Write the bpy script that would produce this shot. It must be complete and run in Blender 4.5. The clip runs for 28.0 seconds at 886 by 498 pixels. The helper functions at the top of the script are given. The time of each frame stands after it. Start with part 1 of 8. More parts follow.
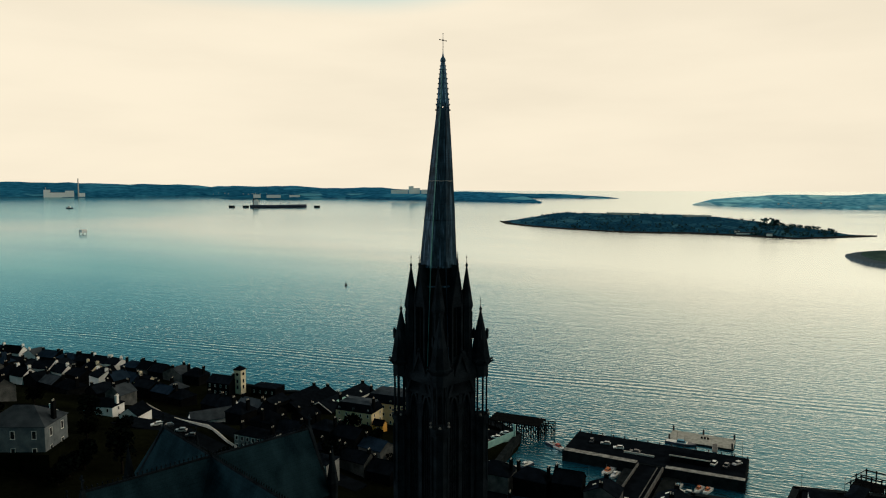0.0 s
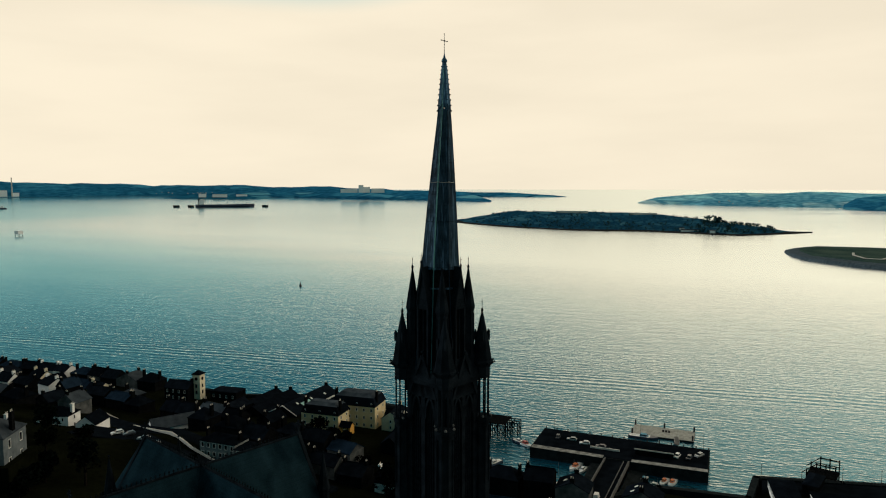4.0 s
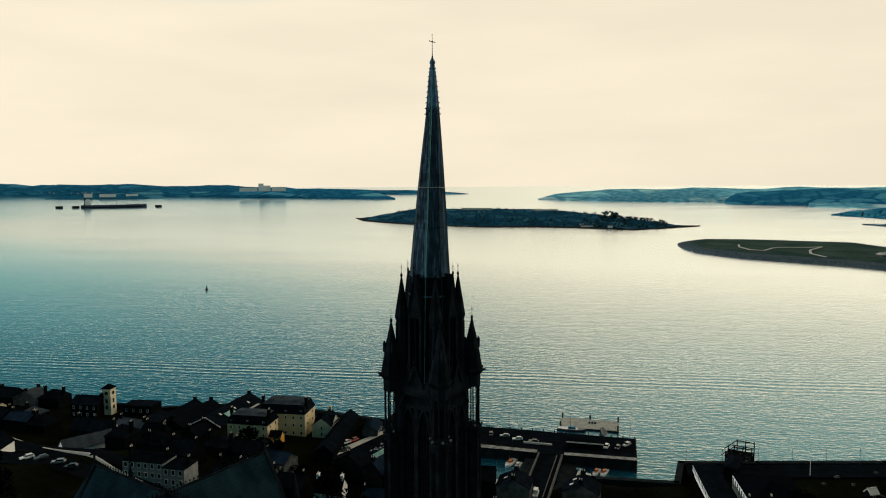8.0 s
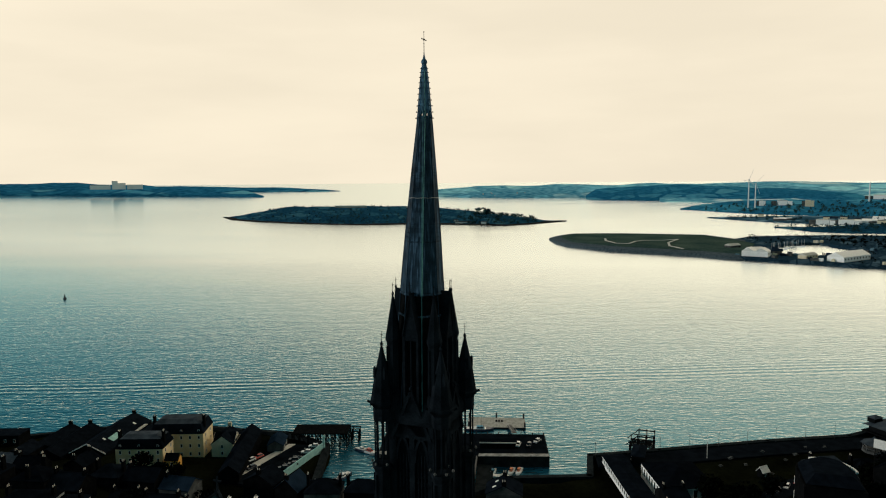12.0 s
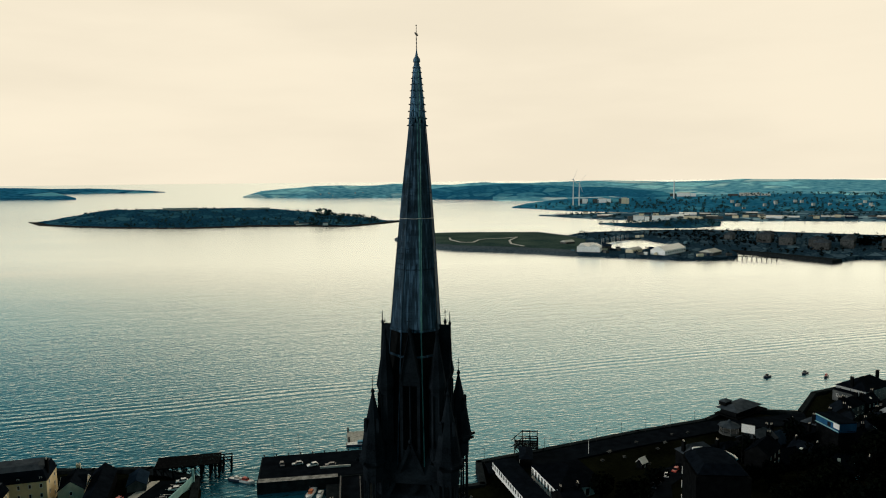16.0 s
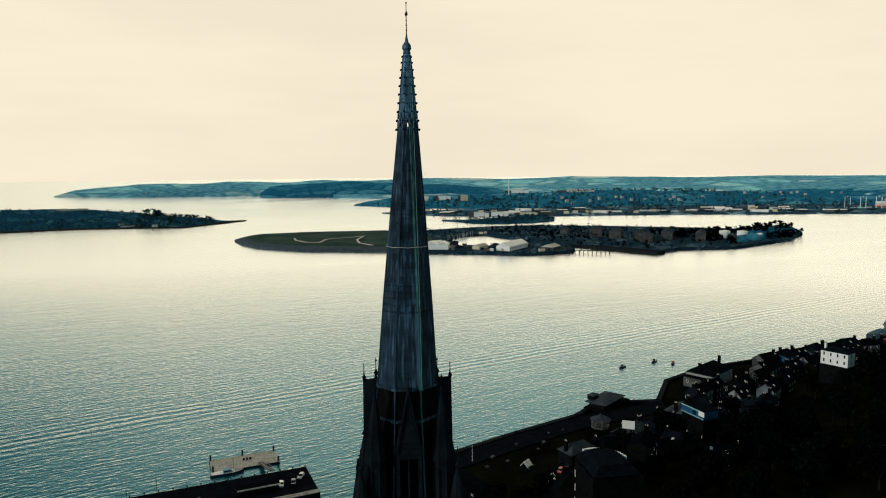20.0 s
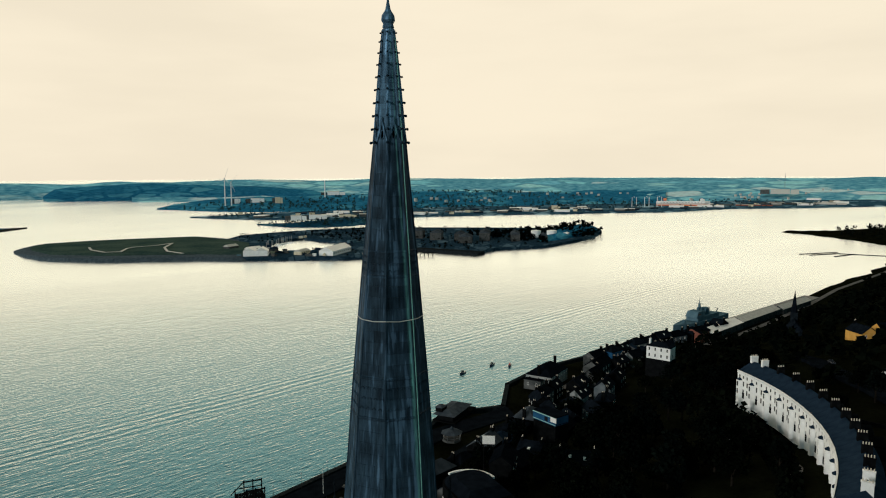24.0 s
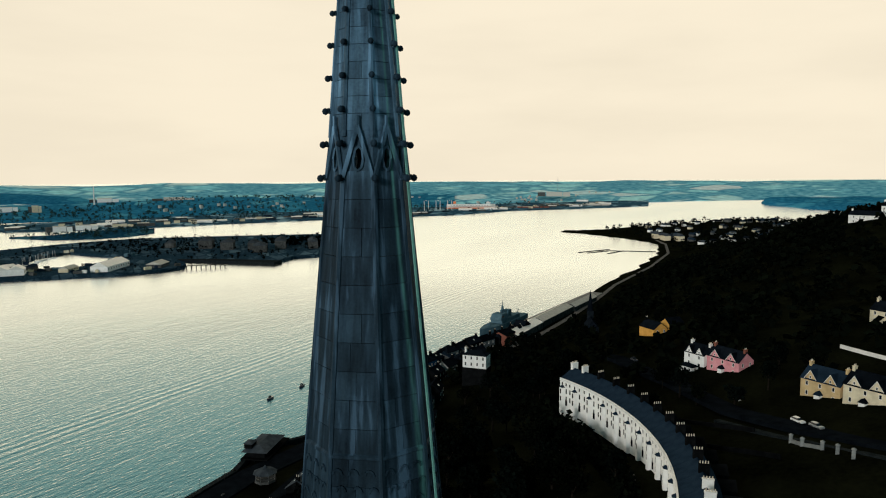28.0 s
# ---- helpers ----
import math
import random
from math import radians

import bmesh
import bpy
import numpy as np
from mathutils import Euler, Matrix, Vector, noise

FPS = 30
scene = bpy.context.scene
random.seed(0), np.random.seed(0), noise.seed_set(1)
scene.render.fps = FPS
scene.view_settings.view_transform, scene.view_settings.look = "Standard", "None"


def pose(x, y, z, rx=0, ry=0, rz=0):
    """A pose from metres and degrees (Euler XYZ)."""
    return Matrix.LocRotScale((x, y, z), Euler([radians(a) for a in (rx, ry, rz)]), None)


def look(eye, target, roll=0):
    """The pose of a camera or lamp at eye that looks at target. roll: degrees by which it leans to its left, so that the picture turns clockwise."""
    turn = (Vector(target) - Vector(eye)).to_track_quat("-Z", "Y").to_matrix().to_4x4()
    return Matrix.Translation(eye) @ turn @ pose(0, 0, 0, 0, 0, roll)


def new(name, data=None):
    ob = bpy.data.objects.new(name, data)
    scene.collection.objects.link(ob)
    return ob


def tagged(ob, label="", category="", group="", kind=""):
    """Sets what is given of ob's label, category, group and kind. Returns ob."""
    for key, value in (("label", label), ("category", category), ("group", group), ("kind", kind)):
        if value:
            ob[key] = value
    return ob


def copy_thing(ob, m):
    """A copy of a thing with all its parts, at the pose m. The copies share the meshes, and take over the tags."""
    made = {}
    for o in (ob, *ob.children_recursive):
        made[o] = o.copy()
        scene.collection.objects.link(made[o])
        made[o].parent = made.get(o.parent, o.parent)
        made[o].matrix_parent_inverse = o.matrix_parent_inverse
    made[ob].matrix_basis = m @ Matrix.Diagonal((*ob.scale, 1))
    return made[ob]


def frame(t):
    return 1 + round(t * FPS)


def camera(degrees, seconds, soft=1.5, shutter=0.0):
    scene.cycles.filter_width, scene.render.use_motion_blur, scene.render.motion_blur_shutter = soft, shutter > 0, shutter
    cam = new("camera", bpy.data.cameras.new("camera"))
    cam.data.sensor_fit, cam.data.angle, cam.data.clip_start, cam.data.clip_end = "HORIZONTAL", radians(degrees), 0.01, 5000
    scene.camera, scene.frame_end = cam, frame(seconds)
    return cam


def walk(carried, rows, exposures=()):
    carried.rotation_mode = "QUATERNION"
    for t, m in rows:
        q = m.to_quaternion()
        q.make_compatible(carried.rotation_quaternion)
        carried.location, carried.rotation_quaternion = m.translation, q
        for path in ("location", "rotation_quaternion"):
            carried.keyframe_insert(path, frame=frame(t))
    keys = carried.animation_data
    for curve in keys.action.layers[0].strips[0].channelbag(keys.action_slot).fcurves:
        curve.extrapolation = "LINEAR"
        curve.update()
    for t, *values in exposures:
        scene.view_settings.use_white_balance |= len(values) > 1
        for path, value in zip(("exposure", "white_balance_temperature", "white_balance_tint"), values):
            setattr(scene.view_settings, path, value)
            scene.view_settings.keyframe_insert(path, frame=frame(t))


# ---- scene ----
cam = camera(65.2, 28.0, soft=1.1)
PATH = [
    (0, (-47.444, 85.502, 112.612), (-46.478, 83.759, 112.434), 0.1),
    (0.5, (-46.866, 85.847, 112.625), (-45.913, 84.098, 112.447), 0.2),
    (1, (-46.222, 86.189, 112.645), (-45.281, 84.433, 112.466), 0.1),
    (1.5, (-45.436, 86.593, 112.692), (-44.51, 84.83, 112.513), 0.1),
    (2, (-44.621, 86.967, 112.726), (-43.71, 85.196, 112.546), 0.1),
    (2.5, (-43.747, 87.323, 112.77), (-42.854, 85.543, 112.59), 0.1),
    (3, (-42.785, 87.665, 112.796), (-41.909, 85.876, 112.616), 0.1),
    (3.5, (-41.736, 87.999, 112.863), (-40.88, 86.201, 112.683), 0.1),
    (5.5, (-36.694, 89.431, 113.298), (-35.932, 87.591, 113.113), -0.2),
    (6, (-35.216, 89.756, 113.402), (-34.483, 87.904, 113.218), -0.1),
    (6.5, (-33.659, 89.986, 113.525), (-32.957, 88.123, 113.339), -0.2),
    (7, (-32.014, 90.141, 113.682), (-31.342, 88.266, 113.496), -0.2),
    (7.5, (-30.265, 90.208, 113.843), (-29.627, 88.321, 113.656), -0.2),
    (8, (-28.39, 90.157, 114.014), (-27.818, 88.25, 113.825), -0.3),
    (8.5, (-26.447, 89.994, 114.215), (-25.975, 88.06, 114.023), -0.3),
    (9, (-24.424, 89.79, 114.408), (-23.986, 87.848, 114.215), -0.4),
    (9.5, (-22.332, 89.519, 114.633), (-21.906, 87.575, 114.438), -0.3),
    (10, (-20.235, 89.144, 114.856), (-19.84, 87.193, 114.661), -0.4),
    (10.5, (-18.025, 88.691, 115.085), (-17.672, 86.732, 114.888), -0.4),
    (11, (-15.78, 88.083, 115.311), (-15.474, 86.116, 115.112), -0.4),
    (11.5, (-13.396, 87.323, 115.559), (-13.14, 85.349, 115.36), -0.4),
    (12, (-11.119, 86.393, 115.764), (-10.914, 84.413, 115.563), -0.4),
    (12.5, (-8.779, 85.259, 115.951), (-8.628, 83.275, 115.75), -0.4),
    (14.5, (0.858, 80.101, 116.955), (0.773, 78.113, 116.752), -0.3),
    (15, (3.139, 78.451, 117.204), (2.994, 76.466, 117.0), -0.5),
    (15.5, (5.361, 76.535, 117.506), (5.155, 74.556, 117.301), -0.5),
    (16, (7.423, 74.537, 117.795), (7.157, 72.566, 117.589), -0.5),
    (16.5, (9.274, 72.532, 118.066), (8.953, 70.568, 117.859), -0.5),
    (17, (10.985, 70.556, 118.278), (10.614, 68.601, 118.071), -0.5),
    (17.5, (12.641, 68.544, 118.452), (12.215, 66.601, 118.242), -0.4),
    (18, (14.081, 66.43, 118.667), (13.599, 64.5, 118.454), -0.5),
    (18.5, (15.338, 64.17, 118.909), (14.795, 62.257, 118.693), -0.6),
    (19, (16.577, 61.742, 119.149), (15.977, 59.846, 118.932), -0.4),
    (19.5, (17.661, 59.157, 119.396), (17.005, 57.28, 119.178), -0.4),
    (20, (18.609, 56.484, 119.629), (17.896, 54.629, 119.411), -0.5),
    (20.5, (19.448, 53.719, 119.888), (18.676, 51.887, 119.668), -0.4),
    (21, (20.162, 50.865, 120.143), (19.328, 49.06, 119.924), -0.4),
    (21.5, (20.719, 47.951, 120.39), (19.825, 46.176, 120.171), -0.5),
    (23.5, (21.292, 36.422, 121.366), (20.168, 34.783, 121.148), -0.4),
    (24, (20.997, 33.545, 121.59), (19.819, 31.944, 121.372), -0.3),
    (24.5, (20.501, 30.613, 121.81), (19.269, 29.052, 121.593), -0.3),
    (25, (19.821, 27.727, 122.036), (18.537, 26.209, 121.821), -0.4),
    (25.5, (18.89, 24.858, 122.228), (17.554, 23.386, 122.012), -0.4),
    (26, (17.789, 21.963, 122.411), (16.397, 20.543, 122.196), -0.3),
    (26.5, (16.505, 19.098, 122.614), (15.057, 17.735, 122.4), -0.3),
    (27, (15.074, 16.283, 122.828), (13.572, 14.979, 122.616), -0.4),
    (27.5, (13.485, 13.565, 123.073), (11.934, 12.32, 122.86), -0.3),
    (28, (11.804, 10.883, 123.329), (10.207, 9.698, 123.119), -0.4),
]
walk(cam, [(t, look(eye, target, roll)) for t, eye, target, roll in PATH])

# ---- world, sun ----
SUN_AZ = 84.0      # compass bearing of the hidden sun, clockwise from north (+y)
GLOW = 1.9
THIN_AZ = 216.0    # where the cloud is thinnest
SUN_EL = 15.0
world = bpy.data.worlds.new("evening_overcast")
scene.world = world
world.use_nodes = True
wt = world.node_tree
wt.nodes.clear()


def wnode(kind, **inputs):
    n = wt.nodes.new(kind)
    for k, v in inputs.items():
        n.inputs[int(k[1:])].default_value = v
    return n


def wmath(op, a, b=None, c=None):
    n = wt.nodes.new("ShaderNodeMath")
    n.operation = op
    n.use_clamp = False
    for i, v in enumerate((a, b, c)):
        if v is None:
            continue
        if isinstance(v, (int, float)):
            n.inputs[i].default_value = v
        else:
            wt.links.new(v, n.inputs[i])
    return n.outputs[0]


def wstep(v, lo, hi, a, b):
    n = wt.nodes.new("ShaderNodeMapRange")
    n.interpolation_type = "SMOOTHSTEP"
    for i, x in enumerate((lo, hi, a, b)):
        n.inputs[1 + i].default_value = x
    wt.links.new(v, n.inputs[0])
    return n.outputs[0]


sky = wt.nodes.new("ShaderNodeTexSky")
sky.sky_type = "NISHITA"
sky.sun_disc = False
sky.sun_elevation = radians(SUN_EL)
sky.sun_rotation = radians(SUN_AZ)
sky.air_density, sky.dust_density, sky.ozone_density = 1.0, 2.5, 2.0
tc = wt.nodes.new("ShaderNodeTexCoord")
sep = wt.nodes.new("ShaderNodeSeparateXYZ")
wt.links.new(tc.outputs["Generated"], sep.inputs[0])
sx, sy = math.sin(radians(SUN_AZ)), math.cos(radians(SUN_AZ))
tx, ty = math.sin(radians(THIN_AZ)), math.cos(radians(THIN_AZ))
toward = wmath("ADD", wmath("MULTIPLY", sep.outputs[0], tx), wmath("MULTIPLY", sep.outputs[1], ty))
# a clear bright strip under a dark deck of cloud, brightest on the sun's side
ex, ey = math.sin(radians(170)), math.cos(radians(170))
east = wmath("ADD", wmath("MULTIPLY", sep.outputs[0], ex), wmath("MULTIPLY", sep.outputs[1], ey))
side = wstep(east, -0.80, -0.15, 0.70, 1.0)
rise = wmath("SUBTRACT", sep.outputs[2], wstep(toward, 0.30, 0.95, 0.0, 0.14))
strip = wstep(rise, 0.225, 0.36, 1.0, 0.0)
deck = wstep(toward, 0.10, 0.90, 0.36, 0.95)
heavy = wstep(sep.outputs[2], 0.45, 0.75, 1.0, 0.12)
roof = wmath("MULTIPLY_ADD", wmath("SUBTRACT", 1.0, strip), wmath("MULTIPLY", deck, heavy), strip)
glow = wstep(toward, 0.1, 1.0, 0.97, 0.95)
cloud = wt.nodes.new("ShaderNodeTexNoise")
cloud.inputs["Scale"].default_value = 2.2
cloud.inputs["Detail"].default_value = 5.0
stretch = wt.nodes.new("ShaderNodeMapping")
stretch.inputs["Scale"].default_value = (1, 1, 5)
wt.links.new(tc.outputs["Generated"], stretch.inputs[0])
wt.links.new(stretch.outputs[0], cloud.inputs[0])
patch = wstep(cloud.outputs[0], 0.3, 0.7, 0.94, 1.025)
# the hidden evening light behind the thinnest cloud
gx, gy, gz0 = tx * math.cos(radians(30)), ty * math.cos(radians(30)), math.sin(radians(30))
near_glow = wmath("ADD", wmath("MULTIPLY", sep.outputs[2], gz0), wmath("ADD", wmath("MULTIPLY", sep.outputs[0], gx), wmath("MULTIPLY", sep.outputs[1], gy)))
blaze = wmath("MULTIPLY", wstep(near_glow, 0.66, 0.97, 0.0, GLOW), wstep(sep.outputs[2], 0.27, 0.42, 0.0, 1.0))
roof = wmath("ADD", roof, blaze)
level = wmath("MULTIPLY", wmath("MULTIPLY", side, roof), wmath("MULTIPLY", glow, patch))
tone = wt.nodes.new("ShaderNodeMix")
tone.data_type = "RGBA"
tone.inputs[6].default_value = (0.16, 0.68, 0.80, 1)
tone.inputs[7].default_value = (0.985, 0.875, 0.680, 1)
wt.links.new(wmath("MAXIMUM", wmath("MULTIPLY", wmath("POWER", strip, 3.0), wstep(east, -0.5, -0.16, 0.6, 1.0)), wstep(near_glow, 0.46, 0.74, 0.0, 1.0)), tone.inputs[0])
veil = wt.nodes.new("ShaderNodeBackground")
wt.links.new(tone.outputs[2], veil.inputs[0])
wt.links.new(level, veil.inputs[1])
blue = wt.nodes.new("ShaderNodeBackground")
wt.links.new(sky.outputs[0], blue.inputs[0])
blue.inputs[1].default_value = 0.0008
both = wt.nodes.new("ShaderNodeAddShader")
wt.links.new(veil.outputs[0], both.inputs[0])
wt.links.new(blue.outputs[0], both.inputs[1])
wout = wt.nodes.new("ShaderNodeOutputWorld")
wt.links.new(both.outputs[0], wout.inputs[0])

sun = new("sun", bpy.data.lights.new("sun", "SUN"))
sun.data.energy, sun.data.angle, sun.data.color = 1.5, radians(10), (1.0, 0.98, 0.94)
sun.matrix_world = look((sx * 100, sy * 100, 100 * math.tan(radians(SUN_EL))), (0, 0, 0))
tagged(sun, kind="structure")


# ---- materials ----
def mat_new(name, rough=0.8, metal=0.0, ior=1.45, spec=0.5):
    m = bpy.data.materials.new(name)
    m.use_nodes = True
    b = m.node_tree.nodes["Principled BSDF"]
    b.inputs["Roughness"].default_value = rough
    b.inputs["Metallic"].default_value = metal
    b.inputs["IOR"].default_value = ior
    b.inputs["Specular IOR Level"].default_value = spec
    return m, m.node_tree, b


def noise_fac(nt, scale, detail=4.0, stretch_xyz=(1, 1, 1), coord="Object"):
    t = nt.nodes.new("ShaderNodeTexCoord")
    mp = nt.nodes.new("ShaderNodeMapping")
    mp.inputs["Scale"].default_value = stretch_xyz
    nt.links.new(t.outputs[coord], mp.inputs[0])
    n = nt.nodes.new("ShaderNodeTexNoise")
    n.inputs["Scale"].default_value = scale
    n.inputs["Detail"].default_value = detail
    nt.links.new(mp.outputs[0], n.inputs[0])
    return n.outputs[0]


def ramp(nt, fac, stops):
    r = nt.nodes.new("ShaderNodeValToRGB")
    e = r.color_ramp.elements
    while len(e) < len(stops):
        e.new(0.5)
    for el, (p, c) in zip(e, stops):
        el.position, el.color = p, (*c, 1)
    nt.links.new(fac, r.inputs[0])
    return r.outputs[0]


def mixc(nt, fac, a, b, mode="MIX"):
    m = nt.nodes.new("ShaderNodeMix")
    m.data_type, m.blend_type = "RGBA", mode
    for i, v in ((0, fac), (6, a), (7, b)):
        if isinstance(v, (int, float)):
            m.inputs[i].default_value = v
        elif isinstance(v, tuple):
            m.inputs[i].default_value = (*v, 1)
        else:
            nt.links.new(v, m.inputs[i])
    return m.outputs[2]


def mth(nt, op, a, b=None, c=None):
    n = nt.nodes.new("ShaderNodeMath")
    n.operation = op
    for i, v in enumerate((a, b, c)):
        if v is None:
            continue
        if isinstance(v, (int, float)):
            n.inputs[i].default_value = v
        else:
            nt.links.new(v, n.inputs[i])
    return n.outputs[0]


def bump(nt, b, height, strength=0.3, dist=0.02):
    n = nt.nodes.new("ShaderNodeBump")
    n.inputs["Strength"].default_value = strength
    n.inputs["Distance"].default_value = dist
    nt.links.new(height, n.inputs["Height"])
    nt.links.new(n.outputs[0], b.inputs["Normal"])
    if b.inputs["Coat Weight"].default_value:
        nt.links.new(n.outputs[0], b.inputs["Coat Normal"])


def surface(name, dark, light, scale=1.0, rough=0.8, stain=0.25, grain=9.0, bumps=0.25, stretch_xyz=(1, 1, 1), spec=0.0, vary=0.0, metal=0.0, dist=0.02):
    """Weathered surface: blotches between two tones, a finer grain over them, relief."""
    m, nt, b = mat_new(name, rough, metal, spec=spec)
    big = noise_fac(nt, scale, 5, stretch_xyz)
    fine = noise_fac(nt, scale * grain, 6, stretch_xyz)
    c = ramp(nt, big, ((0.32, dark), (0.68, light)))
    c = mixc(nt, stain, c, ramp(nt, fine, ((0.3, tuple(x * 0.55 for x in dark)), (0.7, tuple(min(1, x * 1.15) for x in light)))))
    if vary:
        oi = nt.nodes.new("ShaderNodeObjectInfo")
        v = mth(nt, "MULTIPLY_ADD", oi.outputs["Random"], vary, 1 - vary / 2)
        c = mixc(nt, 1.0, c, v, "MULTIPLY")
    nt.links.new(c, b.inputs["Base Color"])
    nt.links.new(mth(nt, "MULTIPLY_ADD", fine, 0.25, rough - 0.12), b.inputs["Roughness"])
    bump(nt, b, fine, bumps, dist)
    return m


def plain(name, col, rough=0.5, metal=0.0, spec=0.5):
    m, nt, b = mat_new(name, rough, metal, spec=spec)
    f = noise_fac(nt, 3.0, 4)
    c = ramp(nt, f, ((0.3, tuple(x * 0.8 for x in col)), (0.7, tuple(min(1, x * 1.08) for x in col))))
    nt.links.new(c, b.inputs["Base Color"])
    return m


M = {}


def spire_stone(name):
    """Granite ashlar, sooty, with rain streaks that run down the faces and a green copper wash below the conductor."""
    m, nt, b = mat_new(name, 0.6, spec=0.02)
    oi = nt.nodes.new("ShaderNodeObjectInfo")
    streak = noise_fac(nt, 1.0, 4, (4.2, 4.2, 0.09))
    streak2 = noise_fac(nt, 1.0, 4, (9.0, 9.0, 0.35))
    patchy = noise_fac(nt, 0.9, 4)
    grit = noise_fac(nt, 16.0, 6)
    t = nt.nodes.new("ShaderNodeTexCoord")
    sp = nt.nodes.new("ShaderNodeSeparateXYZ")
    nt.links.new(t.outputs["Object"], sp.inputs[0])
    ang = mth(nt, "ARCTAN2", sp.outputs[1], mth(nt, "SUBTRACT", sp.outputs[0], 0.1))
    # every second face is made paler than the ones between
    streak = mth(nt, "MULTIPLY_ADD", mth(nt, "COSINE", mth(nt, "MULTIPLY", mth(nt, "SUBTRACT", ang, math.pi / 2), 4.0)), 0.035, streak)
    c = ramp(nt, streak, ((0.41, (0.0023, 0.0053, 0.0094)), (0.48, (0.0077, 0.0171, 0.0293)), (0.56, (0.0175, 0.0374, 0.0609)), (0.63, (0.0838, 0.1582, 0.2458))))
    c = mixc(nt, 0.25, c, ramp(nt, streak2, ((0.38, (0.0038, 0.0087, 0.0148)), (0.64, (0.0519, 0.1021, 0.1475)))))
    c = mixc(nt, 0.28, c, ramp(nt, patchy, ((0.35, (0.0047, 0.0109, 0.0176)), (0.65, (0.0401, 0.0802, 0.1179)))))
    c = mixc(nt, 0.13, c, ramp(nt, grit, ((0.3, (0.0071, 0.0138, 0.0216)), (0.7, (0.0471, 0.0875, 0.1229)))))
    # the stone is paler from the crocketed stage up
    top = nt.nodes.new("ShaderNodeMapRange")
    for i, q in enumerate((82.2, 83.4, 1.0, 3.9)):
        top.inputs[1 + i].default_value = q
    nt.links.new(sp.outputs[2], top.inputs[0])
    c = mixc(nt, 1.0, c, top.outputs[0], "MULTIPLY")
    off = mth(nt, "MULTIPLY", mth(nt, "SUBTRACT", ang, 1.84), 26.0)
    wash = mth(nt, "MULTIPLY", mth(nt, "EXPONENT", mth(nt, "MULTIPLY", mth(nt, "MULTIPLY", off, off), -1.0)), mth(nt, "MULTIPLY_ADD", streak2, 1.6, -0.25))
    c = mixc(nt, wash, c, (0.10, 0.29, 0.28))
    v = mth(nt, "MULTIPLY_ADD", oi.outputs["Random"], 0.50, 0.68)
    c = mixc(nt, 1.0, c, v, "MULTIPLY")
    nt.links.new(c, b.inputs["Base Color"])
    nt.links.new(mth(nt, "MULTIPLY_ADD", grit, 0.3, 0.34), b.inputs["Roughness"])
    bump(nt, b, grit, 0.35, 0.02)
    return m


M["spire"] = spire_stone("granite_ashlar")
# backlit shade is put into the near-black stone, slate, rubble and asphalt colours
M["stone"] = surface("sooty_shaded_limestone", (0.0026, 0.0040, 0.0055), (0.015, 0.021, 0.027), 0.5, 0.6, 0.35, 12, 0.4)
M["joint"] = surface("dark_joint", (0.002, 0.0026, 0.003), (0.008, 0.009, 0.0095), 2.0, 0.95)
M["verdigris"] = surface("green_copper", (0.08, 0.24, 0.22), (0.20, 0.45, 0.40), 3.0, 0.6, 0.3)
M["copper_roof"] = surface("old_slate_roof", (0.003, 0.010, 0.015), (0.014, 0.036, 0.048), 0.35, 0.75, 0.3, 20, 0.4, (1, 1, 0.3))
M["metal"] = plain("dull_metal", (0.25, 0.27, 0.28), 0.4, 0.9)
M["gilt"] = plain("weathered_iron", (0.10, 0.10, 0.10), 0.5, 0.6)
M["cable"] = plain("pale_cable", (0.6, 0.6, 0.55), 0.6)
M["slate"] = surface("shaded_slate", (0.0018, 0.0029, 0.0046), (0.0065, 0.0095, 0.0140), 0.4, 0.7, 0.3, 14, 0.35, vary=0.9)
M["slate_grey"] = surface("grey_felt_roof", (0.022, 0.029, 0.037), (0.062, 0.075, 0.088), 0.3, 0.7, 0.25, 14, 0.2, vary=0.3)
M["slate_blue"] = surface("blue_grey_slate", (0.006, 0.013, 0.024), (0.016, 0.031, 0.052), 0.3, 0.5, 0.3, 14, 0.2)
M["white"] = surface("white_render", (0.74, 0.74, 0.71), (0.88, 0.87, 0.85), 0.35, 0.8, 0.15, 10, 0.1, vary=0.1)
M["cream"] = surface("cream_render", (0.55, 0.48, 0.34), (0.74, 0.66, 0.48), 0.35, 0.8, 0.15, 10, 0.1, vary=0.1)
M["yellow"] = surface("yellow_render", (0.60, 0.48, 0.28), (0.74, 0.61, 0.37), 0.35, 0.8, 0.15, 10, 0.1)
M["orange"] = surface("orange_render", (0.58, 0.29, 0.06), (0.72, 0.39, 0.10), 0.35, 0.8, 0.12, 10, 0.1)
M["pink"] = surface("pink_render", (0.60, 0.24, 0.27), (0.74, 0.34, 0.37), 0.35, 0.8, 0.12, 10, 0.1)
M["ochre"] = surface("ochre_render", (0.46, 0.33, 0.17), (0.60, 0.45, 0.25), 0.35, 0.8, 0.15, 10, 0.1)
M["bluewall"] = surface("blue_painted_wall", (0.012, 0.06, 0.13), (0.022, 0.09, 0.18), 0.35, 0.7, 0.12, 10, 0.1)
M["greywall"] = surface("grey_render", (0.03, 0.036, 0.037), (0.11, 0.112, 0.11), 0.35, 0.85, 0.25, 10, 0.15, vary=0.5)
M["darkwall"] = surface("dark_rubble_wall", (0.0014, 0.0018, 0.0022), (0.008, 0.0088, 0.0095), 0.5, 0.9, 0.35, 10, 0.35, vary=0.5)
M["brick"] = surface("red_brick", (0.16, 0.06, 0.045), (0.27, 0.10, 0.07), 1.0, 0.9, 0.3, 10, 0.3)
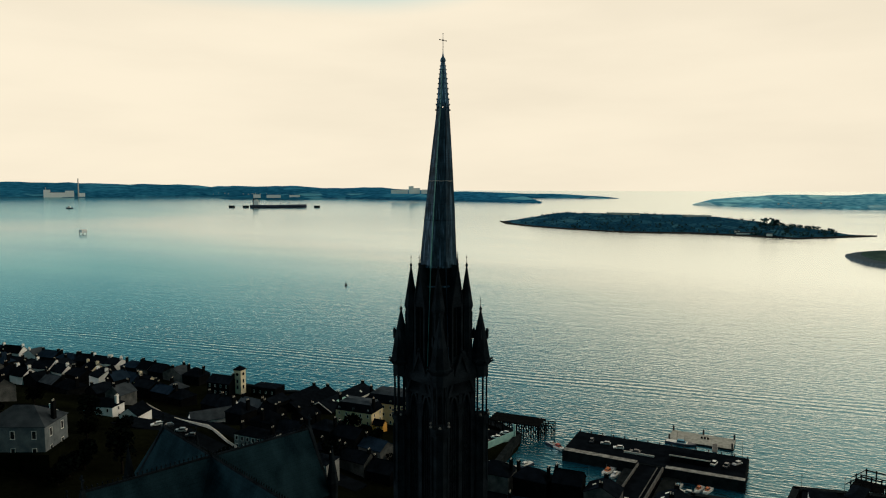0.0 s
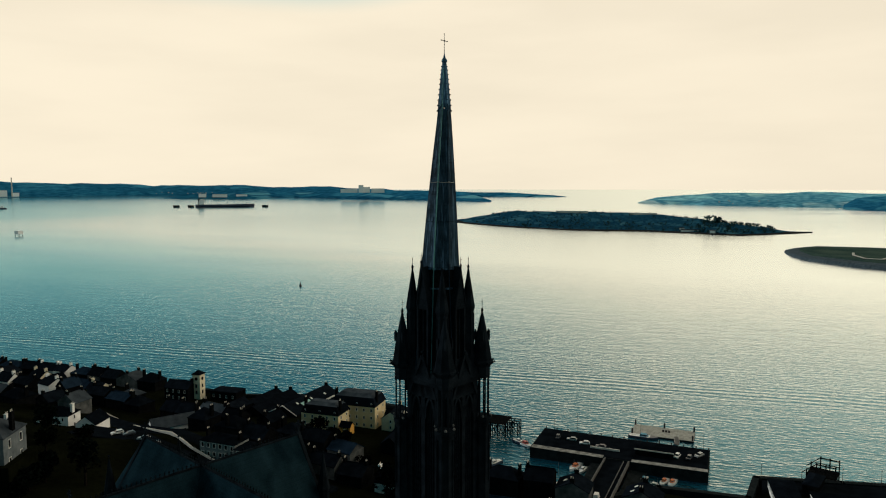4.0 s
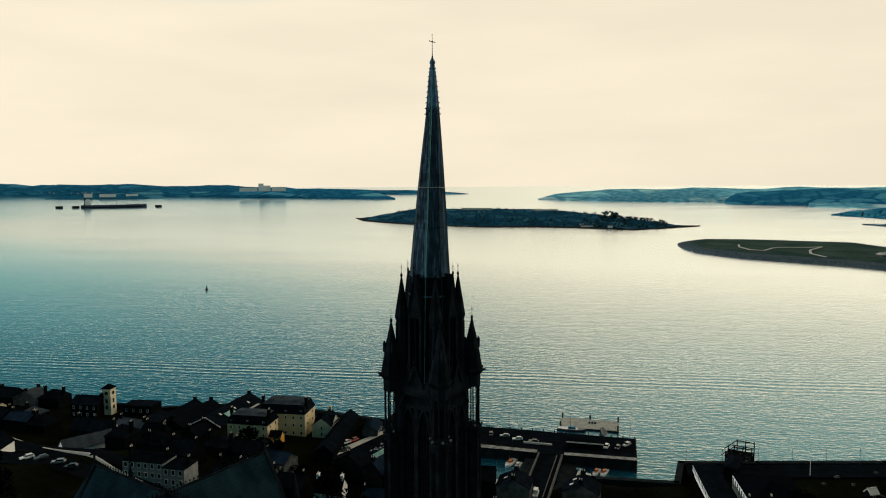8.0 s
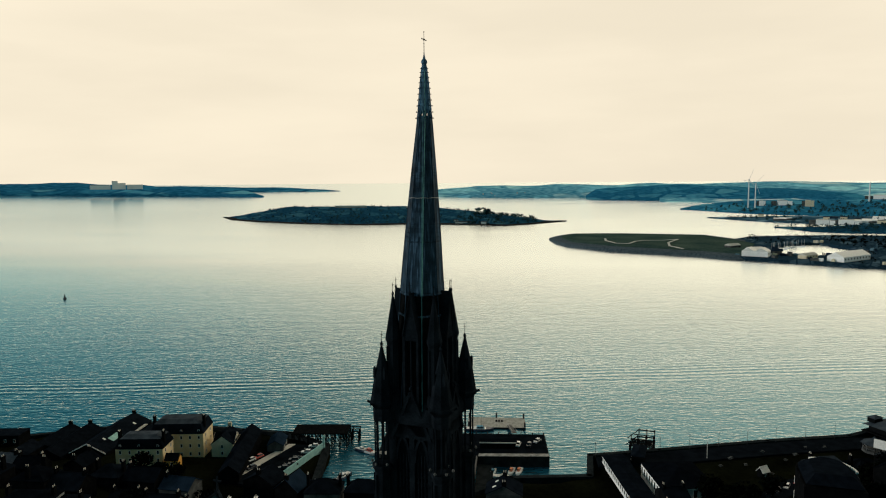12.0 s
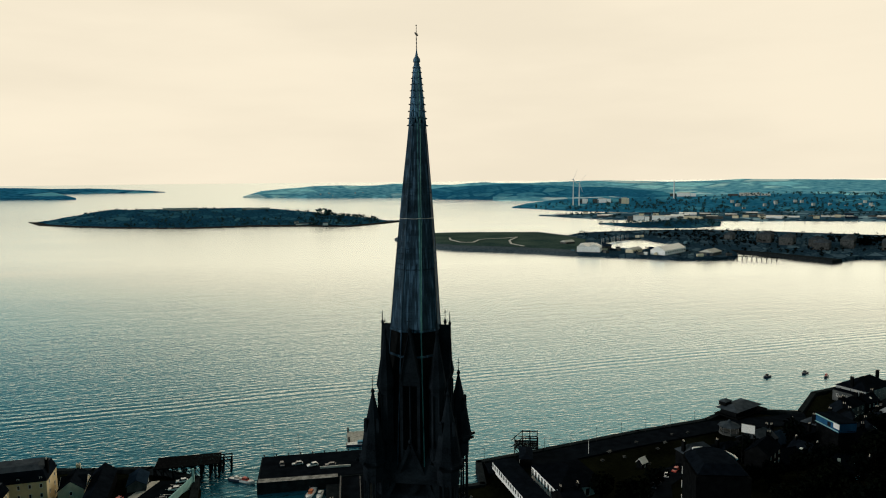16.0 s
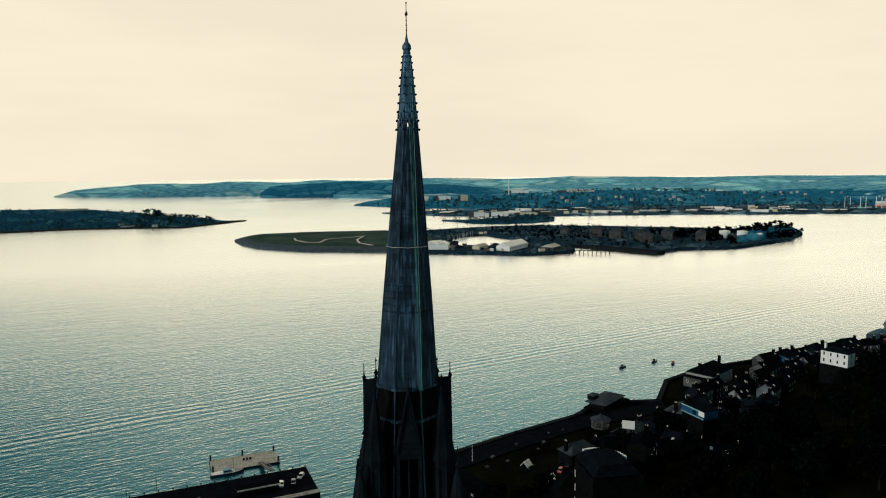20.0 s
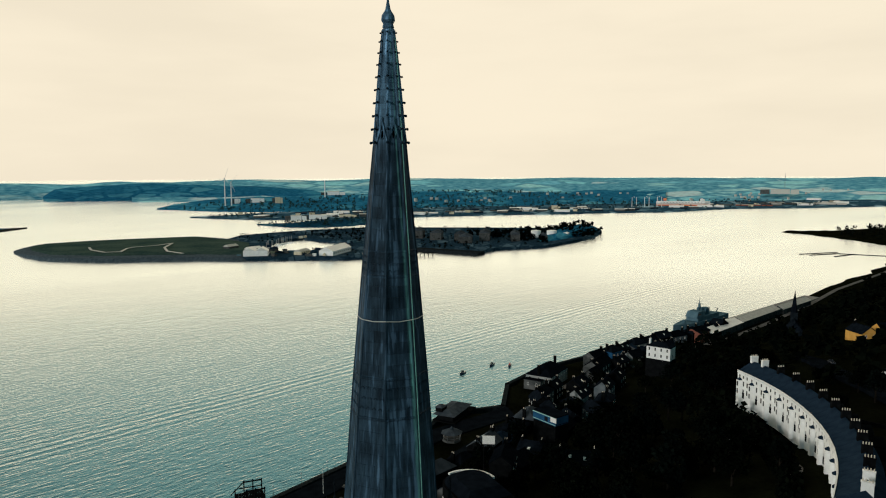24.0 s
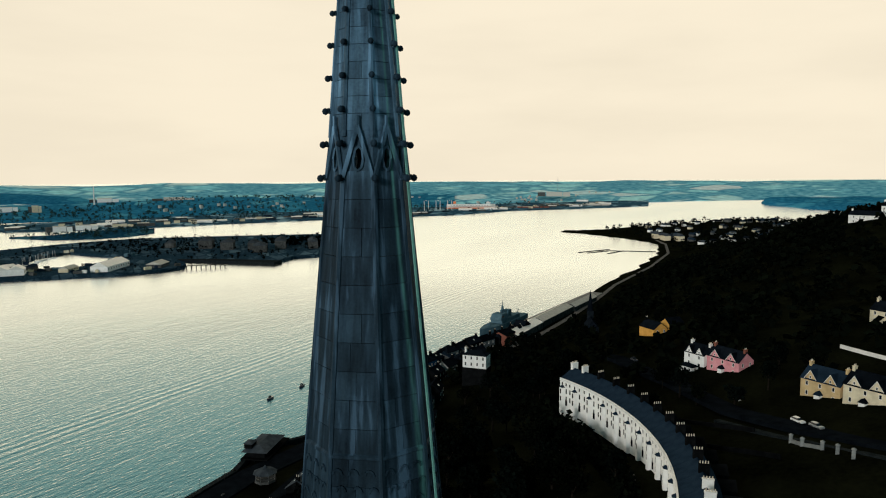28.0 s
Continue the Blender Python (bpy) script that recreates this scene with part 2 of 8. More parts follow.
M["trim"] = plain("white_paint", (0.78, 0.77, 0.73), 0.5)
M["pot"] = plain("pale_clay_pot", (0.62, 0.55, 0.45), 0.8)
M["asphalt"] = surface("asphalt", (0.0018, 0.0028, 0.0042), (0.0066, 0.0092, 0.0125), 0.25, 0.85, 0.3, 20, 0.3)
M["worn_road"] = surface("worn_pale_road", (0.16, 0.16, 0.155), (0.27, 0.265, 0.25), 0.3, 0.9, 0.3, 12, 0.2)
M["pave"] = surface("concrete_paving", (0.07, 0.072, 0.07), (0.16, 0.155, 0.15), 0.4, 0.85, 0.3, 12, 0.2)
M["oldwhite"] = surface("weathered_limewash", (0.15, 0.165, 0.17), (0.30, 0.31, 0.30), 0.35, 0.85, 0.25, 10, 0.15, vary=0.3)
M["bluegrey"] = surface("damp_grey_render", (0.06, 0.075, 0.085), (0.15, 0.17, 0.18), 0.35, 0.85, 0.25, 10, 0.15, vary=0.3)
M["guano"] = surface("whitened_coping", (0.02, 0.022, 0.022), (0.42, 0.41, 0.38), 0.5, 0.9, 0.4, 8, 0.3)
M["palepave"] = surface("pale_concrete", (0.42, 0.41, 0.37), (0.60, 0.58, 0.52), 0.4, 0.85, 0.25, 12, 0.2)
M["quay"] = surface("quay_masonry", (0.004, 0.0065, 0.008), (0.022, 0.027, 0.029), 0.4, 0.9, 0.4, 8, 0.5)
M["timber"] = surface("tarred_timber", (0.0022, 0.0026, 0.003), (0.009, 0.0095, 0.010), 1.2, 0.85, 0.3, 8, 0.4, (1, 1, 0.3))
M["deckwood"] = surface("pale_decking", (0.22, 0.22, 0.20), (0.46, 0.45, 0.40), 0.8, 0.8, 0.25, 10, 0.2)
M["turq"] = surface("turquoise_panel", (0.22, 0.42, 0.40), (0.34, 0.56, 0.52), 0.6, 0.6, 0.15)
M["carpaint_w"] = plain("white_car_paint", (0.8, 0.8, 0.78), 0.25)
M["carpaint_s"] = plain("silver_car_paint", (0.35, 0.37, 0.38), 0.3, 0.4)
M["carpaint_d"] = plain("dark_car_paint", (0.03, 0.035, 0.045), 0.25)
M["carpaint_r"] = plain("red_paint", (0.45, 0.05, 0.03), 0.4)
M["orangepaint"] = plain("orange_paint", (0.75, 0.20, 0.06), 0.5)
M["bluetarp"] = plain("blue_tarpaulin", (0.08, 0.30, 0.42), 0.7)
M["yellowpaint"] = plain("yellow_paint", (0.65, 0.45, 0.06), 0.5)
M["rubber"] = plain("black_rubber", (0.015, 0.015, 0.015), 0.8)
M["navy"] = surface("naval_grey_paint", (0.045, 0.10, 0.135), (0.10, 0.17, 0.21), 0.3, 0.5, 0.15)
M["hull_dark"] = plain("dark_hull_paint", (0.02, 0.03, 0.06), 0.4)
M["roofwhite"] = plain("white_sheet_roof", (0.72, 0.72, 0.68), 0.5)
M["steelwhite"] = plain("white_coated_steel", (0.75, 0.75, 0.73), 0.4)
M["bark"] = surface("bark", (0.006, 0.005, 0.004), (0.018, 0.015, 0.012), 2.0, 0.95)


def glass_mat(name, tint):
    m, nt, b = mat_new(name, 0.08, ior=1.5)
    b.inputs["Base Color"].default_value = (*tint, 1)
    return m


M["glass"] = glass_mat("dark_window_glass", (0.012, 0.015, 0.018))
M["skylight"] = glass_mat("roof_light_glass", (0.62, 0.68, 0.64))


def leaf_mat(name, dark, light):
    m, nt, b = mat_new(name, 0.8, spec=0.0)
    g = nt.nodes.new("ShaderNodeNewGeometry")
    c = ramp(nt, g.outputs["Random Per Island"], ((0.0, dark), (1.0, light)))
    oi = nt.nodes.new("ShaderNodeObjectInfo")
    c = mixc(nt, 1.0, c, mth(nt, "MULTIPLY_ADD", oi.outputs["Random"], 0.6, 0.7), "MULTIPLY")
    nt.links.new(c, b.inputs["Base Color"])
    return m


# tree shade is put into these near-black leaf colours
M["leaf"] = leaf_mat("shaded_broadleaf_foliage", (0.0006, 0.0011, 0.0009), (0.0032, 0.0046, 0.0028))
M["leaf_dark"] = leaf_mat("shaded_evergreen_foliage", (0.0006, 0.0013, 0.0012), (0.003, 0.005, 0.004))
# far trees carry the haze in their colour: paler, bluer leaves
M["leaf_far"] = leaf_mat("hazed_distant_foliage", (0.008, 0.024, 0.028), (0.026, 0.058, 0.056))


def fields_mat(name, wood, greens, cell=260.0, hedge=0.05, deep=1.8):
    """Patchwork of fields with dark hedges and blots of wood, long in the direction away from the town."""
    m, nt, b = mat_new(name, 0.9, spec=0.0)
    t = nt.nodes.new("ShaderNodeTexCoord")
    sp = nt.nodes.new("ShaderNodeSeparateXYZ")
    nt.links.new(t.outputs["Object"], sp.inputs[0])
    away = mth(nt, "SQRT", mth(nt, "ADD", mth(nt, "MULTIPLY", sp.outputs[0], sp.outputs[0]), mth(nt, "MULTIPLY", sp.outputs[1], sp.outputs[1])))
    bearing = mth(nt, "ARCTAN2", sp.outputs[0], mth(nt, "MULTIPLY", sp.outputs[1], -1.0))
    vec = nt.nodes.new("ShaderNodeCombineXYZ")
    nt.links.new(mth(nt, "MULTIPLY", bearing, 3000.0 / cell), vec.inputs[0])
    nt.links.new(mth(nt, "MULTIPLY_ADD", sp.outputs[2], 5.0 / cell, mth(nt, "MULTIPLY", away, 1.0 / (cell * deep))), vec.inputs[1])

    def grain(scale, detail):
        n = nt.nodes.new("ShaderNodeTexNoise")
        n.inputs["Scale"].default_value = scale
        n.inputs["Detail"].default_value = detail
        nt.links.new(vec.outputs[0], n.inputs[0])
        return n.outputs[0]

    v = nt.nodes.new("ShaderNodeTexVoronoi")
    v.inputs["Scale"].default_value = 1.0
    nt.links.new(vec.outputs[0], v.inputs[0])
    e = nt.nodes.new("ShaderNodeTexVoronoi")
    e.feature = "DISTANCE_TO_EDGE"
    e.inputs["Scale"].default_value = 1.0
    nt.links.new(vec.outputs[0], e.inputs[0])
    cs = nt.nodes.new("ShaderNodeSeparateColor")
    nt.links.new(v.outputs["Color"], cs.inputs[0])
    k = len(greens)
    c = ramp(nt, cs.outputs[0], tuple((i / (k - 1), g) for i, g in enumerate(greens)))
    blot, fine = grain(0.55, 5), grain(6.0, 4)
    c = mixc(nt, ramp(nt, e.outputs[0], ((hedge, (1, 1, 1)), (hedge * 2, (0, 0, 0)))), c, wood)
    c = mixc(nt, ramp(nt, blot, ((0.47, (0, 0, 0)), (0.53, (1, 1, 1)))), c, wood)
    c = mixc(nt, 0.40, c, ramp(nt, fine, ((0.35, tuple(x * 0.4 for x in wood)), (0.70, greens[-2]))))
    nt.links.new(c, b.inputs["Base Color"])
    bump(nt, b, fine, 0.8, 6.0)
    return m


# distance haze is put into the far hills and shores as pale blue
M["hazed_fields"] = fields_mat("hazed_fields", (0.049, 0.295, 0.453), ((0.167, 0.574, 0.761), (0.267, 0.748, 0.850), (0.467, 0.850, 0.850), (0.834, 0.850, 0.850)), 170)
M["far_shore"] = fields_mat("hazed_wooded_shore", (0.006, 0.108, 0.237), ((0.010, 0.145, 0.287), (0.022, 0.210, 0.374), (0.070, 0.341, 0.517), (0.240, 0.630, 0.719)), 150)
M["far_wood"] = fields_mat("hazed_wooded_hill", (0.012, 0.125, 0.245), ((0.022, 0.175, 0.310), (0.048, 0.265, 0.390), (0.130, 0.420, 0.520)), 110)
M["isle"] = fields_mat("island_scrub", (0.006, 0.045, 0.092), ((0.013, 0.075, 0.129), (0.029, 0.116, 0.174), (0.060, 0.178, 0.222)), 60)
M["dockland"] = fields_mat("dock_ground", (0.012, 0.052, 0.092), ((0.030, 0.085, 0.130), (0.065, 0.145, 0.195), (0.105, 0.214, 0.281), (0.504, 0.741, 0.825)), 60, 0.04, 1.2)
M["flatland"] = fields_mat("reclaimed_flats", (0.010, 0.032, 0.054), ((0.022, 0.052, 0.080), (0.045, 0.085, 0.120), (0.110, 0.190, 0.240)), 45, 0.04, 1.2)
M["park"] = surface("park_grass", (0.018, 0.042, 0.042), (0.066, 0.098, 0.078), 0.02, 0.95, 0.3, 12, 0.3)
M["rock"] = surface("shore_rock", (0.01, 0.013, 0.014), (0.04, 0.042, 0.04), 0.12, 0.95, 0.4, 10, 0.8)
M["armour"] = surface("pale_rock_armour", (0.022, 0.038, 0.050), (0.10, 0.128, 0.145), 0.25, 0.95, 0.4, 10, 0.8)
# the hillside's deep shade is put into this near-black grass
M["grass"] = surface("shaded_rough_grass", (0.0005, 0.0008, 0.0007), (0.0068, 0.0080, 0.0040), 0.05, 0.95, 0.35, 14, 0.4)


def sea_mat():
    """Murky teal water under a rippled gloss; the crests run along the channel."""
    m, nt, b = mat_new("harbour_water", 0.9, ior=1.33, spec=0.0)
    b.inputs["Base Color"].default_value = (0.005, 0.058, 0.092, 1)
    t = nt.nodes.new("ShaderNodeTexCoord")
    turn = nt.nodes.new("ShaderNodeMapping")
    turn.inputs["Rotation"].default_value = (0, 0, radians(-9))
    nt.links.new(t.outputs["Object"], turn.inputs[0])
    sp = nt.nodes.new("ShaderNodeSeparateXYZ")
    nt.links.new(t.outputs["Object"], sp.inputs[0])
    ln = nt.nodes.new("ShaderNodeVectorMath")
    ln.operation = "LENGTH"
    nt.links.new(t.outputs["Object"], ln.inputs[0])

    def waves_of(scale, detail, sx2, sy2):
        mp = nt.nodes.new("ShaderNodeMapping")
        mp.inputs["Scale"].default_value = (sx2, sy2, 1)
        nt.links.new(turn.outputs[0], mp.inputs[0])
        n = nt.nodes.new("ShaderNodeTexNoise")
        n.inputs["Scale"].default_value = scale
        n.inputs["Detail"].default_value = detail
        nt.links.new(mp.outputs[0], n.inputs[0])
        return n.outputs[0]

    # open water farther out lies calmer
    mr = nt.nodes.new("ShaderNodeMapRange")
    for i, q in enumerate((180.0, 1000.0, 1.0, 0.0)):
        mr.inputs[1 + i].default_value = q
    nt.links.new(ln.outputs["Value"], mr.inputs[0])
    chop = mth(nt, "MULTIPLY_ADD", mth(nt, "POWER", mr.outputs[0], 1.3), 0.95, 0.05)
    rip = waves_of(0.50, 1.5, 0.36, 1.0)
    chopple = waves_of(0.95, 1.0, 0.4, 1.0)
    swell = waves_of(0.10, 1.0, 0.25, 1.0)
    gust = noise_fac(nt, 0.006, 3, (0.45, 1.6, 1))
    wob = noise_fac(nt, 0.012, 2)
    # sky glare by bearing is put into the gloss: weaker east, stronger west
    bearing_map = nt.nodes.new("ShaderNodeMapRange")
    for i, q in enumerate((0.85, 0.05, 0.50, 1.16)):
        bearing_map.inputs[1 + i].default_value = q
    nt.links.new(mth(nt, "DIVIDE", sp.outputs[0], ln.outputs["Value"]), bearing_map.inputs[0])
    west_glare = bearing_map.outputs[0]
    # bow waves left by passing boats, in lines along the channel
    wake = 0.0
    for slope, off, wide, pitch, amp in ((-0.165, 310.0, 0.0035, 0.92, SEA_WAKE), (-0.165, 328.0, 0.006, 1.0, SEA_WAKE * 0.55), (-0.26, 352.0, 0.012, 1.2, SEA_WAKE * 0.3), (-0.10, 262.0, 0.02, 1.3, SEA_WAKE * 0.25)):
        d = mth(nt, "ADD", mth(nt, "MULTIPLY_ADD", sp.outputs[0], slope, off), sp.outputs[1])
        d = mth(nt, "MULTIPLY_ADD", wob, 8.0, mth(nt, "SUBTRACT", d, 4.0))
        bell = mth(nt, "EXPONENT", mth(nt, "MULTIPLY", mth(nt, "MULTIPLY", d, d), -wide))
        wake = mth(nt, "MULTIPLY_ADD", mth(nt, "MULTIPLY", mth(nt, "SINE", mth(nt, "MULTIPLY", d, pitch)), bell), amp, wake)
    h = mth(nt, "MULTIPLY_ADD", swell, 0.7, mth(nt, "MULTIPLY", rip, mth(nt, "MULTIPLY_ADD", gust, 1.2, 0.4)))
    h = mth(nt, "MULTIPLY_ADD", chopple, 0.36, h)
    h = mth(nt, "ADD", wake, h)
    h = mth(nt, "MULTIPLY", h, chop)
    bm = nt.nodes.new("ShaderNodeBump")
    bm.inputs["Strength"].default_value = 1.0
    bm.inputs["Distance"].default_value = SEA_TILT
    nt.links.new(h, bm.inputs["Height"])
    fr = nt.nodes.new("ShaderNodeFresnel")
    fr.inputs["IOR"].default_value = 1.36
    gl = nt.nodes.new("ShaderNodeBsdfGlossy")
    nt.links.new(mth(nt, "MULTIPLY_ADD", mth(nt, "SUBTRACT", 1.0, chop), 0.03, mth(nt, "MULTIPLY_ADD", gust, 0.12, 0.14)), gl.inputs["Roughness"])
    nt.links.new(bm.outputs[0], gl.inputs["Normal"])
    soft = nt.nodes.new("ShaderNodeBump")      # the gloss comes and goes with the slope of the waves
    soft.inputs["Distance"].default_value = SEA_TILT * 1.7
    nt.links.new(h, soft.inputs["Height"])
    nt.links.new(soft.outputs[0], fr.inputs["Normal"])
    mx = nt.nodes.new("ShaderNodeMixShader")
    gloss = mth(nt, "MINIMUM", mth(nt, "MULTIPLY", mth(nt, "POWER", fr.outputs[0], 1.46), mth(nt, "MULTIPLY", west_glare, SEA_GLOSS)), 0.97)
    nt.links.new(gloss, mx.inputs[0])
    # the reflected sky's teal-to-cream shift is put into the gloss colour
    tone = mth(nt, "MULTIPLY_ADD", west_glare, 0.6, mth(nt, "SUBTRACT", gloss, 0.61))
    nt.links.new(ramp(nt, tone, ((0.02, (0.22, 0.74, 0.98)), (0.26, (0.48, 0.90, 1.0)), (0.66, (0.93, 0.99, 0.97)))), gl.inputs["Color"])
    nt.links.new(b.outputs[0], mx.inputs[1])
    nt.links.new(gl.outputs[0], mx.inputs[2])
    nt.links.new(mx.outputs[0], nt.nodes["Material Output"].inputs[0])
    return m


SEA_TILT, SEA_WAKE, SEA_GLOSS = 0.36, 0.26, 2.75
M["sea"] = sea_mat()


# ---- shape helpers ----
class Shape:
    """Collects simple solids into one mesh."""

    def __init__(self):
        self.v, self.f = [], []

    def add(self, verts, faces):
        o = len(self.v)
        self.v += [tuple(p) for p in verts]
        self.f += [tuple(i + o for i in f) for f in faces]
        return self

    def loft(self, rings, cap=True):
        """Closed rings of equal count, bottom to top, anticlockwise from above."""
        n = len(rings[0])
        verts = [p for r in rings for p in r]
        faces = []
        for k in range(len(rings) - 1):
            for i in range(n):
                j = (i + 1) % n
                faces.append((k * n + i, k * n + j, (k + 1) * n + j, (k + 1) * n + i))
        if cap:
            faces.append(tuple(reversed(range(n))))
            faces.append(tuple((len(rings) - 1) * n + i for i in range(n)))
        return self.add(verts, faces)

    def box(self, x, y, z, sx, sy, sz, rot=0.0):
        """Base centre at x, y, z."""
        c, s = math.cos(rot), math.sin(rot)
        ring = [(x + a * c - b * s, y + a * s + b * c) for a, b in ((-sx / 2, -sy / 2), (sx / 2, -sy / 2), (sx / 2, sy / 2), (-sx / 2, sy / 2))]
        return self.loft([[(*p, z) for p in ring], [(*p, z + sz) for p in ring]])

    def prism(self, n, r0, r1, z0, z1, x=0.0, y=0.0, phase=0.0):
        def ring(r, z):
            return [(x + r * math.cos(phase + 2 * math.pi * i / n), y + r * math.sin(phase + 2 * math.pi * i / n), z) for i in range(n)]
        return self.loft([ring(r0, z0), ring(max(r1, 0.004), z1)])

    def turn(self, n, prof, x=0.0, y=0.0, phase=0.0):
        """Rings of (radius, z)."""
        return self.loft([[(x + max(r, 0.004) * math.cos(phase + 2 * math.pi * i / n), y + max(r, 0.004) * math.sin(phase + 2 * math.pi * i / n), z) for i in range(n)] for r, z in prof])

    def bar(self, a, b, w, h=None):
        """Square bar from a to b."""
        a, b = Vector(a), Vector(b)
        h = h or w
        d = (b - a).normalized()
        side = d.cross(Vector((0, 0, 1)))
        side = side.normalized() if side.length > 1e-4 else Vector((1, 0, 0))
        up = side.cross(d)
        r = lambda p: [p - side * w / 2 - up * h / 2, p + side * w / 2 - up * h / 2, p + side * w / 2 + up * h / 2, p - side * w / 2 + up * h / 2]
        q = [tuple(p) for p in r(a) + r(b)]
        return self.add(q, [(0, 1, 2, 3), (7, 6, 5, 4), (0, 4, 5, 1), (1, 5, 6, 2), (2, 6, 7, 3), (3, 7, 4, 0)])

    def ball(self, x, y, z, r, n=6, sz=1.0):
        return self.turn(n, [(r * math.sin(math.pi * k / 4), z - r * sz * math.cos(math.pi * k / 4)) for k in range(5)], x, y)

    def gable(self, x, y, z, sx, sy, h, over=0.0, rot=0.0, t=0.0):
        """Solid gable roof, ridge along local x."""
        c, s = math.cos(rot), math.sin(rot)
        P = lambda a, b, q: (x + a * c - b * s, y + a * s + b * c, z + q)
        ax, by = sx / 2 + over, sy / 2 + over
        v = [P(-ax, -by, 0), P(ax, -by, 0), P(ax, by, 0), P(-ax, by, 0), P(-ax, 0, h), P(ax, 0, h)]
        return self.add(v, [(3, 2, 1, 0), (0, 1, 5, 4), (2, 3, 4, 5), (1, 2, 5), (3, 0, 4)])

    def hip(self, x, y, z, sx, sy, h, over=0.3, rot=0.0, flat=0.0):
        c, s = math.cos(rot), math.sin(rot)
        P = lambda a, b, q: (x + a * c - b * s, y + a * s + b * c, z + q)
        ax, by = sx / 2 + over, sy / 2 + over
        rx, ry = max(ax - by, 0.2) if not flat else ax - flat, 0.05 if not flat else by - flat
        v = [P(-ax, -by, 0), P(ax, -by, 0), P(ax, by, 0), P(-ax, by, 0), P(-rx, -ry, h), P(rx, -ry, h), P(rx, ry, h), P(-rx, ry, h)]
        return self.add(v, [(3, 2, 1, 0), (0, 1, 5, 4), (1, 2, 6, 5), (2, 3, 7, 6), (3, 0, 4, 7), (4, 5, 6, 7)])

    def mesh(self, name, mat, smooth=False):
        me = bpy.data.meshes.new(name)
        me.from_pydata(self.v, [], self.f)
        me.materials.append(mat)
        if smooth:
            me.polygons.foreach_set("use_smooth", [True] * len(me.polygons))
        me.update()
        return me

    def obj(self, name, mat, parent=None, label="", smooth=False):
        return link(name, self.mesh(name, mat, smooth), parent, label)


def link(name, me, parent=None, label="", m=None):
    ob = new(name, me)
    if parent:
        ob.parent = parent
    if m is not None:
        ob.matrix_basis = m
    if label:
        ob["label"] = label
    return ob


def thing(name, m, label, category, group="", kind=""):
    return tagged(place(new(name), m), label, category, group, kind)


def place(ob, m):
    ob.matrix_basis = m
    return ob


# ---- the far distance is drawn in, so that it stays inside the view's reach ----
EYE = 117.0
NEAR, RIM, BEND = 2500.0, 4850.0, 1.3


def drawn_in(x, y, z):
    d = math.hypot(x, y)
    if d <= NEAR:
        return (x, y, z)
    lo, hi = NEAR, RIM
    for _ in range(30):
        r = (lo + hi) / 2
        if r / (1 - ((r - NEAR) / (RIM - NEAR)) ** BEND) < d:
            lo = r
        else:
            hi = r
    k = lo / d
    return (x * k, y * k, EYE + (z - EYE) * k)


def build_sea():
    dist = [20, 60, 110, 160, 210, 260, 320, 400, 500, 650, 850, 1100, 1400, 1750, 2100, 2500, 2800, 3200, 3700, 4300, 5000, 6000, 7500, 9000, 11000, 14000, 19300]
    n = 180
    rings = [[drawn_in(d * math.cos(2 * math.pi * i / n), -d * math.sin(2 * math.pi * i / n), 0.0) for i in range(n)] for d in dist]
    s = Shape().loft(rings, cap=False)
    s.add([(0, 0, 0)] + rings[0], [(0, 1 + i, 1 + (i + 1) % n) for i in range(n)])
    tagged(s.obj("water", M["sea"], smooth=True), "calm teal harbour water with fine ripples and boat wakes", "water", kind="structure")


build_sea()


def lerp_poly(pts, step):
    """Even points along an open line of tuples."""
    out = []
    for a, b in zip(pts, pts[1:]):
        n = max(1, int(math.hypot(b[0] - a[0], b[1] - a[1]) / step))
        out += [tuple(p + (q - p) * i / n for p, q in zip(a, b)) for i in range(n)]
    return out + [tuple(pts[-1])]


def far_land(name, pts, mat, label, profile, step=60.0, rough=8.0, seed=0.0, shore_mat=None):
    """A coast of (x, y, depth, height), its land running away from the town. profile: (part of the depth, part of the height)."""
    line = lerp_poly(pts, step)
    rows = []
    for x, y, dep, hgt in line:
        d = math.hypot(x, y)
        ux, uy = x / d, y / d
        wob = 0.5 * step * noise.noise((x / 140 + seed, y / 140, 1.3))
        row = []
        for k, (a, b) in enumerate(profile):
            px, py = x + ux * (dep * a + wob * (1 if k else 0.6)), y + uy * (dep * a + wob * (1 if k else 0.6))
            q = 0.0 if (b <= 0.02) else rough * (noise.noise((px / 90 + seed, py / 90, 7)) + 0.5 * noise.noise((px / 35 + seed, py / 35, 3)))
            row.append(drawn_in(px, py, (hgt * b * (0.88 + 0.24 * noise.noise((x / 400 + seed, y / 400, 2)))) + q * min(1, hgt * b / 25) if b > 0 else b * 20 - 0.5))
        rows.append(row)
    n = len(profile)
    v = [p for r in rows for p in r]
    f = [(i * n + j, i * n + j + 1, (i + 1) * n + j + 1, (i + 1) * n + j) for i in range(len(rows) - 1) for j in range(n - 1)]
    s = Shape().add(v, f)
    ob = s.obj(name, mat, smooth=True)
    tagged(ob, label, "land", kind="structure")
    return ob


SLOPE = ((-0.01, -0.1), (0.0, 0.015), (0.02, 0.10), (0.08, 0.22), (0.2, 0.42), (0.35, 0.62), (0.5, 0.8), (0.7, 0.95), (0.85, 1.0), (1.0, 0.9), (1.3, 0.5))
CLIFF = ((-0.01, -0.1), (0.0, 0.02), (0.03, 0.30), (0.10, 0.55), (0.22, 0.78), (0.4, 0.95), (0.6, 1.0), (0.8, 0.9), (1.1, 0.4))
